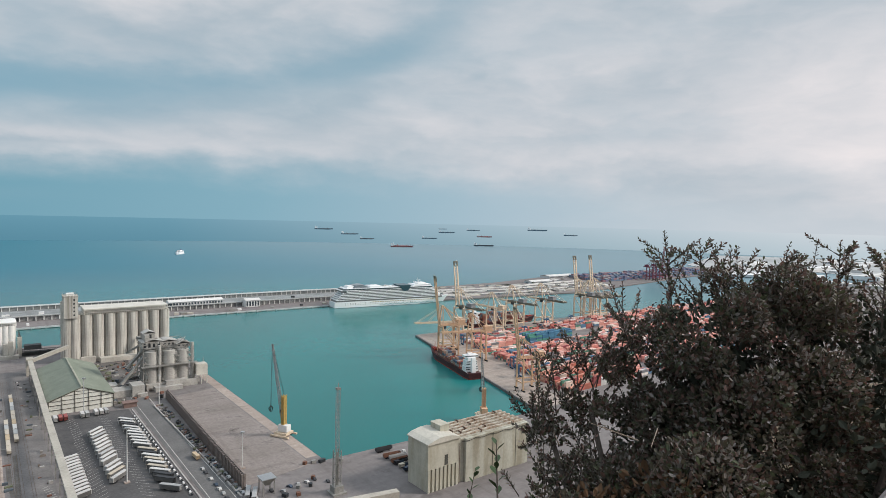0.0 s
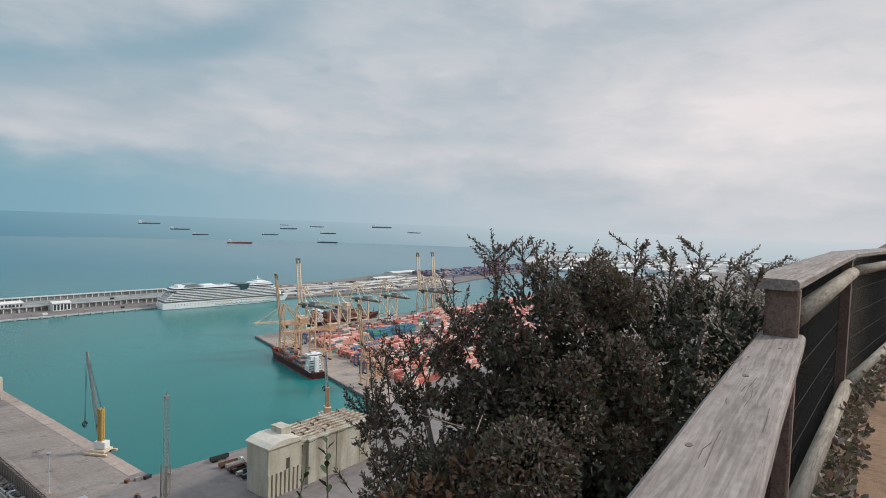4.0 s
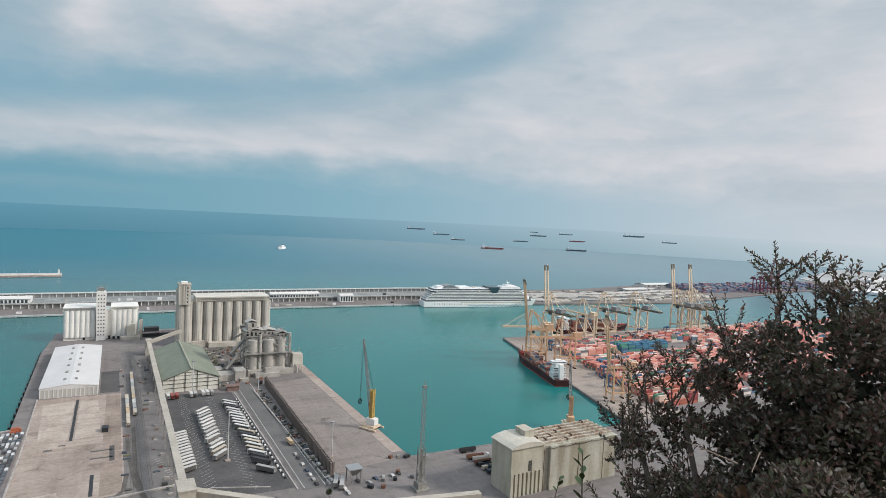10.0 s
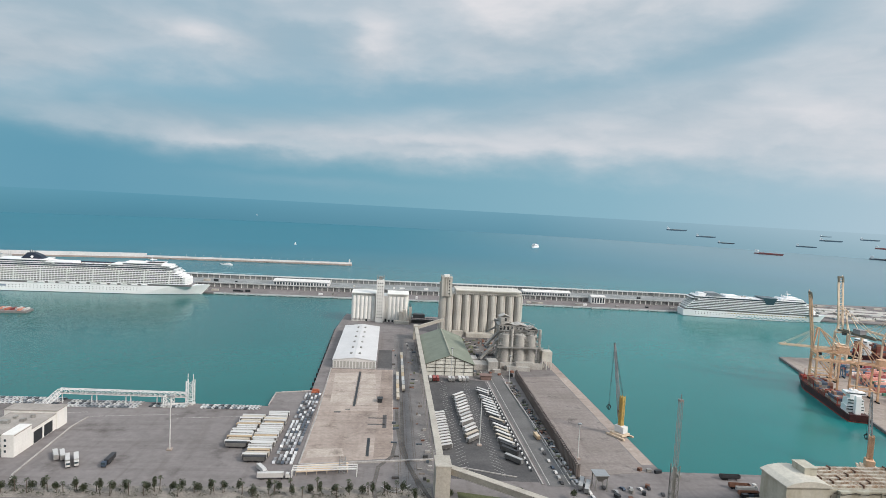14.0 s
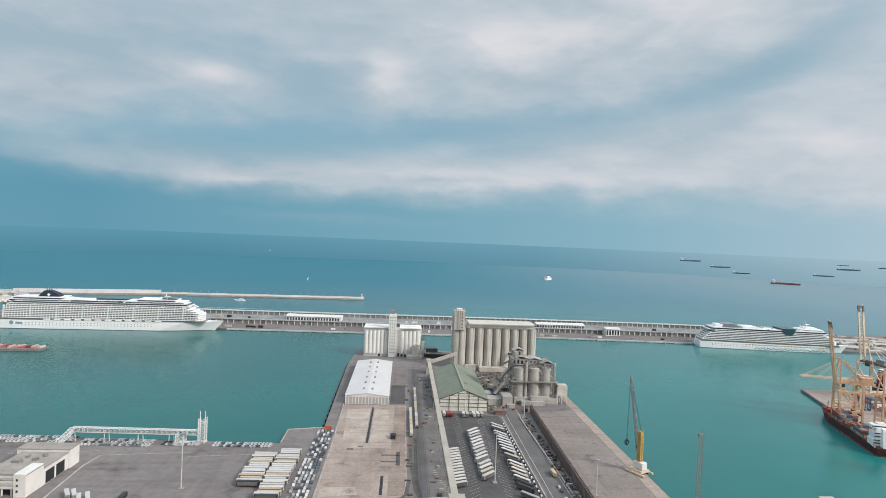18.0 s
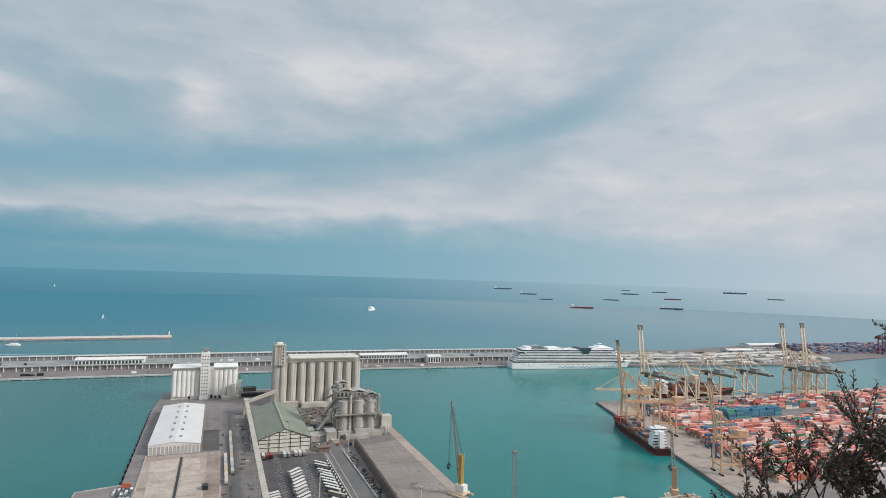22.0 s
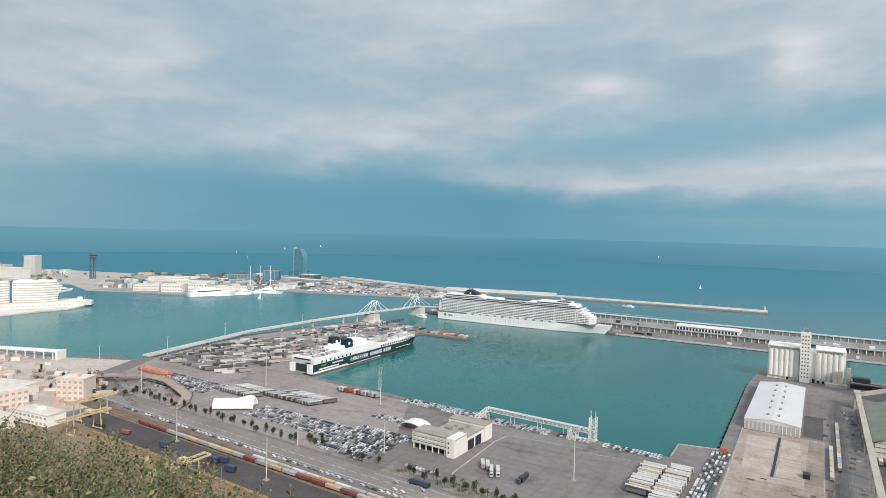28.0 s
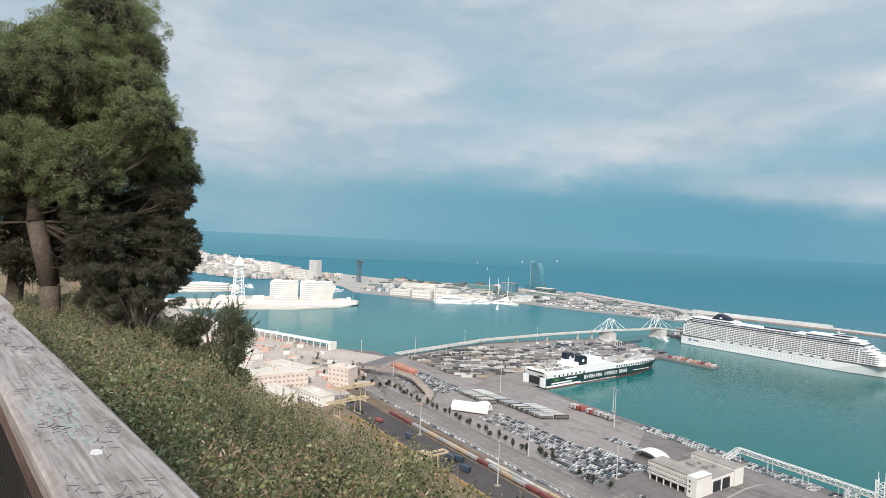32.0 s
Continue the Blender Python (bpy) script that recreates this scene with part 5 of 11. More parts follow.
def tractor(u, v, turn, colour=0):
    if "tractor" not in _meshes:
        cab = Build().loft([[(-1.2, y, 1.0), (1.1, y, 1.0), (1.15, y, 2.2), (0.85, y, 3.4), (-1.2, y, 3.6)] for y in (-1.2, 1.2)])
        gl = Build().loft([[(1.14, y, 2.25), (1.18, y, 2.25), (0.9, y, 3.25), (0.86, y, 3.25)] for y in (-1.05, 1.05)])
        ch = Build().box(-4.6, 1.0, -0.5, 0.5, 0.7, 1.0).box(-2.4, -1.4, -1.15, 1.15, 0.5, 1.0)
        w = Build()
        for y in (-1.15, 0.8):
            w.tube((0, y, 0.5), (0, y + 0.35, 0.5), 0.5, n=8)
        _meshes["tractor"] = [b.mesh(n) for b, n in ((cab, "cab"), (gl, "windscreen"), (ch, "chassis"), (w, "axle"))]
    cab, gl, ch, w = _meshes["tractor"]
    s = thing("truck", at(u, v, QZ + 0.09, turn), f"{TRAILER_NAMES[colour]} lorry tractor unit parked in the yard", "truck")
    if not cab.materials:
        cab.materials.append(TRAILER_TOPS[0])
    o = new("cab", cab)
    o.parent = s
    o.material_slots[0].link = "OBJECT"
    o.material_slots[0].material = TRAILER_TOPS[colour]
    part("windscreen", gl, GLASS, s)
    part("chassis", ch, SKIRT, s)
    for x in (0.1, -3.4):
        part("axle", w, BLACK, s).location = (x, 0, 0)
    return s


rnd = random.Random(11)
for k in range(13):
    trailer(43.6, 389 + 5.2 * k, 24 + rnd.uniform(-2, 2), 0, 9.0, group="white trailers beside the conveyor")
for k in range(14):
    trailer(64 + rnd.uniform(-0.6, 0.6), 404 + 7.0 * k + (3 if k > 3 else 0), 45 + rnd.uniform(-2, 2), rnd.choice([0, 0, 0, 1, 3]), 13.6, 4.0, "trailers in the park")
for k in range(20):
    trailer(87 + rnd.uniform(-0.6, 0.6), (371 if k == 0 else 377 + 6.9 * k + (4 if k > 9 else 0)), 131 + rnd.uniform(-2, 2), rnd.choice([0, 0, 0, 1, 0, 6]) if k else 3, 13.6, 4.0, "trailers in the park")
for k, c in enumerate((0, 5, 5, 0, 3)):
    trailer(43 + 3.4 * k + (8 if k > 2 else 0), 546, 90, c, 9, 3.8, "trailers by the green warehouse")
for k, c in enumerate((0, 0, 3)):
    trailer(71 + 3.6 * k, 547, 92, c, 9, 3.8, "trailers by the green warehouse")
for col, u, v0, n in ((0, -95, 386, 16), (1, -78.5, 365, 24)):
    for k in range(n):
        tone = rnd.choice([0, 0, 0, 1]) if k % 7 != 3 else 2
        trailer(u + 0.04 * k + rnd.uniform(-0.6, 0.6), v0 + 3.4 * k + rnd.uniform(-0.25, 0.25), rnd.choice((0, 180)) + rnd.uniform(-1.2, 1.2), 6 if k == 0 else tone, rnd.choice((13.6, 15.0, 16.2)), rnd.choice((3.6, 4.0)), "rows of trailers in the north yard")
for u, v, tu, c in ((-196, 366, 122, 0), (-192, 366, 121, 0), (-186, 360, 118, 0), (-182, 362, 118, 0)):
    trailer(u, v, tu, c, 11, 3.9, "lorries in the open yard")
tractor(-182.2, 353, -62, 0), tractor(-178.4, 355, -62, 0)
trailer(-162.5, 362, 92, 6, 11, 3.8), tractor(-162.8, 354.5, -88, 4)
trailer(-71, 352, 125, 0, 9, 3.6), tractor(-68, 347, -55, 0)
trailer(-64, 343, 4, 0, 15, 3.9), tractor(-54, 343.6, 4, 0)
trailer(-213, 314, 178, 4, 13, 3.8), tractor(-221, 314, 178, 4)


def wagon(u, v, turn, colour, length=12.0):
    s = trailer(u, v, turn, colour, length, 3.0, "freight wagons")
    s.name = "freight_wagon"
    return tagged(s, f"{TRAILER_NAMES[colour]} boxy freight wagon on the rails", "wagon")


def curved_tracks():
    """The sidings that bend from the pier towards the port road."""
    b, bed, lift = Build(), Build(), 0.08
    for line in ([(15, 484), (14.2, 400), (17.3, 366), (22.9, 337), (26.7, 322)], [(10.8, 470), (10.8, 435), (13.6, 385), (18.1, 361.6), (25.5, 333), (29, 320)], [(9.5, 400), (7.4, 377), (-1.3, 361), (-3.4, 336), (-2, 321)]):
        lift += 0.008
        for p, q in zip(line, line[1:]):
            lift += 0.004
            bed.beam((*p, QZ + lift), (*q, QZ + lift), 2.6, 0.06)
            for o in (-0.75, 0.75):
                b.beam((p[0] + o, p[1], QZ + 0.14), (q[0] + o, q[1], QZ + 0.14), 0.16, 0.1)
    solid("pavement", bed, mat("oily_track_bed", (0.16, 0.148, 0.14), 0.9, 0.2, 0.08, 0.9), UV, "dark oily beds of curved sidings", "track bed", kind="structure")
    solid("rail_track", b, RAIL, UV, "rusty rails of curved sidings", "rail track", kind="structure")
    h = Build()
    for k in range(11):                      # hatched area beside the conveyor
        h.beam((25.5 + 0.75 * k, 416 - 3.4 * k, QZ + 0.1), (29 + 0.75 * k, 417.5 - 3.4 * k, QZ + 0.1), 0.35, 0.04)
    solid("road_marking", h, LINE, UV, "worn pale hatched marking", "marking", kind="structure")


curved_tracks()
for k in range(6):
    wagon(12, 492 + 12.6 * k, 90, (1, 1, 2, 1, 3, 1)[k])
for k in range(10):
    wagon(17, 515 + 12.8 * k, 90, (1, 3, 0, 2, 1)[k % 5])

# ---- ships ----
NAVY = mat("navy_funnel_paint", (0.02, 0.03, 0.05), 0.45, 0.1, 0.2, 1)
TEAL = mat("teal_glass_funnel", (0.045, 0.095, 0.115), 0.25, 0.1, 0.2, 1)
BALCONY = mat("balcony_glass", (0.27, 0.26, 0.26), 0.25, 0.12, 0.3, 1)
LIFEBOAT = mat("lifeboat_orange", (0.62, 0.28, 0.14), 0.5, 0.1, 0.3, 2)
WAVE = mat("turquoise_wave_paint", (0.05, 0.30, 0.36), 0.5, 0.1, 0.2, 1)
DECK_TRAILER = [mat("deck_trailer_" + n, c, 0.6, 0.1, 0.2, 1) for n, c in (("white", (0.62, 0.6, 0.57)), ("grey", (0.35, 0.34, 0.33)), ("silver", (0.50, 0.50, 0.50)), ("tan", (0.52, 0.45, 0.37)), ("black", (0.16, 0.17, 0.18)))]
DECK_BOX = [mat("deck_container_" + n, c, 0.6, 0.12, 0.3, 2) for n, c in (("rust", (0.30, 0.10, 0.07)), ("maroon", (0.22, 0.08, 0.06)), ("tan", (0.38, 0.22, 0.16)), ("grey", (0.36, 0.34, 0.31)), ("navy", (0.10, 0.13, 0.18)))]
DECK = mat("ship_deck", (0.42, 0.33, 0.26), 0.8, 0.12, 0.1, 0.8)


def hull_rings(L, B, depth, rake, stern_round=0.9, flare=1.0, z_top=None, bow_rise=2.5):
    rings = []
    for t in (0, 0.015, 0.08, 0.3, 0.6, 0.74, 0.84, 0.91, 0.96, 0.99, 1.0):
        b = B / 2
        if t < 0.08:
            b *= stern_round + (1 - stern_round) * t / 0.08
        low = b
        if t > 0.74:
            k = (t - 0.74) / 0.26
            b *= max(0.03, 1 - k ** 2.2)
            low *= max(0.02, 1 - k ** 1.4)
        x = t * (L - rake)
        xt = x + rake * max(0.0, (t - 0.6) / 0.4) ** 1.5
        top = depth + (bow_rise * ((t - 0.7) / 0.3) ** 2 if t > 0.7 else 0)
        rings.append([(x, -low * 0.9, -3), (x, -low, 0.6), (xt, -b, top), (xt, b, top), (x, low, 0.6), (x, low * 0.9, -3)])
    return rings


def cruise_ship(m, label, L, B, depth, decks, x0, x1, group="", funnel="navy", waves=False, top_scale=1.0, bays=3.4, stepped=6.0, boats=True, core=None, terrace=0.0):
    """Stern at the origin, bow along x; z from the waterline."""
    s = thing("cruise_ship", m, label, "ship", group)
    core = core or BALCONY
    hull = part("hull", Build().loft(hull_rings(L, B, depth, L * 0.05)), SHIP_WHITE, s)
    part("boot_stripe", Build().loft([[(p[0], p[1] * 1.004, -0.4), (p[0], p[1] * 1.004, 0.5), (p[0], -p[1] * 1.004, 0.5), (p[0], -p[1] * 1.004, -0.4)] for p in [r[1] for r in hull_rings(L, B, depth, L * 0.05)]]), DARK, hull)
    ports = Build()
    for row, z in ((0, depth * 0.45), (1, depth * 0.68)):
        for k in range(int(L * 0.62 / 5)):
            x = L * 0.08 + 5 * k
            ports.box(x, x + 1.3, -B / 2 - 0.06, -B / 2 + 0.2, z, z + 1.0).box(x, x + 1.3, B / 2 - 0.2, B / 2 + 0.06, z, z + 1.0)
    tagged(part("porthole_row", ports, BALCONY, hull), kind="stuff")
    dz, z = 2.85, depth
    promen = Build().box(x0, x1 + 3, -B / 2 + 2.4, B / 2 - 2.4, z, z + 3.4)
    part("promenade_deck", promen, BALCONY, s)
    if boats:
        for k in range(int((x1 - x0) * 0.62 / 15)):
            bx = x0 + (x1 - x0) * 0.2 + 15 * k
            for y in (-B / 2 + 0.6, B / 2 - 0.6):
                if k % 1 == 0:
                    rb = [[(bx + dx, y + w * a, z + 0.4 + h) for a, h in ((-1, 1.3), (-0.7, 0), (0.7, 0), (1, 1.3), (0.6, 2.3), (-0.6, 2.3))] for dx, w in ((0, 0.3), (2, 1.6), (8, 1.6), (10, 0.3))]
                    part("lifeboat", Build().loft(rb), LIFEBOAT if waves else SHIP_WHITE, s)
    z += 3.4
    for d in range(decks):
        a, e = x0 + terrace * d + (5 if d == decks - 1 else 0), x1 - stepped * max(0, d - decks + 5) ** 1.15
        part("deck_core", Build().box(a + 1.4, e - 6.5, -B / 2 + 1.5, B / 2 - 1.5, z, z + dz), core, s)
        nose = [(a, -B / 2), (e - 6, -B / 2), (e - 1.5, -B / 2 * 0.75), (e + 0.5, -B / 2 * 0.3), (e + 0.5, B / 2 * 0.3), (e - 1.5, B / 2 * 0.75), (e - 6, B / 2), (a, B / 2)]
        slabs = Build().prism(nose, z - 0.2, z + 1.0)
        slabs.prism([(e - 9, -B / 2 + 0.02), (e - 6.1, -B / 2 + 0.05), (e - 1.6, -B / 2 * 0.74), (e + 0.4, -B / 2 * 0.29), (e + 0.4, B / 2 * 0.29), (e - 1.6, B / 2 * 0.74), (e - 6.1, B / 2 - 0.05), (e - 9, B / 2 - 0.02)], z + 1.0, z + dz - 0.85)
        n = int((e - a - 8) / bays)
        for k in range(n + 1):
            x = a + 1.0 + bays * k
            w = 0.28 if k % 9 else 1.6
            slabs.box(x, x + w, -B / 2 + 0.05, -B / 2 + 1.6, z + 1.0, z + dz - 0.2).box(x, x + w, B / 2 - 1.6, B / 2 - 0.05, z + 1.0, z + dz - 0.2)
        for y0 in range(int(B / 4)):
            yy = -B / 2 + 1 + 4 * y0
            slabs.box(a + 0.05, a + 1.5, yy, yy + 0.3, z + 1.0, z + dz - 0.2)
        part("deck", slabs, SHIP_WHITE, s)
        z += dz
    e = x1 - stepped * 3.6
    part("sun_deck", Build().box(x0 + 10, e - 4, -B / 2 + 0.6, B / 2 - 0.6, z, z + 0.9), SHIP_WHITE, s)
    part("window_storey", Build().box(x0 + 14, e - 8, -B / 2 + 1.5, B / 2 - 1.5, z + 0.9, z + 3.2), GLASS, s)
    part("top_deck", Build().box(x0 + 16, e - 10, -B / 2 + 1.0, B / 2 - 1.0, z + 3.2, z + 4.0), SHIP_WHITE, s)
    zt = z + 4.0
    for f0, f1, h, w in ((0.10, 0.20, 4.5, 0.6), (0.30, 0.42, 3.2, 0.75), (0.72, 0.9, 3.4, 0.8), (0.76, 0.87, 6.0, 0.55)):
        a0, a1 = x0 + (x1 - x0) * f0, x0 + (x1 - x0) * f1
        part("deck_house", Build().loft([[(a0 + h * 0.5, y, zt + h), (a1 - h * 0.7, y, zt + h), (a1, y, zt), (a0, y, zt)] for y in (-B / 2 * w, B / 2 * w)]), SHIP_WHITE, s)
    band = Build().box(x0 + (x1 - x0) * 0.735, x0 + (x1 - x0) * 0.885, -B / 2 * 0.81, B / 2 * 0.81, zt + 1.0, zt + 1.9)
    part("window_band", band, GLASS, s)
    ms = Build().tube((x0 + (x1 - x0) * 0.8, 0, zt + 5), (x0 + (x1 - x0) * 0.79, 0, zt + 15), 0.9, 0.4)
    ms.box(x0 + (x1 - x0) * 0.785, x0 + (x1 - x0) * 0.815, -3, 3, zt + 10, zt + 10.6)
    for y in (-4, 4):
        ms.cyl(x0 + (x1 - x0) * 0.76, y, zt + 6, zt + 8.4, 1.5, 10, 0.6)
    part("mast", ms, SHIP_WHITE, s)
    rail = Build()
    for k in range(40):
        x = x0 + 18 + (e - 32 - x0) * k / 39
        for y in (-B / 2 + 1.2, B / 2 - 1.4):
            rail.box(x, x + 0.2, y, y + 0.2, zt, zt + 1.3)
    for y in (-B / 2 + 1.2, B / 2 - 1.4):
        rail.box(x0 + 18, e - 14, y, y + 0.2, zt + 1.2, zt + 1.4)
    part("railing", rail, SHIP_WHITE, s)
    ld = Build()
    rr = random.Random(int(L))
    for k in range(60):
        x, y = rr.uniform(x0 + 18, e - 14), rr.uniform(-B / 2 + 3, B / 2 - 3)
        ld.box(x, x + rr.uniform(0.6, 3), y, y + rr.uniform(0.6, 2), zt, zt + rr.uniform(0.4, 1.6))
    tagged(part("deck_furniture", ld, DECK, s), kind="stuff")
    if funnel == "navy":
        fx = x0 + (x1 - x0) * 0.2
        fb = [[(fx + a, -w, zt + h), (fx + b, -w, zt + h), (fx + b, w, zt + h), (fx + a, w, zt + h)] for a, b, w, h in ((-14, 18, 8, 5.8), (-9, 13, 7, 11), (-6, 4, 5, 15))]
        f = part("funnel", Build().loft(fb), NAVY, s)
        part("emblem", Build().loft([[(fx + 2 + a, y, zt + 9 + b) for a, b in ((-2.4, 0), (0, -2.4), (2.4, 0), (0, 2.4))] for y in (-7.75, -7.3)]), SHIP_WHITE, f)
        st = Build()
        for k in range(5):
            st.tube((fx - 4 + 1.7 * k, (-1) ** k * 1.6, zt + 14.5), (fx - 5.4 + 1.7 * k, (-1) ** k * 1.6, zt + 18), 0.6)
        part("exhaust_pipe", st, NAVY, f)
        for a0, a1, z0 in ((x0 + 8, x0 + 96, 0.0), (x0 + 14, x0 + 84, 3.0), (x0 + 178, e - 13, 0.0), (x0 + 196, e - 26, 3.0)):
            part("window_storey", Build().box(a0 + 1, a1 - 1, -B / 2 + 1.4, B / 2 - 1.4, zt + z0, zt + z0 + 2.0), GLASS, s)
            part("upper_deck", Build().box(a0, a1, -B / 2 + 0.8, B / 2 - 0.8, zt + z0 + 2.0, zt + z0 + 3.0), SHIP_WHITE, s)
        part("pool_screen", Build().box(x0 + 98, x0 + 176, -B / 2 + 1.2, -B / 2 + 1.5, zt, zt + 2.2).box(x0 + 98, x0 + 176, B / 2 - 1.5, B / 2 - 1.2, zt, zt + 2.2), NAVY, s)
        pool = Build().box(fx + 26, fx + 60, -9, 9, zt, zt + 2.8)
        pool.box(fx + 22, fx + 30, -12, 12, zt + 4, zt + 4.6)
        part("pool_deck", pool, SHIP_WHITE, s)
        em = Build().loft([[(17 + 3.0 * math.cos(k * math.pi / 6), y, depth * 0.7 + 3.0 * math.sin(k * math.pi / 6)) for k in range(12)] for y in (-B / 2 - 0.1, -B / 2 + 0.2)])
        part("hull_emblem", em, mat("pale_blue_mark", (0.28, 0.33, 0.42), 0.5, 0.1, 0.3, 2), hull)
        part("hull_mark", Build().box(23, 33, -B / 2 - 0.1, -B / 2 + 0.2, depth * 0.55, depth * 0.78), bpy.data.materials["pale_blue_mark"], hull)
    elif funnel == "teal":
        fx = x0 + (x1 - x0) * 0.635
        part("funnel", Build().loft([[(fx - 6 - k * 6, y, zt - 8 + 11 * k), (fx + 6 + k * 6, y, zt - 8 + 11 * k), (fx + 6 + k * 6, -y, zt - 8 + 11 * k), (fx - 6 - k * 6, -y, zt - 8 + 11 * k)] for k, y in ((0, -B / 2 - 0.3), (1, -B / 2 - 0.3))]), TEAL, s)
        dm = Build()
        dx = x0 + (x1 - x0) * 0.2
        dm.loft([[(dx - 12 + a, y, zt + 0.2), (dx - 8 + a, y, zt + 5.6), (dx + 10 - a, y, zt + 6.4), (dx + 26 - a, y, zt + 0.2)] for a, y in ((3, -13), (0, -8), (0, 8), (3, 13))])
        part("pool_dome", dm, mat("dome_glass", (0.22, 0.25, 0.27), 0.3, 0.08, 0.2, 1), s)
    if waves:
        wv = Build()
        pts = [(L * 0.36 + 4.5 * k, 3.2 + 1.3 * (1 if k % 2 else -1)) for k in range(int(L * 0.5 / 4.5))]
        for (xa, za), (xb, zb) in zip(pts, pts[1:]):
            wv.beam((xa, -B / 2 - 0.15, za), (xb, -B / 2 - 0.15, zb), 0.4, 1.0)
        part("wave_stripe", wv, WAVE, hull)
        dots = Build()
        for k in range(26):
            dots.box(L * 0.30 + 5.2 * k, L * 0.30 + 5.2 * k + 3.0, -B / 2 - 0.12, -B / 2 + 0.1, 8.3, 9.6)
        part("hull_window", dots, mat("ochre_window", (0.42, 0.30, 0.10), 0.5, 0.1, 0.3, 2), hull)
    return s


cruise_ship(at(-622, 975, 0, 4.2), "large white cruise ship with a navy funnel moored at the pier", 330, 37, 13.5, 8, 3, 300, stepped=4.6, bays=4.2, terrace=0.15, core=mat("grey_balcony", (0.13, 0.135, 0.14), 0.3, 0.2, 0.3, 1))
cruise_ship(at(511, 990, 0, -7.5), "white cruise ship with turquoise waves painted along its hull", 250, 32, 11, 6, 3, 226, funnel="teal", waves=True, stepped=3.4, boats=False, bays=44.0, terrace=3.0, core=mat("pale_balcony", (0.19, 0.195, 0.20), 0.3, 0.15, 0.3, 1))


def roro_ferry():
    s = thing("ferry", at(-499.5, 486, 0, 93), "dark green and white vehicle ferry moored stern to the quay", "ship")
    G = mat("dark_green_hull_paint", (0.018, 0.055, 0.055), 0.45, 0.1, 0.1, 0.8)
    L, B = 246, 33
    hull = part("hull", Build().loft(hull_rings(L, B, 12.0, 9, 1.0, bow_rise=0.0)), G, s)
    rr = hull_rings(L, B, 11.5, 9, 1.0)
    part("boot_stripe", Build().loft([[(p[0], p[1] * 1.012, -0.3), (p[0], p[1] * 1.012, 0.7), (p[0], -p[1] * 1.012, 0.7), (p[0], -p[1] * 1.012, -0.3)] for p in [r[1] for r in rr]]), RED, hull)
    part("white_stripe", Build().box(1, 62, -B / 2 - 0.12, -B / 2 + 0.2, 1.2, 3.4).box(62, 132, -B / 2 - 0.12, -B / 2 + 0.2, 1.0, 1.7), SHIP_WHITE, hull, "white painted stripe")
    part("white_stripe", Build().box(168, 204, -B / 2 - 0.12, -B / 2 + 0.2, 5.2, 6.0), SHIP_WHITE, hull, "white painted stripe")
    let = Build().box(-1.5, -0.7, -B / 2 - 0.14, -B / 2 + 0.2, 4.8, 9.4).box(0.6, 1.4, -B / 2 - 0.14, -B / 2 + 0.2, 4.8, 9.4).box(-0.7, 0.6, -B / 2 - 0.14, -B / 2 + 0.2, 6.6, 7.6).mesh("letter_bar")
    for start, n in ((70, 8), (110, 6), (140, 4)):
        for k in range(n):
            part("letter_bar", let, SHIP_WHITE, hull).location = (start + 4.5 * k, 0, 0)
    part("slogan_bar", Build().box(10, 46, -B / 2 - 0.14, -B / 2 + 0.2, 4.4, 6.0).box(34, 54, -B / 2 - 0.14, -B / 2 + 0.2, 8.2, 9.6), SHIP_WHITE, hull)
    part("slogan_bar", Build().box(14, 24, -B / 2 - 0.14, -B / 2 + 0.2, 8.0, 10.0), mat("leaf_green_mark", (0.10, 0.30, 0.10), 0.5, 0.1, 0.3, 2), hull)
    up = Build().loft([[(p[2][0], p[2][1], 11.5), (p[2][0], p[2][1], 16.4), (p[3][0], p[3][1], 16.4), (p[3][0], p[3][1], 11.5)] for p in [r for r in rr if r[2][0] < L - 6]])
    part("upper_hull", up, SHIP_WHITE, s)
    win = Build().box(0, 2.4, -B / 2 - 0.1, -B / 2 + 0.3, 12.6, 15.0).mesh("opening")
    for k in range(17):
        part("opening", win, DARK, s).location = (132 + 5.2 * k, 0.02, 0)
    for k in range(8):
        part("opening", win, DARK, s).location = (14 + 7.5 * k, 0.02, -0.4 if k % 2 else 0)
    for k in range(14):
        part("opening", Build().box(0, 1.6, -B / 2 - 0.1, -B / 2 + 0.3, 9.0, 10.4) if k == 0 else bpy.data.meshes["opening.001"], DARK, s).location = (150 + 4.6 * k, 0.0, 0)
    part("house", Build().box(56, 118, -B / 2 + 0.2, B / 2 - 0.2, 16.4, 21.5).box(60, 84, -B / 2 + 3, B / 2 - 3, 21.5, 25).box(84, 108, -11, 11, 21.5, 27).loft([[(118, y, 16.4), (142, y, 16.4), (118, y, 21.5)] for y in (-B / 2 + 0.2, -B / 2 + 0.8)]), SHIP_WHITE, s)
    part("radar_mast", Build().tube((98, 0, 27), (98, 0, 38), 0.6, 0.3).box(96, 100, -3, 3, 33, 33.6).tube((90, 6, 27), (90, 6, 33), 0.4), SHIP_WHITE, s)
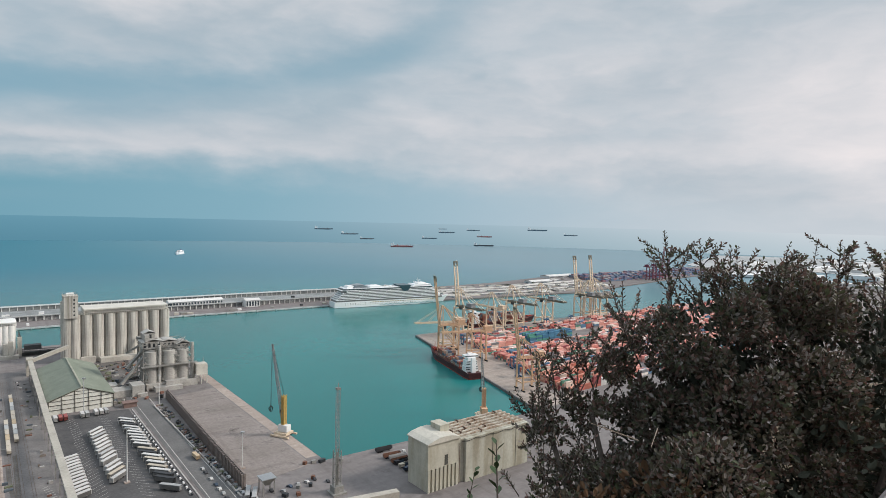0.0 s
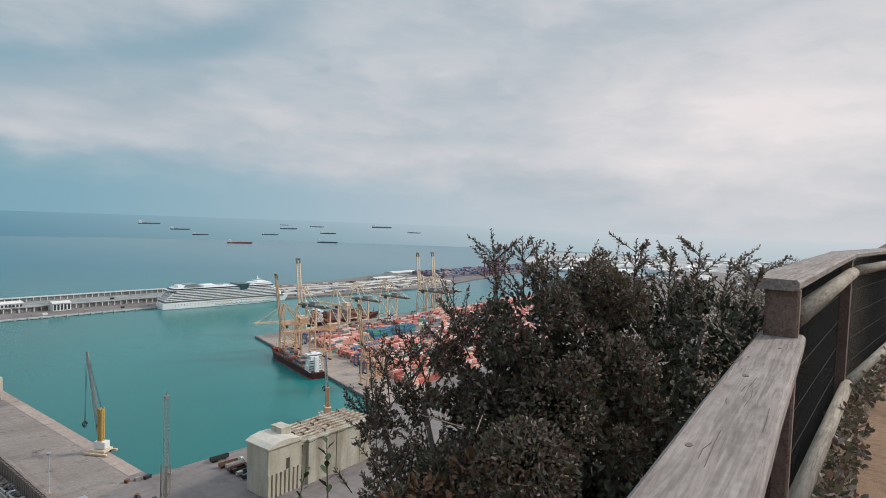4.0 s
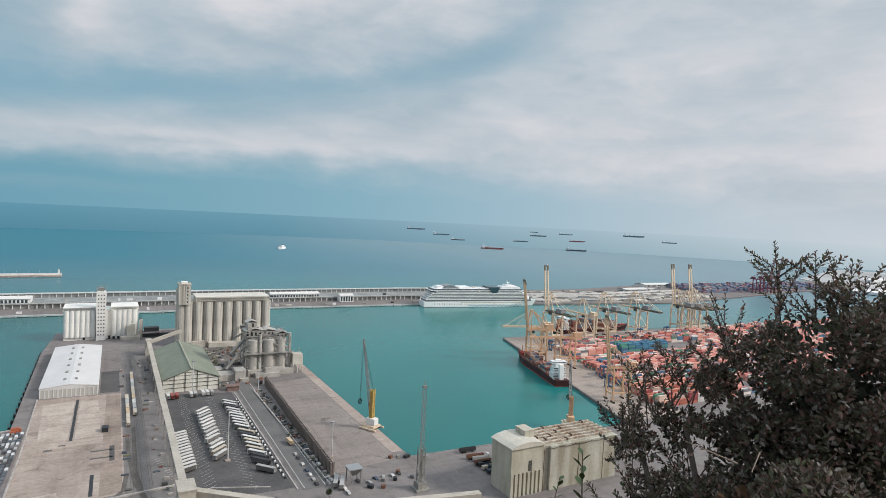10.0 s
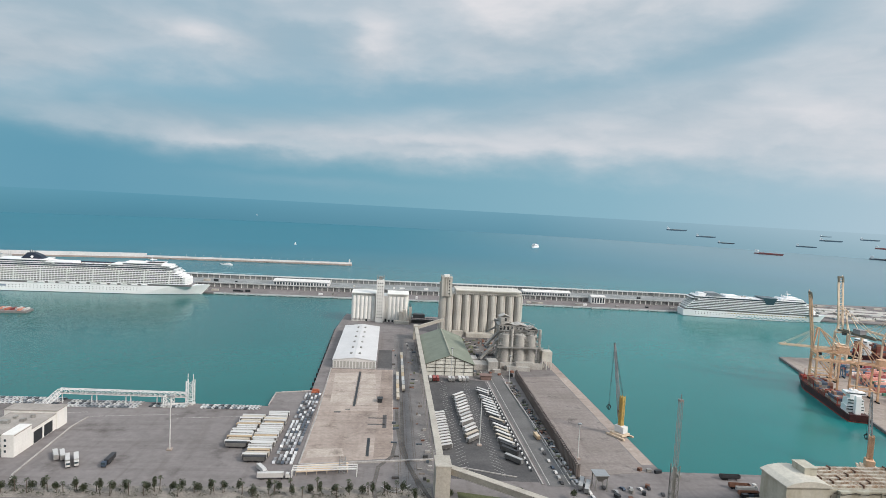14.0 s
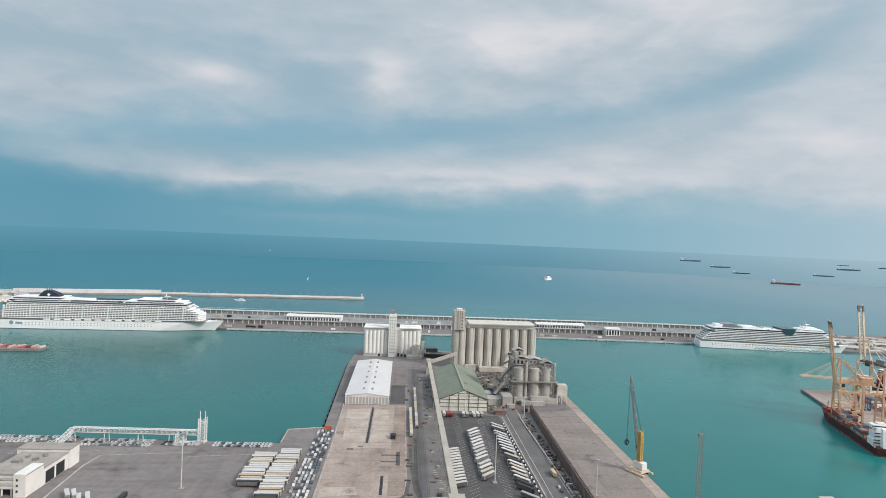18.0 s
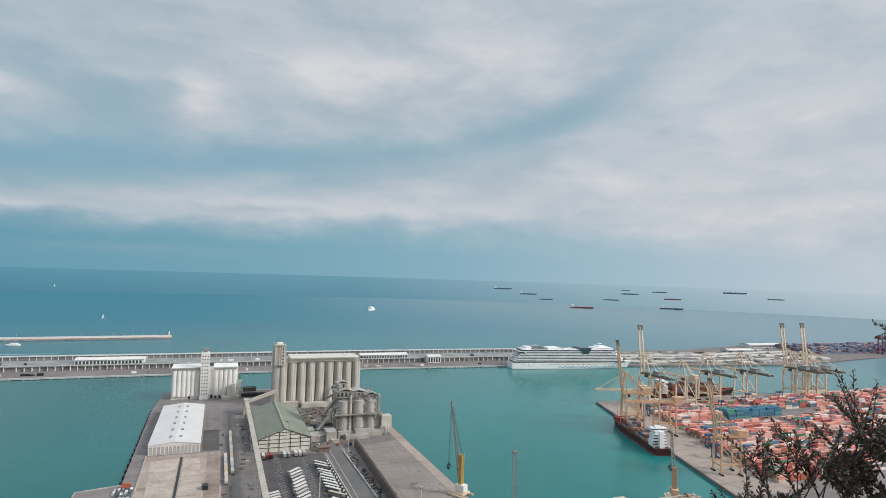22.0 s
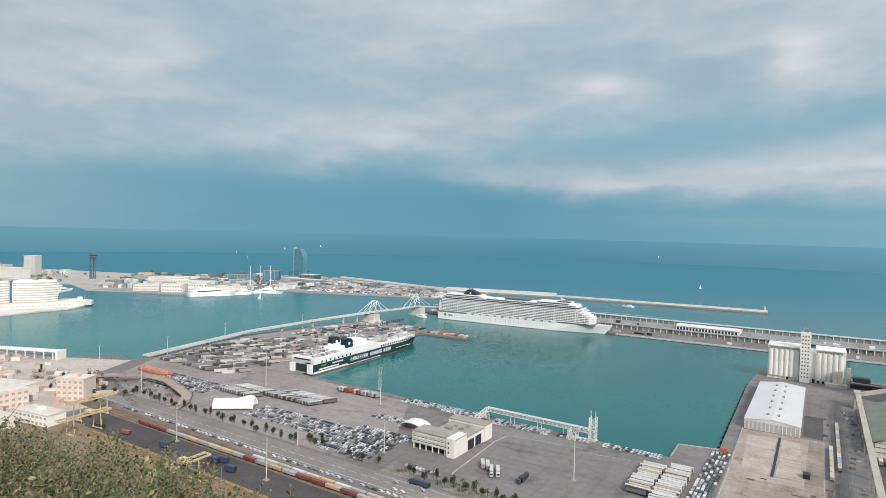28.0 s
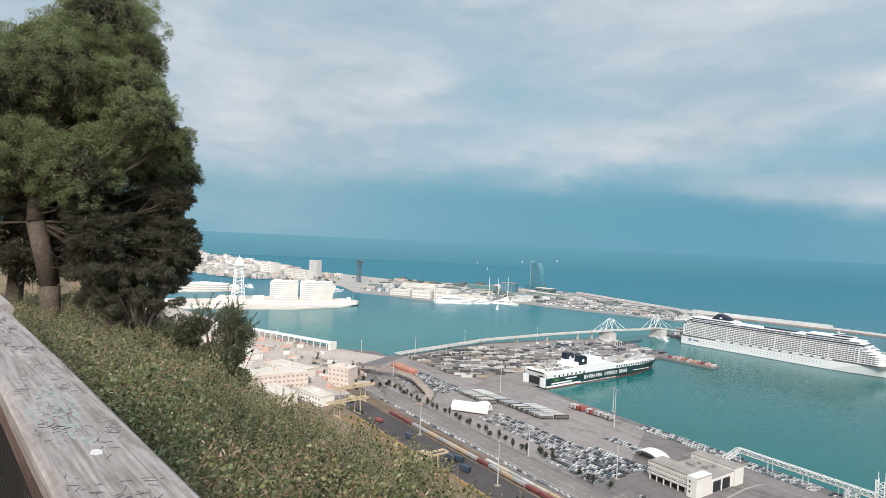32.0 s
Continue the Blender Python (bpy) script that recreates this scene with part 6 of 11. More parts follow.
    for y in (-11.5, 8.5):
        f = part("funnel", Build().loft([[(60 + a, y - w, z), (76 - b, y - w, z), (76 - b, y + 3 + w, z), (60 + a, y + 3 + w, z)] for a, b, w, z in ((0, 0, 2.2, 18), (1.0, 0.5, 2.1, 30), (1.0, 5, 2.1, 32.5))]), NAVY, s, "black funnel with a pale round mark")
        part("emblem", Build().loft([[(68.5 + 2.0 * math.cos(k * 0.524), yy, 26.5 + 2.0 * math.sin(k * 0.524)) for k in range(12)] for yy in (y - 2.35, y - 1.9)]), SHIP_WHITE, f)
    part("stern_house", Build().box(0, 3, -B / 2, B / 2, 11.5, 20).box(3, 16, -B / 2, B / 2, 16.4, 17.6), SHIP_WHITE, s)
    part("stern_window", Build().box(-0.1, 0.4, -13, 13, 16.6, 18.2).box(-0.1, 0.4, -13, -5, 12.6, 14), DARK, s)
    part("stern_door", Build().box(-0.15, 0.6, -9, 9, 1.6, 10.5), DARK, s)
    part("stern_ramp", Build().add([(0, -8, 2.6), (0, 8, 2.6), (-13, 8, 2.8), (-13, -8, 2.8), (0, -8, 3.2), (0, 8, 3.2), (-13, 8, 3.1), (-13, -8, 3.1)],
                                   [(0, 1, 2, 3), (7, 6, 5, 4), (0, 4, 5, 1), (1, 5, 6, 2), (2, 6, 7, 3), (3, 7, 4, 0)]), GREY_STEEL, s)
    part("stern_corner", Build().box(-3, 0.2, -B / 2, -10, 2, 12), SHIP_WHITE, s)
    part("stern_corner", Build().box(-3, 0.2, 10, B / 2, 2, 12), SHIP_WHITE, s)
    part("after_house", Build().box(3, 56, -B / 2 + 0.1, -B / 2 + 2.2, 16.4, 19.4).box(3, 56, B / 2 - 2.2, B / 2 - 0.1, 16.4, 19.4).box(16, 56, -B / 2 + 2.2, B / 2 - 2.2, 16.4, 17.4), SHIP_WHITE, s)
    cargo = Build()
    r2 = random.Random(8)
    for k in range(14):
        for y in (-13, -9.6, -6, 6, 9.6, 13):
            if r2.random() < 0.75 and 14 + k * 3 < 56:
                part("deck_car", cargo.box(10 + k * 3, 12.4 + k * 3, y - 1.2, y + 1.2, 17.6, 20), r2.choice(DECK_TRAILER), s)
                cargo = Build()
    for x in range(124, 222, 15):
        for y in (-12, -8.8, -5.5, -1, 3, 7.5, 11.5):
            if r2.random() < 0.7 and abs(y) < 14 - max(0, x - 180) * 0.14:
                part("trailer", cargo.box(x, x + 13, y - 1.25, y + 1.25, 16.4, 19.6), r2.choice(DECK_TRAILER), s)
                cargo = Build()
    bw = Build()
    for y in (-15.6, 15.2):
        bw.box(118, 215, y, y + 0.4, 16.4, 17.6)
    part("bulwark", bw, SHIP_WHITE, s)
    return s


roro_ferry()


def container_feeder(m, label, L, B, seed, rows, tall, funnel_paint):
    """A container ship: bow along x, bridge aft, boxes in bays with lashing frames between them."""
    s = thing("cargo_ship", m, label, "ship")
    part("hull", Build().loft(hull_rings(L, B, 6.5, 6, 0.85, bow_rise=3)), bpy.data.materials.get("maroon_hull_paint") or mat("maroon_hull_paint", (0.075, 0.022, 0.024), 0.5, 0.2, 0.1, 0.8), s)
    part("boot_stripe", Build().loft([[(p[0], p[1] * 1.01, -0.3), (p[0], p[1] * 1.01, 0.9), (p[0], -p[1] * 1.01, 0.9), (p[0], -p[1] * 1.01, -0.3)] for p in [r[1] for r in hull_rings(L, B, 6.5, 6, 0.85)]]), RED, s)
    h = B / 2
    part("bridge_house", Build().box(8, 18, -h + 1.2, h - 1.2, 6.5, 12).box(8.6, 17.6, -h + 2, h - 2, 12, 18).box(9, 17, -h * 0.55, h * 0.55, 18, 21.5).box(10, 17, -h + 0.4, h - 0.4, 21.5, 24).box(11, 16, -3, 3, 24, 25.4), SHIP_WHITE, s)
    for z, w in ((8.6, h - 1.6), (11.0, h - 1.6), (14.0, h - 2.4), (16.6, h - 2.4), (22.2, h - 0.6)):
        part("window_band", Build().box(7.9 if z < 12 else (8.5 if z < 18 else 9.9), 18.05 if z < 12 else (17.65 if z < 18 else 17.05), -w, w, z, z + 0.9), GLASS, s)
    part("funnel", Build().loft([[(a, -2.2, z), (b, -2.2, z), (b, 2.2, z), (a, 2.2, z)] for a, b, z in ((2.5, 7.2, 6.5), (3.2, 7.0, 20), (3.6, 6.6, 22))]), funnel_paint, s)
    part("mast", Build().tube((14, 0, 25.4), (14, 0, 33), 0.4, 0.2).box(13.7, 14.3, -3, 3, 29, 29.4), CREAM, s)
    rail = Build()
    for y in (-h + 0.2, h - 0.4):
        for k in range(12):
            rail.box(1 + 0.6 * k, 1.12 + 0.6 * k, y, y + 0.12, 6.5, 7.6)
        rail.box(1, 8, y, y + 0.12, 7.5, 7.65)
    part("stern_rail", rail, SHIP_WHITE, s)
    r2 = random.Random(seed)
    n = int((L - 52) / 6.4)
    for k in range(n):
        bay = r2.choice(tall)
        for q in range(rows):
            y = (q - (rows - 1) / 2) * 2.5
            top = max(0, bay + r2.choice((-1, 0, 0, 0))) if abs(y) < h - 0.6 - max(0, k - n + 4) * 1.6 else 0
            for z in range(top):
                part("container", Build().box(25 + 6.4 * k, 31.2 + 6.4 * k, y - 1.2, y + 1.2, 7.6 + 2.6 * z, 10.1 + 2.6 * z), r2.choice(DECK_BOX), s)
    for k in range(n // 2 + 1):
        x = 24.2 + 12.8 * k
        part("hatch_coaming", Build().box(x, x + 0.7, -h + 0.7, h - 0.7, 6.5, 7.7), RED, s)
        if k % 2 == 0:
            part("lashing_frame", Build().box(x, x + 0.5, -h + 0.7, -h + 1.3, 7.7, 14).box(x, x + 0.5, h - 1.3, h - 0.7, 7.7, 14).box(x, x + 0.5, -h + 0.7, h - 0.7, 13.4, 14), RED, s)
    part("hatch_cover", Build().box(24, L - 26, -h + 1, h - 1, 6.5, 7.5), mat("rust_hatch_paint", (0.20, 0.09, 0.075), 0.7, 0.2, 0.2, 1) if "rust_hatch_paint" not in bpy.data.materials else bpy.data.materials["rust_hatch_paint"], s)
    part("forecastle", Build().box(L - 20, L - 9, -2.6, 2.6, 7, 9.4).tube((L - 14, 0, 9), (L - 14, 0, 17), 0.3), RED, s)
    return s


container_feeder(at(409, 466, 0, 74), "dark red container ship with a white bridge house alongside", 132, 17, 3, 6, (1, 2, 2, 3, 3), SHIP_WHITE)
container_feeder(at(598, 704, 0, -1.5), "container ship with a red funnel berthed at the north quay", 150, 23, 9, 8, (3, 4, 4, 5), RED)


def far_water(dep):
    """Distance and height of the water seen that many degrees below the eye's level."""
    lo, hi = 300.0, 4930.0
    for _ in range(50):
        r = (lo + hi) / 2
        z = 0.0 if r <= 4000 else 131 * ((r - 4000) / 940) ** 1.12
        if math.degrees(math.atan2(EYE - z, r)) > dep:
            lo = r
        else:
            hi = r
    return lo, z


# hull paints are lightened, so the sea haze sits in their colour
SHIP_HULLS = {"black": mat("black_ship_hull", (0.07, 0.09, 0.115), 0.5, 0.1, 0.1, 0.5), "red": mat("red_ship_hull", (0.25, 0.10, 0.10), 0.5, 0.1, 0.1, 0.5),
              "blue": mat("blue_ship_hull", (0.12, 0.18, 0.23), 0.5, 0.1, 0.1, 0.5)}


def anchored(az_deg, dep, wide, colour, kind="tanker"):
    """A ship riding at anchor; wide: its length in degrees."""
    r, z = far_water(dep)
    L = math.radians(wide) * math.hypot(r, EYE - z)
    a = radians(az_deg)
    k = L / 200
    s = thing("cargo_ship", pose(-math.sin(a) * r, math.cos(a) * r, z, 0, 0, az_deg) @ Matrix.Translation((-L / 2, 0, 0)) @ Matrix.Diagonal((k, k, k * 1.05, 1)),
              f"{colour}-hulled {kind} riding at anchor off the port", "ship", "ships at anchor")
    part("hull", Build().loft(hull_rings(200, 30, 10, 8, 0.9, bow_rise=4)), SHIP_HULLS[colour], s)
    part("bridge_house", Build().box(8, 30, -14, 14, 10, 26).box(12, 26, -16, 16, 26, 31), SHIP_WHITE, s)
    part("funnel", Build().box(4, 9, -4, 4, 10, 34), SHIP_WHITE, s)
    d = Build().box(34, 178, -8, 8, 10, 12.5)
    for x in (60, 100, 140):
        d.tube((x, 0, 10), (x, 0, 24), 0.8)
    part("deck_gear", d, RED if colour == "red" else GREY_STEEL, s)
    return s


for az_, dep_, wide_, col_ in ((3.9, 2.72, 2.2, "red"), (-4.0, 2.46, 1.95, "black"), (11.35, 1.17, 1.75, "blue"), (8.9, 1.6, 1.65, "blue"), (7.25, 2.03, 1.35, "black"),
                              (1.25, 1.87, 1.5, "blue"), (-0.4, 1.27, 1.6, "blue"), (-2.95, 1.0, 1.3, "blue"), (-4.05, 1.6, 1.5, "red"), (-9.1, 0.86, 1.9, "blue"),
                              (0.0, 0.92, 0.8, "blue"), (-12.2, 1.25, 1.3, "blue")):
    anchored(az_, dep_, wide_, col_)


def small_boat(u, v, turn, L, label, sail=False, z=0.0):
    s = thing("motor_yacht" if not sail else "sailing_boat", at(u, v, z, turn), label, "boat")
    part("hull", Build().loft(hull_rings(L, L * 0.2, L * 0.07, L * 0.05, 0.9, bow_rise=L * 0.02)), SHIP_WHITE, s)
    if sail:
        part("mast", Build().tube((L * 0.55, 0, 0), (L * 0.55, 0, L * 1.3), L * 0.012, n=6), SHIP_WHITE, s)
        part("sail", Build().loft([[(L * 0.53, y, L * 0.15), (L * 0.05, y, L * 0.15), (L * 0.53, y, L * 1.2)] for y in (-0.06, 0.06)]), SHIP_WHITE, s)
    else:
        part("cabin", Build().loft([[(L * a, -L * 0.08, z0), (L * b, -L * 0.08, z0), (L * b, L * 0.08, z0), (L * a, L * 0.08, z0)] for a, b, z0 in ((0.1, 0.7, L * 0.07), (0.14, 0.62, L * 0.13))]), SHIP_WHITE, s)
        part("cabin_window", Build().box(L * 0.15, L * 0.63, -L * 0.083, L * 0.083, L * 0.09, L * 0.11), GLASS, s)
        part("flybridge", Build().box(L * 0.2, L * 0.5, -L * 0.06, L * 0.06, L * 0.13, L * 0.17).tube((L * 0.3, 0, L * 0.17), (L * 0.28, 0, L * 0.25), L * 0.008), SHIP_WHITE, s)
    return s


def passenger_ferry():
    r, z = far_water(3.55)
    a = radians(23.72)
    s = thing("passenger_ferry", pose(-math.sin(a) * r, math.cos(a) * r, z, 0, 0, 23.7 + 250) @ Matrix.Scale(0.62, 4), "white passenger ferry under way off the port", "ship")
    part("hull", Build().loft(hull_rings(110, 26, 9, 8, 1.0)), SHIP_WHITE, s)
    part("superstructure", Build().box(4, 84, -12, 12, 9, 16).box(8, 78, -11, 11, 17, 22).box(30, 70, -9, 9, 22, 27), SHIP_WHITE, s)
    part("window_band", Build().box(4.2, 83.8, -11.6, 11.6, 16, 17).box(60, 70.2, -9.2, 9.2, 23.5, 25).box(3.9, 20, -12.1, 12.1, 11.5, 13), GLASS, s)
    part("funnel", Build().box(18, 28, -4, 4, 22, 33), BLUE, s)
    return s


passenger_ferry()
small_boat(-368, 1418, 168, 30, "white motor boat leaving a wake behind the pier")
small_boat(-338, 2110, 30, 10, "white sailing boat on the open sea", True)
for sail_az, sail_dep in ((89.6, 2.4), (82.0, 1.75), (88.6, 2.9), (85.3, 2.0), (50.4, 1.9)):
    sail_r, sail_z = far_water(sail_dep)
    sail_uv = Vector((-math.sin(radians(sail_az)) * sail_r, math.cos(radians(sail_az)) * sail_r))
    small_boat(sail_uv.x * CU + sail_uv.y * SU, -sail_uv.x * SU + sail_uv.y * CU, 30 + sail_az * 7, 13, "small white sailing boat far out at sea", True, sail_z)
small_boat(-1103, 929, 40, 12, "small white boat at the yard mole", True)

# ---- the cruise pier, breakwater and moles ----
# a darker grey paints the gallery's shade on its back wall
GALLERY_SHADE = mat("shaded_gallery_wall", (0.36, 0.36, 0.36), 0.8, 0.3, 0.12, 0.6)
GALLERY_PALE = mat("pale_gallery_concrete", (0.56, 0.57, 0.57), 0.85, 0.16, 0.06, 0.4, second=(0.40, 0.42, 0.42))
GALLERY_DECK = mat("grey_gallery_deck", (0.33, 0.345, 0.345), 0.85, 0.2, 0.05, 0.4)


def pier_gallery():
    """The two-level covered promenade along the pier, bay by bay."""
    s = thing("pier_gallery", at(0, 1060, QZ), "long pale two-level pillared gallery along a pier", "gallery")
    spine = [(-700, 3), (-284, 3), (246, 10), (520, 4), (700, -14)]
    low, high = Build().box(-0.6, 0.6, -0.6, 0.6, 0, 6.6).mesh("pillar"), Build().box(-0.5, 0.5, -0.5, 0.5, 7.6, 13.4).mesh("upper_pillar")
    for (xa, ya), (xb, yb) in zip(spine, spine[1:]):
        L = math.hypot(xb - xa, yb - ya)
        part("deck", Build().beam((xa, ya + 31, 7.1), (xb, yb + 31, 7.1), 64, 1.0), GALLERY_DECK, s)
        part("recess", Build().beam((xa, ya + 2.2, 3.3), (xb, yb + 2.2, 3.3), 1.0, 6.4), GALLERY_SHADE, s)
        part("parapet", Build().beam((xa, ya - 0.6, 8.1), (xb, yb - 0.6, 8.1), 0.5, 1.0), GALLERY_PALE, s)
        part("upper_recess", Build().beam((xa, ya + 65.2, 10.4), (xb, yb + 65.2, 10.4), 0.8, 6.0), GALLERY_DECK, s)
        part("upper_roof", Build().beam((xa, ya + 68, 13.8), (xb, yb + 68, 13.8), 11, 0.7), GALLERY_PALE, s)
        part("sea_wall", Build().beam((xa, ya + 80, 6.6), (xb, yb + 80, 6.6), 1.6, 14), GALLERY_PALE, s)
        for k in range(int(L / 10)):
            t = (k + 0.5) * 10 / L
            part("pillar", low, SILO_WHITE, s).location = (xa + (xb - xa) * t, ya + (yb - ya) * t, 0)
            if k % 1 == 0:
                part("upper_pillar", high, SILO_WHITE, s).location = (xa + (xb - xa) * t, ya + (yb - ya) * t + 63.5, 0)
    r = random.Random(19)
    for k in range(70):
        x = r.uniform(-690, 690)
        d = r.random()
        part("kiosk", Build().box(x, x + r.uniform(3, 14), -38 if d < 0.5 else 20, (-34 if d < 0.5 else 24), 0.0 if d < 0.5 else 7.6, (r.uniform(2, 4) if d < 0.5 else 7.6 + r.uniform(2, 4))), (DARK, GREY_STEEL, WHITE, SILO_BEIGE)[k % 4], s)
    return s


pier_gallery()


def pier_shed(u, v, L, W, h, label):
    s = thing("terminal_shed", at(u, v, QZ), label, "shed")
    part("wall", Build().box(0, L, 0, W, 0, h), WHITE, s)
    part("roof", Build().loft([[(x, -1.5, h), (x, W / 2, h + 2.2), (x, W + 1.5, h), (x, W / 2, h + 2.7)] for x in (-1, L + 1)]), mat("pale_roof_sheet", (0.72, 0.70, 0.68), 0.6, 0.06, 0.1, 0.8) if "pale_roof_sheet" not in bpy.data.materials else bpy.data.materials["pale_roof_sheet"], s)
    w = Build().box(0, 3.2, -0.15, 0.2, 1.2, h - 1.8).mesh("window")
    for k in range(int(L / 5)):
        part("window", w, GLASS, s).location = (1 + 5 * k, 0, 0)
    return s


pier_shed(-206, 1076, 98, 30, 14, "white pier terminal with a pale roof")
pier_shed(250, 1080, 90, 24, 13, "low white pier terminal with many windows")
pier_shed(372, 1052, 26, 20, 12, "low white pier terminal with many windows")
pier_shed(1310, 1172, 110, 40, 7, "pale warehouse at the end of the pier")
pier_shed(1160, 1100, 80, 30, 5, "pale warehouse on the pier")


def quay_arches():
    s = thing("quay_arcade", at(0, 1003, 0), "row of shallow pale arches along the pier's waterside", "arcade")
    m = Build().box(-8.2, 8.2, -1.4, 2, 0.6, 2.7).box(-8.6, -6.9, -2.4, 2, -2, 2.9).mesh("quay_bay")
    for k in range(47):
        x = -280 + 17 * k
        y = 2 + 0.019 * (x + 284) if x < 246 else 12 - 0.042 * (x - 246)
        part("quay_bay", m, GALLERY_PALE, s).location = (x, y - 2.2, 0)
    return s


quay_arches()


def breakwater_wall():
    s = thing("breakwater_wall", at(-98, 1531, 3.5), "white breakwater wall with a beacon at its head", "breakwater")
    W = mat("breakwater_concrete", (0.74, 0.74, 0.74), 0.85, 0.08, 0.02, 0.3)
    part("parapet", Build().beam((-492, -45, 2), (0, 0, 2), 3, 4).beam((-792, -114, 4), (-492, -41, 4), 6, 9).beam((-1272, -26, 2.5), (-792, -114, 2.5), 3, 5), W, s)
    b = part("beacon", Build().cyl(-6, 0, 0, 9, 2.2, 12, 1.4).cyl(-6, 0, 9, 11, 2.0, 12).cyl(-6, 0, 11, 13, 1.2, 10, 0.3), W, s)
    rk = Build()
    r2 = random.Random(5)
    for k in range(260):
        t = r2.random()
        x, y = -490 * t, -45 * t
        side = r2.choice((-1, 1)) * r2.uniform(7, 12)
        rk.obox(x, y + side, -4.0, r2.uniform(2, 4), r2.uniform(2, 4), r2.uniform(1.5, 3.0), r2.uniform(0, 90))
    part("armour_rock", rk, ROCK, s)
    lp = Build().tube((0, 0, 4), (0, 0, 10), 0.2, n=5).mesh("lamp_post")
    for k in range(24):
        part("lamp_post", lp, STEEL, s).location = (-20 * k, -1.8 * k, 0)
    return s


breakwater_wall()


# ---- the bascule bridge, marina and city ----
BRIDGE_PALE = mat("pale_bridge_concrete", (0.62, 0.60, 0.57), 0.85, 0.1, 0.05, 0.4)


def bascule_bridge():
    s = thing("bascule_bridge", at(-700, 840, 0), "white bascule road bridge with cable-stayed triangles", "bridge")
    grey = mat("grey_bridge_concrete", (0.52, 0.49, 0.46), 0.85, 0.1, 0.05, 0.4)
    P = [(-4, -420, 4), (-32, -240, 8), (-16, -110, 12.5), (12, 0, 17.5), (28, 68, 18.5), (20, 130, 17), (60, 190, 12), (140, 260, 5)]
    for a, b in zip(P, P[1:]):
        part("deck", Build().beam(a, b, 12, 1.0), grey, s)
        for o in (-5.9, 5.9):
            part("parapet", Build().beam((a[0] + o, a[1], a[2] + 0.9), (b[0] + o, b[1], b[2] + 0.9), 0.3, 0.9), BRIDGE_PALE, s)
    for x, y in ((12, 0), (22, 132)):
        part("pier", Build().box(x - 12, x + 12, y - 9, y + 9, -3, 15).box(x - 16, x + 16, y - 12, y + 12, -3, 2.8), BRIDGE_PALE, s)
        st = Build()
        sgn = 1 if y < 60 else -1
        for o in (-6, 6):
            top = (x + o, y + 8 * sgn, 38)
            for d in (-34, -18, 0, 22, 44):
                st.beam(top, (x + o, y + d * sgn, 17), 0.8 if d in (0, 22) else 0.5)
        st.beam((x - 6, y + 8 * sgn, 38), (x + 6, y + 8 * sgn, 38), 0.9)
        part("cable_frame", st, SHIP_WHITE, s)
    cols = Build().box(-1.6, 1.6, -1.2, 1.2, 0, 1).mesh("column")
    for x, y, h in ((-8, -390, 3), (-20, -320, 4.5), (-31, -250, 6.5), (-26, -180, 9), (-17, -120, 11), (-3, -60, 14), (2, -30, 15), (45, 170, 12), (90, 215, 8)):
        o = part("column", cols, BRIDGE_PALE, s)
        o.location, o.scale = (x, y, 0), (1, 1, h)
    return s


bascule_bridge()
small_boat(-640, 945, 160, 34, "pilot boat beside the bridge pier")


def sail_hotel():
    s = thing("hotel_tower", at(-1436, 1384, 2, 12), "tall blue glass hotel shaped like a sail", "tower")
    G = mat("blue_curtain_glass", (0.085, 0.25, 0.32), 0.5, 0.12, 0.1, 0.5, spec=0.2)
    rings = []
    for k in range(14):
        t = k / 13
        z = 98 * t
        w = 24 + 6 * math.sin(math.pi * min(1, t * 0.9)) - 13 * max(0, t - 0.72) ** 1.4 * 4
        rings.append([(-20, -9, z), (w - 16, -9, z), (w - 4, 0, z), (w - 16, 9, z), (-20, 9, z)])
    part("glass_body", Build().loft(rings), G, s)
    part("lift_spine", Build().box(-24, -20, -7, 7, 0, 102), mat("pale_lift_spine", (0.40, 0.46, 0.50), 0.4, 0.08, 0.1, 1), s)
    fl = Build()
    for k in range(24):
        fl.box(-20.1, 8, -9.15, 9.15, 4 * k, 4 * k + 0.5)
    part("floor_band", fl, mat("floor_band_glass", (0.16, 0.25, 0.31), 0.3, 0.1, 0.1, 1), s)
    part("podium", Build().box(-34, 26, -22, 20, 0, 12).box(-34, -30, -22, -18, 12, 22).box(22, 26, -22, -18, 12, 22).box(-34, 26, -22, -19, 20, 22), G, s)
    return s


sail_hotel()


def glass_block(u, v, turn, lx, ly, h, tone, label):
    """A glazed office or shipyard hall with floor slabs and mullions."""
    s = thing("glass_building", at(u, v, 2, turn), label, "building")
    part("glass_body", Build().box(-lx / 2, lx / 2, -ly / 2, ly / 2, 0, h), tone, s)
    part("roof", Build().box(-lx / 2 - 0.8, lx / 2 + 0.8, -ly / 2 - 0.8, ly / 2 + 0.8, h, h + 1.2), GREY_STEEL, s)
    band = Build().box(-lx / 2 - 0.3, lx / 2 + 0.3, -ly / 2 - 0.3, ly / 2 + 0.3, 0, 0.7).mesh("floor_band")
    for k in range(1, int(h / 5)):
        part("floor_band", band, bpy.data.materials["floor_band_glass"], s).location = (0, 0, 5 * k)
    post = Build().box(-0.5, 0.5, -ly / 2 - 0.5, -ly / 2 + 0.3, 0, h).mesh("mullion")
    for k in range(int(lx / 10)):
        part("mullion", post, bpy.data.materials["pale_lift_spine"], s).location = (-lx / 2 + 5 + 10 * k, 0, 0)


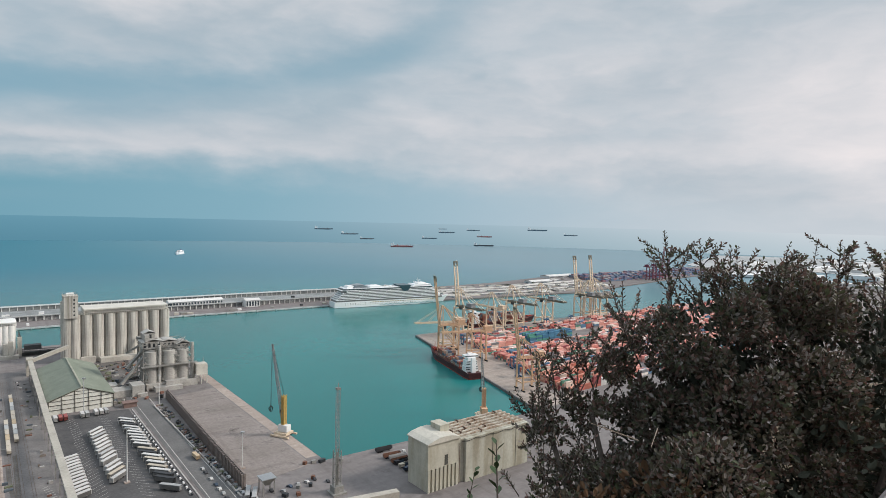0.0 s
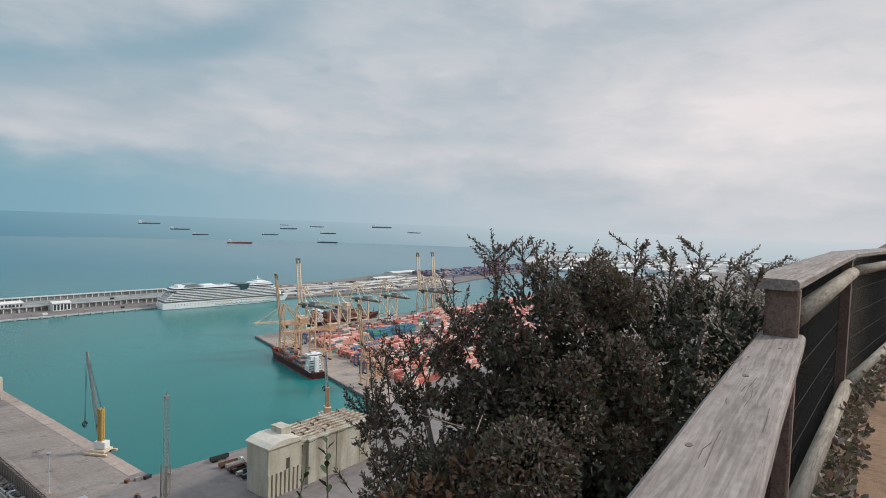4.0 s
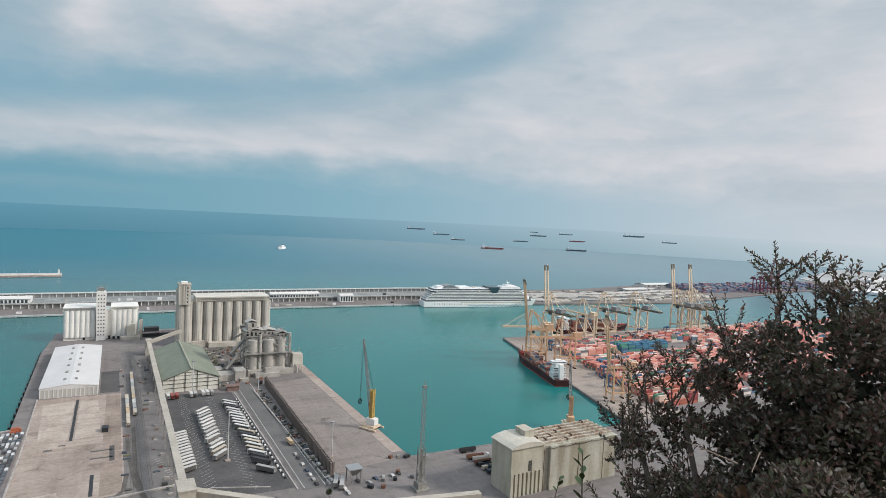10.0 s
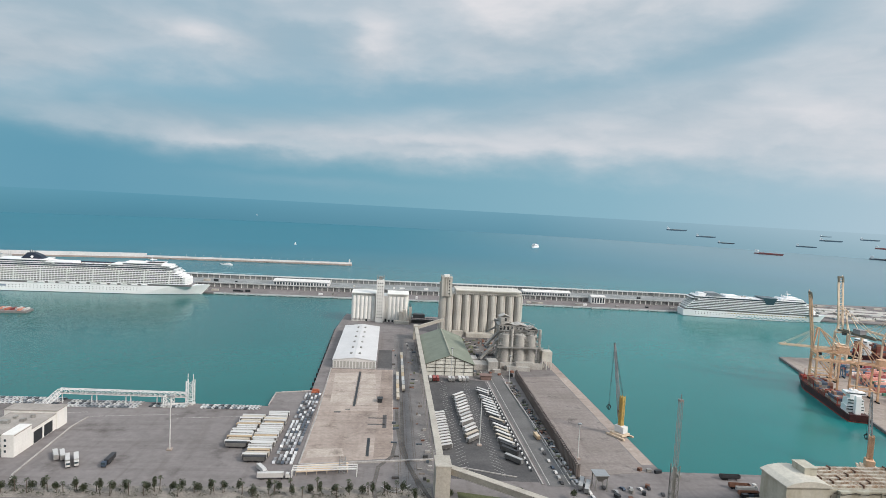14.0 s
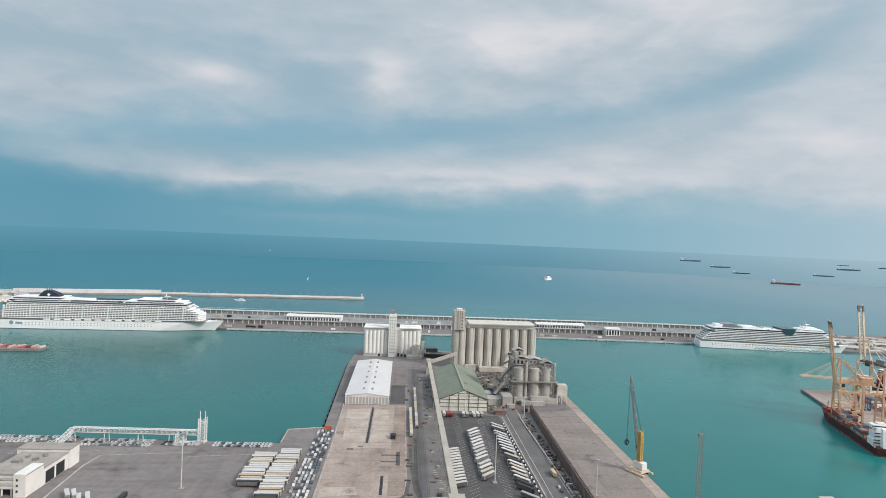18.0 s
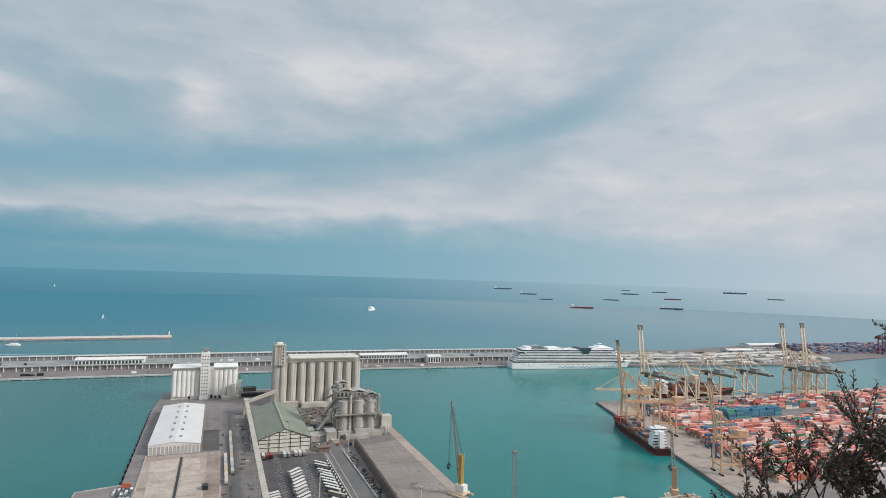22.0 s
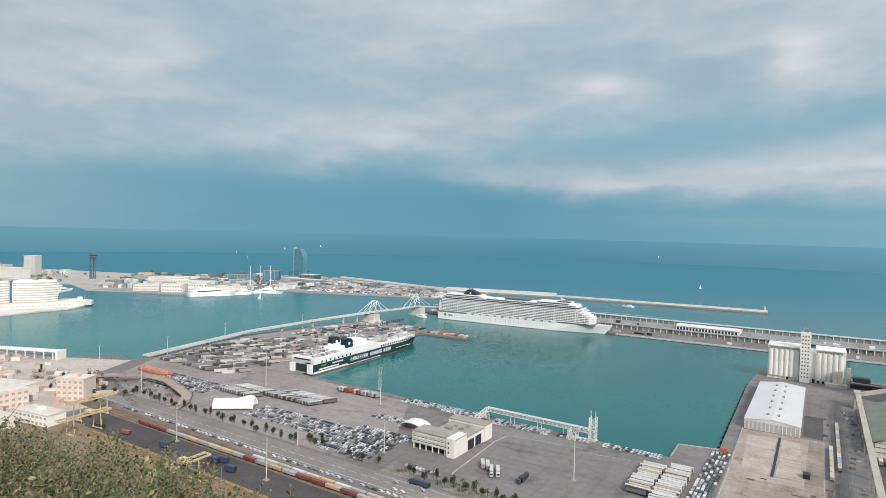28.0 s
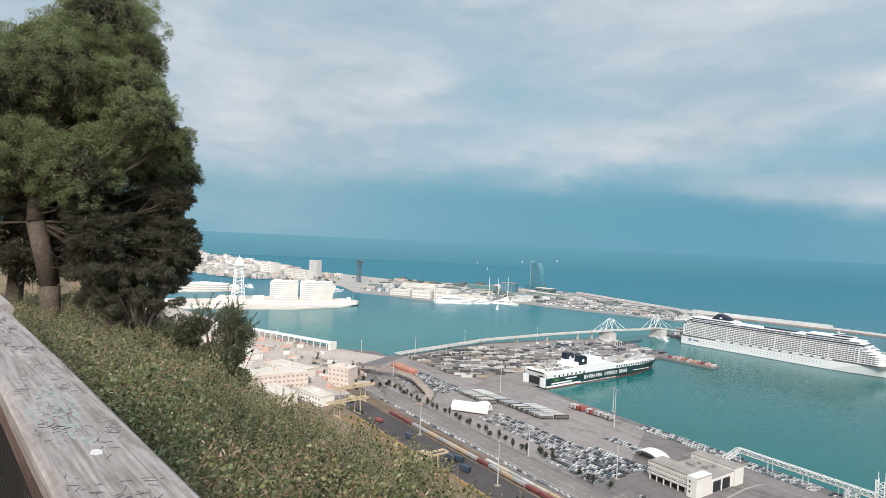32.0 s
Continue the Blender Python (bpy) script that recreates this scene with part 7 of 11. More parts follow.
SEA_GLASS = mat("pale_green_glass", (0.11, 0.27, 0.29), 0.3, 0.1, 0.1, 0.5, spec=0.4)
glass_block(-1408, 1238, 37, 48, 30, 33, bpy.data.materials["blue_curtain_glass"], "blue glass cube building on the marina quay")
glass_block(-1500, 1205, 37, 96, 26, 17, SEA_GLASS, "long low green glass hall on the marina quay")
glass_block(-1455, 1402, 37, 56, 24, 26, SEA_GLASS, "pale green glass block at the foot of a hotel")

# window panes are greyed lighter: the city's haze is in their colour
CITY_GLASS = mat("hazy_window_band", (0.42, 0.40, 0.38), 0.4, 0.1, 0.2, 1)


def block(u, v, turn, lx, ly, h, material, rows, label, name="building", roof=True, z=2.0, category="building"):
    s = thing(name, at(u, v, z, turn), label, category)
    part("wall", Build().box(-lx / 2, lx / 2, -ly / 2, ly / 2, 0, h), material, s)
    if roof:
        part("roof", Build().box(-lx / 2 - 0.5, lx / 2 + 0.5, -ly / 2 - 0.5, ly / 2 + 0.5, h, h + 0.9), BRIGHT_STONE, s)
    if rows:
        w = Build()
        n = max(2, int(lx / 6))
        step = lx / n
        for k in range(n):
            w.box(-lx / 2 + step * (k + 0.2), -lx / 2 + step * (k + 0.8), -ly / 2 - 0.15, -ly / 2 + 0.3, 0, h / rows * 0.45)
        wm = w.mesh("window_row")
        for r in range(rows):
            part("window_row", wm, CITY_GLASS, s).location = (0, 0, h / rows * (r + 0.3))
    return s


LIFT_STEEL = mat("blue_grey_tower_steel", (0.13, 0.20, 0.25), 0.6, 0.12, 0.1, 0.6)


def lift_tower():
    s = thing("cable_car_tower", at(-1819, 919, 2), "slender steel cable car tower with a glazed head", "tower")
    lg = Build()
    for x in (-5, 5):
        for y in (-5, 5):
            lg.box(x - 1.3, x + 1.3, y - 1.3, y + 1.3, 0, 64)
    for z in range(8, 64, 8):
        lg.beam((-5, -5, z), (5, -5, z + 8), 0.7).beam((5, -5, z), (-5, -5, z + 8), 0.7)
    part("leg", lg, LIFT_STEEL, s)
    part("head", Build().box(-9, 9, -9, 9, 64, 68).box(-8, 8, -8, 8, 71, 78), LIFT_STEEL, s)
    part("head_window", Build().box(-8.4, 8.4, -8.4, 8.4, 68, 71), GLASS, s)
    return s


lift_tower()


def lattice_tower():
    s = thing("cable_car_tower", at(-1318, 374, 2.5), "tall white lattice cable car tower with a domed head", "tower")
    b = Build()
    for z0, z1, w0, w1 in ((0, 42, 13, 9), (42, 84, 9, 6)):
        b.lattice((0, 0, z0), (0, 0, z1), w0 * 2, 1.3, 5, w1=w1 * 2)
    part("lattice", b, SHIP_WHITE, s)
    part("platform", Build().box(-12, 12, -12, 12, 84, 86).box(-8, 8, -8, 8, 86, 94), SHIP_WHITE, s)
    part("dome", Build().cyl(0, 0, 94, 99, 7, 14, 5.5).cyl(0, 0, 99, 102, 5.5, 14, 2).tube((0, 0, 102), (0, 0, 106), 0.4), SHIP_WHITE, s)
    return s


lattice_tower()
TRADE_WHITE = mat("white_stone_cladding", (0.86, 0.84, 0.80), 0.7, 0.05, 0.05, 0.5)
BAND_GREY = mat("shaded_window_band", (0.56, 0.545, 0.52), 0.4, 0.12, 0.1, 0.8)


def trade_hall():
    """The round office hall on the ferry pier: curved floors in two wings over a long podium."""
    s = thing("office_hall", at(-1300, 517, 2.5, 68.3), "large round white office hall with ribbon windows on a pier", "building")

    def wing(x0, x1, bulge, depth, inset=0.0):
        pts = [(x0 + inset + (x1 - x0 - 2 * inset) * k / 12, inset - bulge * math.sin(math.pi * (0.12 + 0.76 * k / 12)) + bulge * 0.5) for k in range(13)]
        return pts + [(x1 - inset, depth), (x0 + inset, depth)]
    for d in range(8):
        z, t = 9 + 4.7 * d, d / 7
        for x0, x1, bulge, depth in ((-75, -12, 13, 44), (-8, 66 + 10 * t * t, 18, 46)):
            if d == 7 and x0 > -20:
                x1 -= 9
            part("floor_slab", Build().prism(wing(x0, x1, bulge, depth), z, z + 2.7), TRADE_WHITE, s)
            part("ribbon_window", Build().prism(wing(x0, x1, bulge, depth, 0.9), z + 2.7, z + 4.7), BAND_GREY, s)
    for x0, x1, bulge, depth in ((-73, -13, 13, 44), (-7, 66, 18, 46)):
        part("roof", Build().prism(wing(x0, x1, bulge, depth, 1.0), 46.6, 47.8), TRADE_WHITE, s)
    for x, w, h in ((-66, 16, 3.4), (-40, 12, 2.6), (2, 22, 3.6), (34, 14, 2.8)):
        part("roof_house", Build().box(x, x + w, 8, 24, 47.8, 47.8 + h), TRADE_WHITE, s)
    part("podium", Build().prism([(-190, -30), (96, -30), (122, -16), (128, 2), (118, 18), (80, 46), (-190, 60)], 0, 7.6), TRADE_WHITE, s)
    part("podium_roof", Build().prism([(-188, -28), (95, -28), (120, -15), (126, 2), (116, 16), (80, 44), (-188, 58)], 7.6, 8.3), BRIGHT_STONE, s)
    bay = Build().box(0, 5.4, -30.2, -29.7, 2.2, 5.4).mesh("podium_window")
    for k in range(22):
        part("podium_window", bay, BAND_GREY if k < 14 else GLASS, s).location = (-92 + 8.2 * k, 0, 0)
    for x, y, w, h in ((-176, -8, 50, 4), (-112, 6, 24, 5), (84, -10, 18, 3.4), (100, -2, 8, 6)):
        part("deck_house", Build().box(x, x + w, y, y + 16, 8.3, 8.3 + h), TRADE_WHITE, s)
    part("mast", Build().tube((112, 2, 8.3), (112, 2, 20), 0.5, 0.3, 6), STEEL, s)
    return s


trade_hall()


def ferry_hall():
    """A low wide terminal with stacked bands under a shallow roof, across the inner basin."""
    s = thing("ferry_hall", at(-1660, 385, 2, 68), "low wide white ferry hall with dark window bands", "building")
    for z, w, d in ((0, 78, 40), (5.2, 74, 36), (10.4, 60, 28)):
        oval = [(w * math.cos(a * math.pi / 12), d * math.sin(a * math.pi / 12)) for a in range(24)]
        part("floor_slab", Build().prism(oval, z + 2.4, z + 4.6), TRADE_WHITE, s)
        part("window_band", Build().prism([(x * 0.97, y * 0.97) for x, y in oval], z, z + 2.4), BAND_GREY, s)
    part("roof", Build().loft([[(58 * k * math.cos(a * math.pi / 12), 27 * k * math.sin(a * math.pi / 12), 15 + 4 * (1 - k)) for a in range(24)] for k in (1.0, 0.6, 0.15)]), TRADE_WHITE, s)
    return s


ferry_hall()
land("ground", [(-1560, 250), (-1590, 300), (-1585, 380), (-1610, 460), (-1760, 500), (-1820, 400), (-1800, 220)], 2.0, BRIGHT_STONE, "low pale quay under a ferry hall")
FACADE = [mat("facade_" + n, c, 0.85, 0.08, 0.1, 0.6, spread=0.1) for n, c in (("white", (0.86, 0.84, 0.80)), ("sand", (0.80, 0.73, 0.65)), ("rose", (0.78, 0.65, 0.58)), ("grey", (0.62, 0.62, 0.62)))]
block(-1470, 960, 40, 130, 26, 16, FACADE[0], 3, "long white arcaded harbour building")
block(-1560, 1000, 40, 110, 24, 18, FACADE[0], 3, "long white arcaded harbour building")
for u, v, lx, ly, h in ((-1430, 860, 60, 40, 14), (-1360, 885, 50, 44, 18), (-1330, 935, 46, 40, 20), (-1300, 985, 60, 30, 10), (-1390, 920, 40, 30, 13), (-1265, 1010, 34, 26, 11)):
    block(u, v, 40, lx, ly, h, FACADE[0], 2, "white boatyard hall at the marina", "boatyard_hall")
block(-1340, 1330, 8, 60, 30, 22, mat("teal_office_glass", (0.06, 0.14, 0.16), 0.2, 0.12, 0.1, 0.5), 4, "green glass office block beside the sail hotel", "office_block")
block(-1290, 1270, 8, 110, 26, 14, mat("green_arcade", (0.24, 0.33, 0.30), 0.6, 0.1, 0.1, 0.6), 3, "low green-grey office row at the marina", "office_block")
block(-1390, 1290, 8, 60, 30, 13, FACADE[3], 2, "low grey marina building", "office_block")
block(-2010, 840, 30, 36, 26, 62, FACADE[3], 10, "grey slab tower above the beach quarter", "tower_block")
block(-2080, 700, 30, 60, 40, 46, FACADE[0], 8, "bright white apartment block in the beach quarter", "apartment_block")
block(-1990, 770, 20, 120, 30, 30, FACADE[0], 5, "bright white apartment block in the beach quarter", "apartment_block")
r5 = random.Random(21)
for row in range(7):
    for k in range(9):
        u, v = -2030 - 62 * row + r5.uniform(-8, 8), 560 + 48 * k - 22 * row + r5.uniform(-6, 6)
        if v > 470 - 0:
            block(u, v, 30 + r5.uniform(-6, 6), r5.uniform(16, 34), r5.uniform(12, 22), r5.uniform(10, 20), FACADE[r5.choice([0, 0, 1, 1, 2, 3])], 5,
                  "pale low-rise city block in the beach quarter", "apartment_block")


def city_mass():
    b = Build()
    r = random.Random(31)
    for k in range(900):                          # the nearer streets: narrow fronts
        u, v = r.uniform(-2460, -1960), r.uniform(500, 980)
        if v < 1560 + u * 0.42 and v > 480 + (u + 2460) * 0.25:
            b.obox(u, v, 2, r.uniform(8, 20), r.uniform(8, 16), r.uniform(6, 17), 30 + r.choice((0, 0, 90)) + r.uniform(-7, 7))
    for k in range(1900):
        u, v = r.uniform(-4200, -2450), r.uniform(-700, 950)
        if v > 1000 + (u + 2450) * 0.12 or math.hypot(u, v) > 4700:
            continue
        b.obox(u, v, 2, r.uniform(12, 44), r.uniform(10, 26), r.uniform(6, 17) if r.random() < 0.985 else r.uniform(20, 40), 30 + r.choice((0, 0, 90)) + r.uniform(-9, 9))
    ob = solid("city_blocks", b, mat("city_facades", (1, 1, 1), 0.85, 0.08, 0.05, 0.4, island=[(0.74, 0.72, 0.70), (0.64, 0.57, 0.51), (0.70, 0.67, 0.65), (0.46, 0.44, 0.43), (0.80, 0.78, 0.77), (0.34, 0.36, 0.36), (0.55, 0.50, 0.47)]),
               UV, "dense pale city blocks far along the coast", "city", kind="stuff")
    return ob


land("ground", [(-2400, 900), (-2600, 420), (-2400, 200), (-2400, -1100), (-4600, -1100), (-4600, 700), (-3000, 960)], 2.2, BRIGHT_STONE, "pale city ground along the beach")
city_mass()
rct = random.Random(33)
# these distant crowns carry their haze as a greyed green
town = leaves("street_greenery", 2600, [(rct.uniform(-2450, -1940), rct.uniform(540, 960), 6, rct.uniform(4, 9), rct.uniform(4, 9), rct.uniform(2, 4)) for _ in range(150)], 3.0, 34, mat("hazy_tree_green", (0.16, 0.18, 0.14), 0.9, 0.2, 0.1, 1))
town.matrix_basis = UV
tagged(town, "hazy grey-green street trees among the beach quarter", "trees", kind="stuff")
for k in range(7):
    small_boat(-1245 + 4 * k + (20 if k % 2 else 0), 870 + 26 * k, 60 + 8 * (k % 3), 44 + 6 * (k % 3), "large white motor yacht moored at the marina")
small_boat(-1252, 850, 74, 118, "very large white motor yacht alongside the yard")
small_boat(-1210, 1020, 20, 70, "large white motor yacht moored at the marina")
for k in range(5):
    small_boat(-1530 - 46 * k, 690 - 60 * k, 120 + 20 * k, 60, "large white motor yacht in the old harbour")
for k, (u, v) in enumerate(((-1290, 1060), (-1280, 1085), (-1268, 1110))):
    solid("yacht_mast", Build().tube((0, 0, 0), (0, 0, 62), 0.9, 0.5, n=6).box(-0.3, 0.3, -6, 6, 22, 22.5).box(-0.3, 0.3, -5, 5, 42, 42.5), SHIP_WHITE, at(u, v, 2), "tall white sailing yacht mast", "mast", "tall masts of a yacht")


def marina_stuff():
    b, ms = Build(), Build()
    r = random.Random(77)
    for k in range(330):
        t = r.random()
        u, v = -1150 + 380 * t + r.uniform(-10, 10), 1130 + 130 * t + r.uniform(0, 160 - 60 * t)
        L = r.uniform(9, 20)
        a = r.choice((20, 110)) + r.uniform(-6, 6)
        c, s_ = math.cos(radians(a)), math.sin(radians(a))
        w = L * 0.14
        pts = [(u + c * x - s_ * y, v + s_ * x + c * y) for x, y in ((-L / 2, -w), (L * 0.2, -w), (L / 2, 0), (L * 0.2, w), (-L / 2, w))]
        b.prism(pts, 2.0, 3.8)
        b.obox(u, v, 3.8, L * 0.4, w * 1.4, 1.2, a)
        if r.random() < 0.7:
            ms.tube((u, v, 3.8), (u, v, 3.8 + L * 1.1), 0.24, n=4)
    solid("moored_boats", b, mat("boat_paint", (1, 1, 1), 0.5, 0.06, 0.2, 1, island=[(0.82, 0.82, 0.82), (0.74, 0.75, 0.76), (0.10, 0.14, 0.2), (0.78, 0.76, 0.72), (0.16, 0.17, 0.18)]), UV, "crowded small boats in a marina", "boats", kind="stuff")
    solid("boat_masts", ms, STEEL, UV, "many thin boat masts in a marina", "masts", kind="stuff")


def quay_clutter():
    """Sheds, boats on stands and stores round the marina basins."""
    b = Build()
    r = random.Random(5)
    for k in range(420):
        t = r.random()
        u, v = -1560 + 330 * t + r.uniform(-30, 30), 800 + 290 * t + r.uniform(10, 220)
        L = r.uniform(8, 34)
        b.obox(u, v, 2.0, L, r.uniform(6, 16), r.uniform(3, 11), 40 + r.choice((0, 90)) + r.uniform(-5, 5))
    for k in range(160):
        u, v = r.uniform(-1480, -830), 0
        v = 1330 + r.uniform(-40, 60) - (u + 1480) * 0.02
        b.obox(u, v, 2.0, r.uniform(8, 30), r.uniform(6, 12), r.uniform(3, 8), r.uniform(0, 20))
    solid("quayside_sheds", b, mat("quayside_paint", (1, 1, 1), 0.7, 0.06, 0.1, 0.8, island=[(0.74, 0.73, 0.72), (0.56, 0.56, 0.55), (0.24, 0.32, 0.34), (0.26, 0.27, 0.26), (0.12, 0.16, 0.17), (0.66, 0.64, 0.62), (0.07, 0.09, 0.08)]),
          UV, "white sheds and stored boats crowded on the marina quays", "sheds", kind="stuff")


marina_stuff()
quay_clutter()
land("pavement", [(-1540, 762), (-1400, 812), (-1285, 848), (-1200, 1080), (-1110, 1100), (-815, 1226), (-765, 1325), (-1370, 1490), (-1500, 1480)], 2.08, mat("bright_quay_concrete", (0.33, 0.32, 0.31), 0.9, 0.1, 0.02, 0.3),
     "pale marina quay paving", category="quay")

# ---- container terminal ----
DARK_GIRDER = mat("dark_olive_girder", (0.20, 0.19, 0.15), 0.7, 0.2, 0.2, 1.5)
HOUSE_GREY = mat("grey_machine_house", (0.34, 0.35, 0.36), 0.6, 0.15, 0.2, 1.5)


def gantry_crane(u, v, turn, raised, tone, scale=1.0, label="", back=26, reach=46, bars=False):
    """Ship-to-shore crane: y out over the water, x along the quay."""
    s = thing("container_crane", at(u, v, QZ, turn) @ Matrix.Scale(scale, 4), label, "crane", "container cranes")
    for x in (-9, 9):
        for y in (-11, 11):
            part("leg", Build().beam((x, y, 1.5), (x * 0.92, y, 40), 1.7, 2.0), tone, s)
    bog = Build().box(-4, 4, -0.9, 0.9, 0, 1.6).mesh("bogie")
    for x in (-9, 9):
        for y in (-11, 11):
            part("bogie", bog, BLACK, s).location = (x, y, 0)
    for y in (-11, 11):
        part("sill_beam", Build().beam((-9, y, 10), (9, y, 10), 1.4, 1.8), tone, s)
        part("cross_beam", Build().beam((-8.4, y, 38), (8.4, y, 38), 1.4, 1.8), tone, s)
    for x in (-8.8, 8.8):
        part("portal_beam", Build().beam((x, -11, 12), (x, 11, 12), 1.2, 1.5), tone, s)
        part("diagonal_brace", Build().beam((x, -11, 12), (x * 0.94, 11, 37), 0.9), tone, s)
    gd = Build()
    for x in (-3.2, 3.2):
        gd.beam((x, -back, 41), (x, 13, 41), 1.2, 2.2)
    for k in range(int((back + 12) / 6) + 1):
        gd.beam((-3.2, -back + 1 + 6 * k, 41), (3.2, -back + 1 + 6 * k, 41), 0.6)
    part("girder", gd, DARK_GIRDER if bars else tone, s)
    af = Build()
    for x in (-7.5, 7.5):
        af.beam((x, 11, 40), (x * 0.25, 9, 66), 1.1).beam((x * 0.9, -11, 40), (x * 0.25, 7, 65), 0.8)
    af.beam((-2, 9, 66), (2, 9, 66), 1.1)
    part("top_frame", af, tone, s)
    tip = (13 + 8, 104) if raised else (13 + reach, 41)
    bm = Build()
    for x in (-2.8, 2.8):
        bm.beam((x, 13, 41), (x, tip[0], tip[1]), 1.2, 2.0, up=(1, 0, 0) if raised else (0, 0, 1))
    for k in range(9):
        t = (k + 0.5) / 9
        bm.beam((-2.8, 13 + (tip[0] - 13) * t, 41 + (tip[1] - 41) * t), (2.8, 13 + (tip[0] - 13) * t, 41 + (tip[1] - 41) * t), 0.7)
        bm.beam((-2.8, 13 + (tip[0] - 13) * t, 41 + (tip[1] - 41) * t), (2.8, 13 + (tip[0] - 13) * (t + 0.1), 41 + (tip[1] - 41) * (t + 0.1)), 0.4)
    part("boom", bm, tone, s)
    if raised:
        part("boom_tip", Build().beam((-2.8, tip[0] - 1.4, tip[1] - 6), (-2.8, tip[0] + 0.3, tip[1] + 1), 1.3, 2.1, up=(1, 0, 0)).beam((2.8, tip[0] - 1.4, tip[1] - 6), (2.8, tip[0] + 0.3, tip[1] + 1), 1.3, 2.1, up=(1, 0, 0)).box(-3.6, 3.6, tip[0] - 0.6, tip[0] + 0.8, tip[1] - 1, tip[1] + 1.2), DARK_GIRDER, s)
    for x in (-2.4, 2.4):
        part("stay", Build().beam((x, 9, 66), (x, -back + 1, 42), 0.45), tone, s)
        for f in ((0.5, 0.95) if not raised else (0.45,)):
            part("stay", Build().beam((x, 9, 66), (x, 13 + (tip[0] - 13) * f, 41 + (tip[1] - 41) * f), 0.45), tone, s)
    if bars:
        for k in range(8):
            part("letter_bar", Build().box(3.85, 3.95, -back + 4 + 2.4 * k, -back + 5.6 + 2.4 * k, 39.2, 41.6), DARK, s)
    part("machine_house", Build().box(-4, 4, -22, -11, 42.2, 47).box(-4.3, 4.3, -22.3, -10.7, 47, 47.4), HOUSE_GREY if bars else tone, s)
    part("cab", Build().box(-1.6, 1.6, 4, 8, 36, 39.4), GLASS, s)
    ld = Build()
    for k in range(9):
        ld.beam((9.8, -11.6, 2 + 4 * k), (9.8, -9, 6 + 4 * k) if k % 2 else (9.8, -13.5, 6 + 4 * k), 0.35)
    part("stair", ld, tone, s)
    return s


for u, v, tu, up_, tone, nm, sc in (
        (447, 560, 73 + 0, True, ORANGE, "orange", 0.93), (461, 524, 73, False, ORANGE, "orange", 0.85), (424, 404, 73, True, ORANGE, "orange", 0.78),
        (470, 590, 73, False, CREAM, "cream", 0.85),
        (547, 652, 0, True, CREAM, "cream", 1.0), (651, 652, 0, False, CREAM, "cream", 1.0), (715, 650, 0, False, CREAM, "cream", 1.0),
        (812, 650, 0, True, CREAM, "cream", 1.03), (852, 648, 0, True, CREAM, "cream", 1.03), (835, 649, 0, False, CREAM, "cream", 1.0), (598, 640, 0, False, CREAM, "cream", 0.9)):
    gantry_crane(u, v, tu, up_, tone, sc, f"{nm} ship-to-shore container crane with its boom {'raised' if up_ else 'lowered'}",
                 back=44 if v > 640 else 24, reach=22 if v > 640 else 40, bars=v > 640)
DEEP = mat("purple_crane_paint", (0.20, 0.06, 0.09), 0.55, 0.12, 0.2, 1.5)
for u, v in ((1575, 1010), (1620, 1016), (1662, 1020)):
    gantry_crane(u, v, 180, u > 1590, DEEP, 0.95, "dark red ship-to-shore crane at the far terminal")

BOX_TONES = [mat("container_" + n, c, 0.6, 0.12, 0.3, 2, spread=0.16) for n, c in
             (("salmon", (0.68, 0.33, 0.25)), ("rust", (0.50, 0.17, 0.12)), ("maroon", (0.30, 0.08, 0.08)), ("sand", (0.66, 0.52, 0.44)), ("blue", (0.06, 0.16, 0.27)), ("green", (0.08, 0.24, 0.16)), ("white", (0.62, 0.60, 0.58)))]
BOX_NAMES = ["salmon", "rust red", "maroon", "sand", "blue", "green", "white"]


def container_mesh():
    b = Build().box(-6.05, 6.05, -1.17, 1.17, 0.12, 2.5)
    for x in (-6.1, 5.95):
        for y in (-1.22, 1.07):
            b.box(x, x + 0.15, y, y + 0.15, 0, 2.59)
    for z in (0, 2.45):
        for y in (-1.22, 1.1):
            b.box(-6.1, 6.1, y, y + 0.12, z, z + 0.14)
    return b.mesh("shipping_container")


BOX = container_mesh()
BOX.materials.append(BOX_TONES[0])


def container(m, tone):
    o = new("shipping_container", BOX)
    o.matrix_basis = m
    o.material_slots[0].link = "OBJECT"
    o.material_slots[0].material = BOX_TONES[tone]
    return tagged(o, f"{BOX_NAMES[tone]} steel shipping container in a stack", "container", "stacked containers")


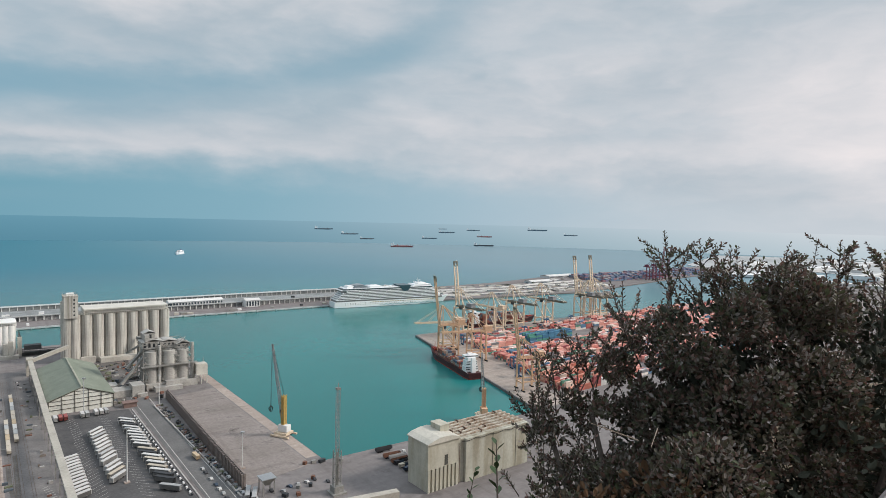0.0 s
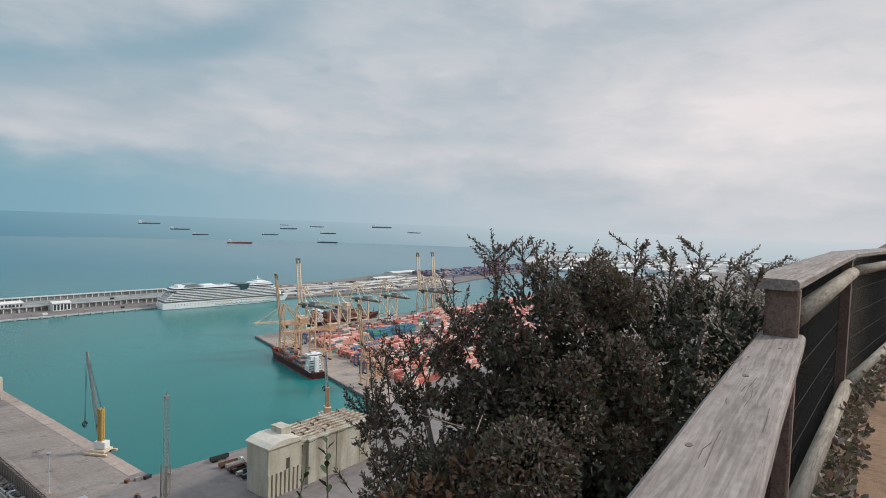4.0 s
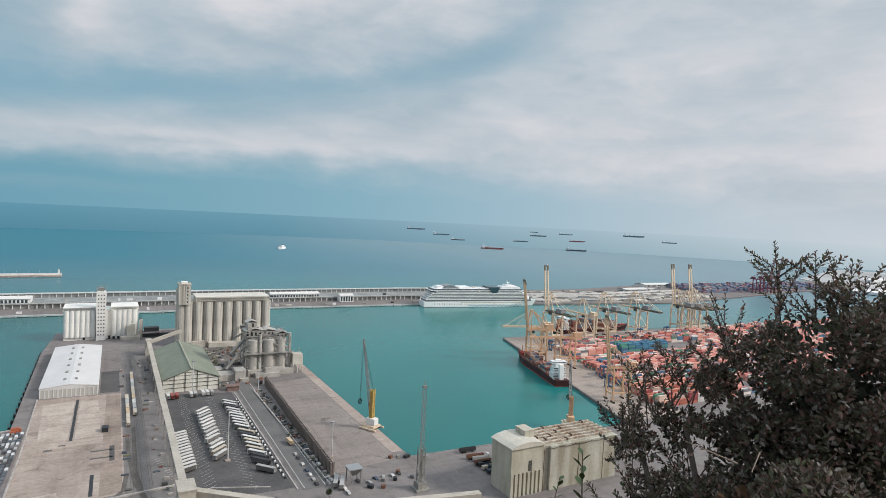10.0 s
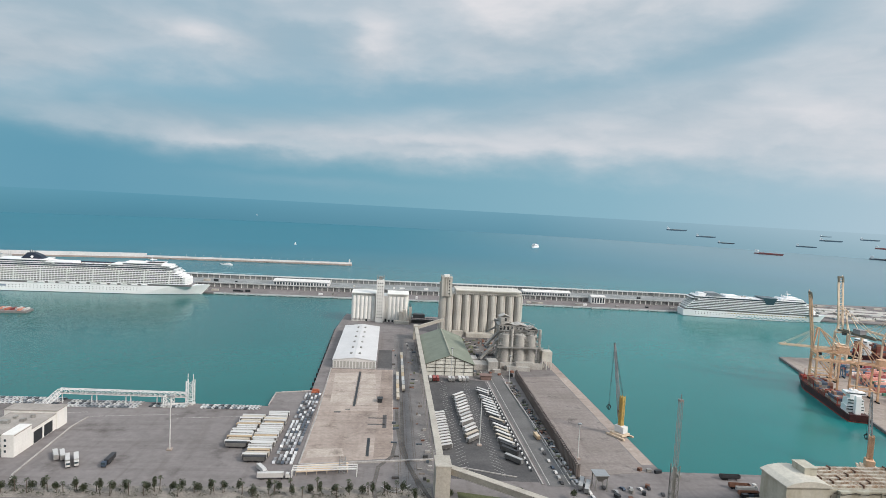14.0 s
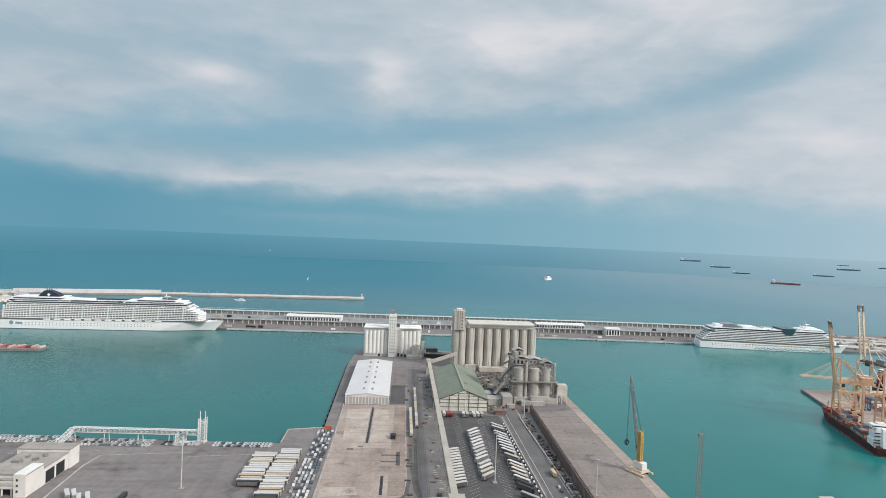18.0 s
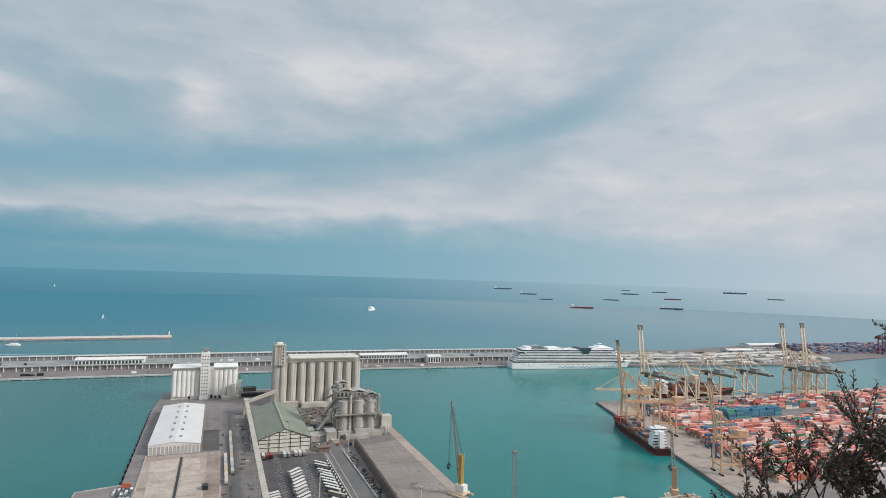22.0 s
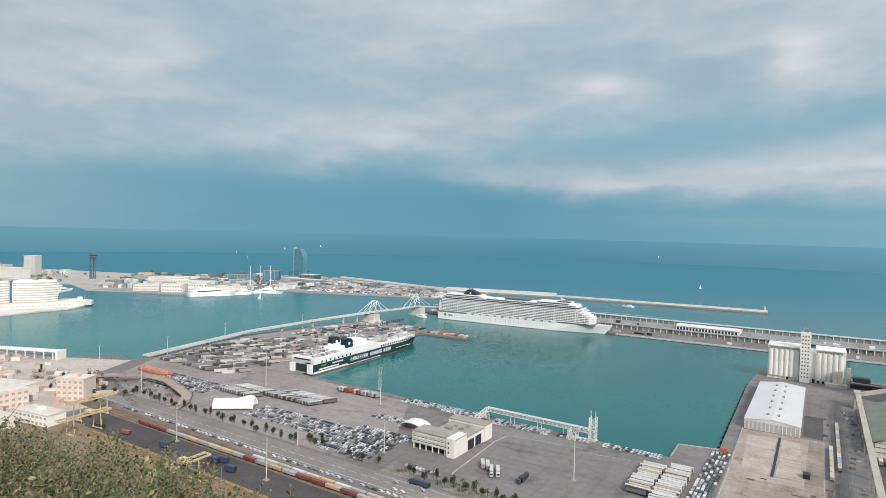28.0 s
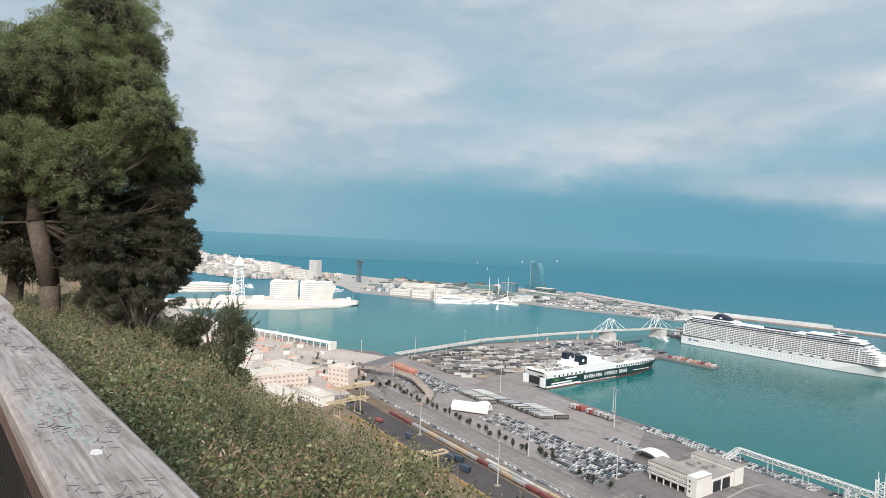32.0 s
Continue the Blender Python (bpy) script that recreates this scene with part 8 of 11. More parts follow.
def stacks():
    r = random.Random(6)
    stuff = Build()
    made = 0
    blocks = []
    for bu in range(9):
        for bv in range(9):
            v0 = 372 + 31 * bv
            edge = 384 + (v0 - 352) * 0.308 + 62
            blocks.append((edge + 84 * bu, v0, bu, bv))
    for u0, v0, bu, bv in blocks:
        if bv == 6 and bu in (1, 2):
            continue
        tone_of = [0, 0, 0, 1, 1, 2, 3, 3, 6, 0]
        if (bu, bv) in ((1, 6), (2, 6), (1, 5)):
            tone_of = [4, 4, 4, 4, 5]
        elif (bu, bv) in ((1, 7), (2, 7), (0, 3), (0, 2)):
            tone_of = [5, 0, 3, 4, 1]
        h0 = r.choice((1, 2, 2, 3, 3))
        for i in range(6):
            for j in range(9):
                h = 0 if i == 5 and bu % 2 else max(0, h0 + r.choice((-1, 0, 0, 0, 1)))
                tone = r.choice(tone_of)
                for k in range(h):
                    if r.random() < 0.3:
                        tone = r.choice(tone_of)
                    u, v, z = u0 + 12.8 * i, v0 + 2.6 * j, QZ + 0.02 + 2.6 * k
                    if bv < 3 and bu < 2 and made < 290 and (u + v) % 1 < 0.9:
                        container(at(u, v, z), tone)
                        made += 1
                    else:
                        stuff.box(u - 6.05, u + 6.05, v - 1.2, v + 1.2, z, z + 2.55)
    ob = solid("container_stacks", stuff, mat("stacked_container_paint", (1, 1, 1), 0.6, 0.1, 0.2, 1.5,
               island=[(0.76, 0.38, 0.31), (0.78, 0.47, 0.41), (0.52, 0.16, 0.13), (0.72, 0.31, 0.25), (0.74, 0.60, 0.53), (0.34, 0.09, 0.095), (0.78, 0.43, 0.36), (0.64, 0.25, 0.21), (0.80, 0.73, 0.68), (0.20, 0.20, 0.21), (0.10, 0.20, 0.31), (0.74, 0.36, 0.30), (0.10, 0.25, 0.18), (0.44, 0.13, 0.11)]),
               UV, "dense stacks of salmon and red shipping containers", "containers", kind="stuff")
    far = Build()
    for k in range(700):
        i, j = k % 50, k // 50
        h = r.choice((1, 2, 3, 4, 5))
        for q in range(h):
            far.box(1385 + 12.8 * i, 1397 + 12.8 * i, 1040 + 9 * j, 1047 + 9 * j, QZ + 2.6 * q, QZ + 2.55 + 2.6 * q)
    solid("container_stacks", far, mat("far_container_paint", (1, 1, 1), 0.6, 0.1, 0.2, 1.5, island=[(0.12, 0.19, 0.30), (0.16, 0.22, 0.30), (0.30, 0.16, 0.18), (0.36, 0.33, 0.33), (0.20, 0.19, 0.28)]),
          UV, "blue and maroon container stacks of the far terminal", "containers", kind="stuff")
    blue = Build()
    for i in range(7):
        for j in range(6):
            for q in range(3 + (i + j) % 2):
                blue.box(592 + 12.8 * i, 604 + 12.8 * i, 562 + 2.6 * j, 564.4 + 2.6 * j, QZ + 2.6 * q, QZ + 2.55 + 2.6 * q)
    solid("container_stacks", blue, mat("blue_container_paint", (1, 1, 1), 0.6, 0.1, 0.2, 1.5, island=[(0.06, 0.18, 0.30), (0.08, 0.22, 0.34), (0.06, 0.15, 0.25), (0.10, 0.30, 0.24)]),
          UV, "block of blue and green shipping containers", "containers", kind="stuff")
    return ob


stacks()


def straddle(u, v, turn):
    s = thing("straddle_carrier", at(u, v, QZ, turn), "tall blue-grey straddle carrier between container stacks", "vehicle", "straddle carriers")
    fr = Build()
    for x in (-4, 4):
        for y in (-2.4, 2.4):
            fr.beam((x, y, 1), (x, y, 12), 0.6)
    for y in (-2.4, 2.4):
        fr.beam((-4.4, y, 12), (4.4, y, 12), 0.8).beam((-4.4, y, 1.6), (4.4, y, 1.6), 0.8)
    part("frame", fr, BLUE, s)
    part("top_frame", Build().box(-4.4, 4.4, -2.6, 2.6, 12.4, 13.2).box(-4, -1.5, -1.4, 1.4, 13.2, 14.6), BLUE, s)
    w = Build().tube((0, -0.3, 0.7), (0, 0.3, 0.7), 0.7, n=10).mesh("wheel")
    for x in (-3.6, -1.2, 1.2, 3.6):
        for y in (-2.4, 2.4):
            part("wheel", w, BLACK, s).location = (x, y, 0)
    return s


for u, v in ((448, 440), (470, 470), (620, 600), (700, 630), (760, 632), (500, 600)):
    straddle(u, v, 70)
r6 = random.Random(9)
for k in range(12):
    trailer(222 + 3.4 * (k % 4) + r6.uniform(-0.5, 0.5), 314 + 6.0 * (k // 4), 6 + r6.uniform(-5, 5), r6.choice([6, 4, 2, 1, 3]), 12, 3.0, "old trailers by the south quay")

# ---- cars ----
CAR_TONES = [(0.62, 0.62, 0.62), (0.66, 0.66, 0.66), (0.35, 0.36, 0.37), (0.06, 0.065, 0.07), (0.10, 0.11, 0.13), (0.58, 0.58, 0.6), (0.04, 0.04, 0.045), (0.30, 0.30, 0.31), (0.07, 0.085, 0.11), (0.20, 0.20, 0.21)]
CAR_PAINT = mat("car_paint", (1, 1, 1), 0.3, 0.04, 0.5, 3, island=CAR_TONES, spec=0.5)
WHITE_CARS = mat("pale_car_paint", (1, 1, 1), 0.3, 0.04, 0.5, 3, island=[(0.62, 0.62, 0.61), (0.52, 0.52, 0.52), (0.40, 0.41, 0.43), (0.16, 0.18, 0.20), (0.56, 0.56, 0.56), (0.07, 0.075, 0.085)], spec=0.5)


def car_into(body, glass, u, v, turn, van=False):
    c, s = math.cos(radians(turn)), math.sin(radians(turn))

    def p(x, y, z):
        return (u + c * x - s * y, v + s * x + c * y, QZ + z)
    prof = [(-2.1, 0.25), (2.1, 0.25), (2.1, 0.75), (1.15, 0.9), (0.55, 1.42), (-1.2, 1.45), (-1.9, 0.95), (-2.1, 0.8)]
    body.loft([[p(x, y, z) for x, z in prof] for y in (-0.86, 0.86)])
    glass.loft([[p(x, y, z) for x, z in ((1.1, 0.95), (0.55, 1.34), (-1.15, 1.36), (-1.75, 0.98))] for y in (-0.88, 0.88)])


def lot(label, cells, material=None):
    """cells: (u, v, turn) for each parked car."""
    b, g = Build(), Build()
    for u, v, tu in cells:
        car_into(b, g, u, v, tu)
    ob = solid("parked_cars", b, material or CAR_PAINT, UV, label, "cars", kind="stuff")
    solid("car_windows", g, GLASS, UV, "dark car windows of a parked fleet", "windows", kind="stuff")
    return ob


r7 = random.Random(17)
lot("long column of parked new cars beside a slab", [(-66 + 2.7 * i + 0.012 * j * 4.9, 364 + 4.9 * j, 90) for i in range(5) for j in range(28) if r7.random() < 0.93])
lot("pale new cars lined up along the quay", [(-336 + 2.75 * i, 470 - 5.4 * j + 0.016 * (i - 30) * -1, 62) for i in range(34) for j in range(3) if r7.random() < 0.95]
    + [(-236 + 2.75 * i, 466 - 5.4 * j, 62) for i in range(19) for j in range(3)] + [(-176 + 2.75 * i, 464 - 5.2 * j, 62) for i in range(10) for j in range(2)]
    + [(-138 + 2.75 * i, 463 - 5 * j, 60) for i in range(16) for j in range(2)], WHITE_CARS)
lot("crowded car park behind the terminal building", [(-322 + 2.7 * i + 0.3 * j, 326 + 5.6 * j, 80 + r7.uniform(-4, 4)) for i in range(20) for j in range(11) if r7.random() < 0.86])
lot("rows of parked cars on the quay apron", [(-424 + 2.7 * i, 346 + 6.2 * j, 60) for i in range(38) for j in range(5) if r7.random() < 0.85])
lot("rows of parked cars under the slip road", [(-600 + 2.7 * i, 352 + 5.8 * j, 60) for i in range(34) for j in range(8) if r7.random() < 0.9], None)
lot("pale cars queued in a row", [(-330 + 2.8 * i, 408, 70) for i in range(14)] + [(-326 + 2.8 * i, 414, 70) for i in range(13)], WHITE_CARS)
lot("single file of pale cars beside the tracks", [(-520 + 5.2 * i, 292.4, 0) for i in range(108) if r7.random() < 0.9], WHITE_CARS)
lot("scattered cars along the quay road", [(120.4 - 0.02 * i, 344 + 6.4 * i, 92) for i in range(9)] + [(-240 + 3.0 * i, 336, 80) for i in range(9)], None)


def near_car(u, v, turn, tone, name):
    if "car_body" not in _meshes:
        body, gl, wh = Build(), Build(), Build()
        prof = [(-2.1, 0.25), (2.1, 0.25), (2.1, 0.75), (1.15, 0.9), (0.55, 1.42), (-1.2, 1.45), (-1.9, 0.95), (-2.1, 0.8)]
        body.loft([[(x, y, z) for x, z in prof] for y in (-0.86, 0.86)])
        gl.loft([[(x, y, z) for x, z in ((1.1, 0.95), (0.55, 1.34), (-1.15, 1.36), (-1.75, 0.98))] for y in (-0.88, 0.88)])
        wh.tube((0, -0.1, 0.32), (0, 0.1, 0.32), 0.32, n=8)
        _meshes["car_body"] = (body.mesh("body"), gl.mesh("glass"), wh.mesh("wheel"))
        _meshes["car_body"][0].materials.append(TRAILER_TOPS[0])
    bm, gm, wm = _meshes["car_body"]
    s = thing("car", at(u, v, QZ + 0.06, turn), f"{name} saloon car parked by the port road", "car", "cars by the port road")
    o = new("body", bm)
    o.parent = s
    o.material_slots[0].link = "OBJECT"
    o.material_slots[0].material = TRAILER_TOPS[tone]
    part("glass", gm, GLASS, s)
    for x in (-1.3, 1.35):
        for y in (-0.8, 0.8):
            part("wheel", wm, BLACK, s).location = (x, y, 0)
    return s


for k in range(26):
    t = r7.choice([0, 0, 0, 3, 6, 4])
    near_car(-232 + 8.6 * k + r7.uniform(-3, 3), 299.5 + (0 if k % 3 else 9), 0 if k % 3 else 180, t, TRAILER_NAMES[t])
for k in range(10):
    t = r7.choice([0, 0, 3, 6])
    near_car(124 + 0.02 * k, 322 + 3.2 * k + r7.uniform(-1, 1), 94, t, TRAILER_NAMES[t])
for k in range(8):
    t = r7.choice([0, 3, 6, 4])
    near_car(135 + 5.6 * k, 334 + r7.uniform(-6, 3), 70 + 40 * r7.random(), t, TRAILER_NAMES[t])

# ---- trailers of the north-west yard ----
for row, (u0, v0, n) in enumerate(((-500, 384, 13), (-496, 399, 30), (-440, 413, 16))):
    for k in range(n):
        trailer(u0 + 3.5 * k, v0 + 0.06 * k, 62 + r7.uniform(-2, 2), r7.choice([0, 0, 1, 3, 3, 3, 6]), 13.6, 3.9, "trailers in the ferry yard")
for k, c in enumerate((0, 0, 5, 5, 0, 5, 3, 0, 3, 0, 3)):
    trailer(-409 + 4.2 * k + (3 if k > 3 else 0), 452 + 0.35 * k, 86, c, 7, 4.6, "box trailers by the quay edge")


def yard_trailers():
    b = Build()
    r = random.Random(12)
    for row in range(13):
        v = 428 + 17 * row
        ua, ub = -676 - 3.2 * row * (1 if row < 9 else 0.4) + (0 if row < 10 else 18 * (row - 9)), -545 - 2.0 * row
        k = ua
        while k < ub:
            if r.random() < 0.86:
                a = 60 + r.uniform(-3, 3)
                b.obox(k, v + r.uniform(-1, 1), QZ + 1.1, 13.4, 2.5, 2.8, a)
                b.obox(k, v, QZ + 0.1, 11, 1.4, 1.0, a)
            k += 4.0 if r.random() < 0.85 else 12
    solid("parked_trailers", b, mat("yard_trailer_paint", (1, 1, 1), 0.6, 0.08, 0.2, 1, island=[(0.26, 0.25, 0.245), (0.50, 0.48, 0.45), (0.16, 0.155, 0.15), (0.07, 0.07, 0.075), (0.40, 0.34, 0.28), (0.20, 0.20, 0.205), (0.62, 0.6, 0.58), (0.10, 0.09, 0.09)]),
          UV, "dense rows of trailers in the ferry yard", "trailers", kind="stuff")


yard_trailers()


# ---- terminal building and gangway ----
def terminal():
    s = thing("terminal_building", at(-239, 367, QZ), "pale two-storey ferry terminal with ribbon windows on columns", "building")
    C = mat("terminal_concrete", (0.78, 0.76, 0.73), 0.8, 0.05, 0.1, 0.8)
    part("front_block", Build().box(-19, 12, 0, 16, 4.5, 13), C, s)
    part("ground_floor", Build().box(-18, 12, 3, 16, 0, 4.5), DARK, s)
    col = Build().cyl(0, 0, 0, 4.5, 0.5, 10).mesh("column")
    for k in range(6):
        part("column", col, C, s).location = (-18 + 5.6 * k, 0.8, 0)
    rb = Build().box(-19.15, 12, -0.15, 0.3, 0, 1.7).box(-19.15, -18.7, -0.1, 16, 0, 1.7).mesh("ribbon_window")
    for z in (6.4, 9.6):
        part("ribbon_window", rb, GLASS, s).location = (0, 0, z)
    fin = Build().box(-19.3, 12, -0.5, -0.1, 0, 0.3).mesh("sun_louvre")
    for z in (5.0, 5.7, 7.0, 7.6, 8.2, 8.9, 10.1, 10.7, 11.3, 12.2):
        part("sun_louvre", fin, C, s).location = (0, 0, z)
    part("stair_block", Build().box(12, 19, -1, 17, 0, 14), C, s)
    sw = Build().box(0, 1.2, -1.12, -0.9, 0, 1.4).mesh("window")
    for z in (3, 6.4, 9.8):
        part("window", sw, GLASS, s).location = (13.5, 0, z)
    part("roof", Build().box(-19.4, 19.2, -0.4, 17.2, 13, 13.5).box(-19.4, 12, -0.4, 0.2, 13.5, 14.2), mat("gravel_roof", (0.40, 0.365, 0.335), 0.95, 0.14, 0.1, 1), s)
    part("sign_bar", Build().box(-12, 10, -0.3, -0.1, 13.1, 13.7), DARK, s, "unreadable dark lettering on a parapet")
    part("rear_block", Build().box(-10, 19, 17, 56, 0, 10.5).box(-14, 20, 44, 56, 0, 12.5), C, s)
    part("rear_roof", Build().box(-10.4, 19.4, 17, 44, 10.5, 11).box(-14.4, 20.4, 43.6, 56.4, 12.5, 13), bpy.data.materials["gravel_roof"], s)
    gb = Build().box(18.9, 19.2, 0, 9, 0.4, 8).mesh("dark_bay")
    for y in (19, 30.5, 45):
        part("dark_bay", gb, DARK, s).location = (0.1, y, 0)
    for q in (Build().box(-4, 1, 22, 26, 11, 13.4), Build().box(5, 8, 28, 31, 11, 12.6), Build().box(-2, 0, 33, 36, 11, 12.4), Build().cyl(9, 36, 11, 13, 1.4, 12)):
        part("roof_unit", q, GREY_STEEL, s)
    for y in (26, 36, 47):
        part("wall_slit", Build().box(-10.15 if y < 44 else -14.15, -9.8 if y < 44 else -13.8, y, y + 6, 3, 8), GLASS, s)
    return s


terminal()


def arch_canopy(u, v, L, W, h, turn, label):
    s = thing("canopy", at(u, v, QZ, turn), label, "canopy")
    n = 10
    prof = [(W / 2 * math.cos(math.pi * k / n), h * math.sin(math.pi * k / n) + 1.5) for k in range(n + 1)]
    prof2 = [(x * 0.97, z - 0.3) for x, z in prof[::-1]]
    part("roof", Build().loft([[(x, y, z) for x, z in prof + prof2] for y in (0, L)]), WHITE, s)
    p = Build().box(-0.2, 0.2, -0.2, 0.2, 0, 1.8).mesh("post")
    for y in (0.5, L - 0.5):
        for x in (-W / 2 + 0.4, W / 2 - 0.4):
            part("post", p, STEEL, s).location = (x, y, 0)
    return s


arch_canopy(-281, 396, 14, 25, 5.5, 0, "white arched fabric canopy beside the terminal")
arch_canopy(-445, 350, 20, 17, 6.5, 0, "white arched storage tent on the quay apron")
arch_canopy(-460, 340, 36, 15, 7.5, -52, "white arched storage tent on the quay apron")


def gangway():
    s = thing("passenger_gangway", at(-200, 463, QZ), "white lattice passenger gangway on trestles with a lift tower", "gangway")
    part("bridge", Build().lattice((-45, 0, 9.2), (48, 0, 8.4), 3.2, 0.4, 24), WHITE, s)
    part("bridge_floor", Build().beam((-45, 0, 7.8), (48, 0, 7.0), 3.0, 0.3), GREY_STEEL, s)
    part("ramp", Build().lattice((-45, 0, 9.0), (-42, -34, 5.0), 3.0, 0.35, 9), WHITE, s)
    tr = Build().beam((-2, 0, 0), (-1.6, 0, 7.4), 0.5).beam((2, 0, 0), (1.6, 0, 7.4), 0.5).mesh("trestle")
    for x in (-45, -20, 5, 28):
        part("trestle", tr, WHITE, s).location = (x, 0, 0)
    part("lift_tower", Build().lattice((50, 3, 0), (50, 3, 19), 5, 0.55, 5), WHITE, s)
    part("tower_mast", Build().tube((48, 3, 19), (48, 3, 24), 0.25, n=6).tube((52, 3, 19), (52, 3, 24), 0.25, n=6), WHITE, s)
    part("wheel_frame", Build().lattice((36, -3, 0), (36, -3, 9), 6, 0.45, 3).beam((30, -3, 1), (54, 3, 1), 1.2), WHITE, s)
    return s


gangway()


PALE_MAST = mat("pale_mast_paint", (0.62, 0.62, 0.61), 0.5, 0.08, 0.3, 2)


def lamp_mast(u, v, h, label="tall steel floodlight mast on the quay"):
    s = thing("light_mast", at(u, v, QZ), label, "lamp", "floodlight masts")
    part("pole", Build().cyl(0, 0, 0, h, 0.45, 10, 0.24), PALE_MAST, s)
    part("foot", Build().box(-1.6, 1.6, -1.6, 1.6, 0, 0.9), PALE_CONCRETE, s)
    part("lamp_head", Build().cyl(0, 0, h, h + 0.5, 1.3, 12).box(-1.6, 1.6, -0.3, 0.3, h - 0.5, h), STEEL, s)
    return s


for u, v, h in ((-134.7, 381, 35), (67.8, 397, 34), (132, 378, 24), (-346.6, 439, 35), (-381.6, 480, 24), (-671, 347, 30), (-690, 440, 25), (-484, 420, 35), (-268, 345, 26), (-330, 318, 22), (-410, 270, 28),
                (-300, 262, 30), (118, 545, 26), (63, 552, 30), (-735, 560, 22), (-720, 700, 22), (-560, 330, 26)):
    lamp_mast(u, v, h)


# ---- rail yard below the hill ----
for k in range(19):
    wagon(-466 + 13.2 * k, 277, 0, (7, 7, 7, 3, 3, 2, 3, 1, 2, 3, 7, 3, 2, 3, 7, 7, 2, 7, 3)[k], 12.4)
for k in range(9):
    wagon(-330 + 13.2 * k, 281.5, 0, (0, 1, 3, 0, 1, 2, 0, 3, 1)[k], 12.4)
for u, v, tone in ((-486, 252, 6), (-455, 256, 5), (-405, 257, 4), (-352, 260, 4), (-330, 257, 4), (-347, 264, 4)):
    trailer(u, v, 10, tone, 9, 4.6 if tone == 4 else 3.4, "boxes in the container yard")


def yard_crane(u, v, turn, h, span, label):
    s = thing("yard_crane", at(u, v, QZ, turn), label, "crane", "yellow yard cranes")
    Y = mat("pale_yellow_crane", (0.66, 0.53, 0.34), 0.6, 0.14, 0.3, 2) if "pale_yellow_crane" not in bpy.data.materials else bpy.data.materials["pale_yellow_crane"]
    for y in (-span / 2, span / 2):
        for x in (-5, 5):
            part("leg", Build().beam((x, y, 0.6), (x * 0.7, y, h), 0.65), Y, s)
        part("sill_beam", Build().beam((-6, y, 0.8), (6, y, 0.8), 0.9, 1.1), Y, s)
    gd = Build()
    for x in (-3, 3):
        gd.beam((x, -span / 2 - 10, h + 0.8), (x, span / 2 + 10, h + 0.8), 0.8, 1.3)
    gd.beam((-3, -span / 2 - 10, h + 0.8), (3, -span / 2 - 10, h + 0.8), 0.9).beam((-3, span / 2 + 10, h + 0.8), (3, span / 2 + 10, h + 0.8), 0.9)
    part("girder", gd, Y, s)
    part("trolley", Build().box(-3.4, 3.4, 2, 7, h + 1.7, h + 3.6), Y, s)
    part("cab", Build().box(-1, 1, 3, 5.4, h - 2.6, h - 0.1), GLASS, s)
    return s


yard_crane(-486, 240, 8, 13, 22, "yellow rail-mounted yard crane over the tracks")
yard_crane(-520, 262, 8, 15, 24, "yellow rail-mounted yard crane over the tracks")
yard_crane(-336, 222, 4, 14, 26, "yellow rail-mounted yard crane over the tracks")
low_stuff = Build()
r8 = random.Random(41)
for k in range(60):
    u = -480 + 5.6 * k
    low_stuff.box(u, u + 3.8, 243 + r8.uniform(-0.5, 0.5), 245, QZ + 0.1, QZ + 1.1)
    low_stuff.box(u, u + 3.0, 234 + r8.uniform(-0.5, 0.5), 236, QZ + 0.1, QZ + 0.8)
solid("barrier_row", low_stuff, mat("ochre_barrier", (0.42, 0.26, 0.10), 0.8, 0.15, 0.3, 2), UV, "row of low ochre barrier blocks in a yard", "barriers", kind="stuff")


def plain_house(u, v, turn, lx, ly, h, tone, rows, label):
    s = block(u, v, turn, lx, ly, h, tone, 0, label, "port_office", z=QZ)
    n = max(2, int(lx / 4.5))
    step = lx / n
    pane = Build().box(-step * 0.27, step * 0.27, -ly / 2 - 0.15, -ly / 2 + 0.3, 0, h / rows * 0.42).mesh("window")
    for r in range(rows):
        for k in range(n):
            part("window", pane, CITY_GLASS, s).location = (-lx / 2 + step * (k + 0.5), 0, h / rows * (r + 0.3))
    part("parapet", Build().box(-lx / 2 - 0.4, lx / 2 + 0.4, -ly / 2 - 0.4, -ly / 2, h + 0.9, h + 1.6), tone, s)
    part("roof_cabin", Build().box(-2, 3, -2, 3, h + 0.9, h + 3.4), tone, s)
    return s


plain_house(-612, 216, 88, 62, 30, 15, FACADE[2], 3, "pinkish white port office with rows of windows")
plain_house(-586, 282, 30, 26, 18, 20, FACADE[2], 4, "tall pinkish port office block")
plain_house(-540, 232, 10, 40, 16, 9, FACADE[0], 2, "low white railway shed")
plain_house(-560, 200, 10, 44, 20, 10, FACADE[1], 2, "low sand-coloured railway shed")
plain_house(-660, 250, 20, 60, 24, 9, FACADE[1], 2, "low sand-coloured flat-roofed warehouse")
plain_house(-700, 180, 20, 80, 30, 11, FACADE[0], 2, "low white flat-roofed warehouse")
for k in range(4):
    plain_house(-760 - 46 * k, 230 - 14 * k, 20, 36, 22, 8 + 2 * (k % 2), FACADE[k % 3], 2, "low pale quay warehouse")


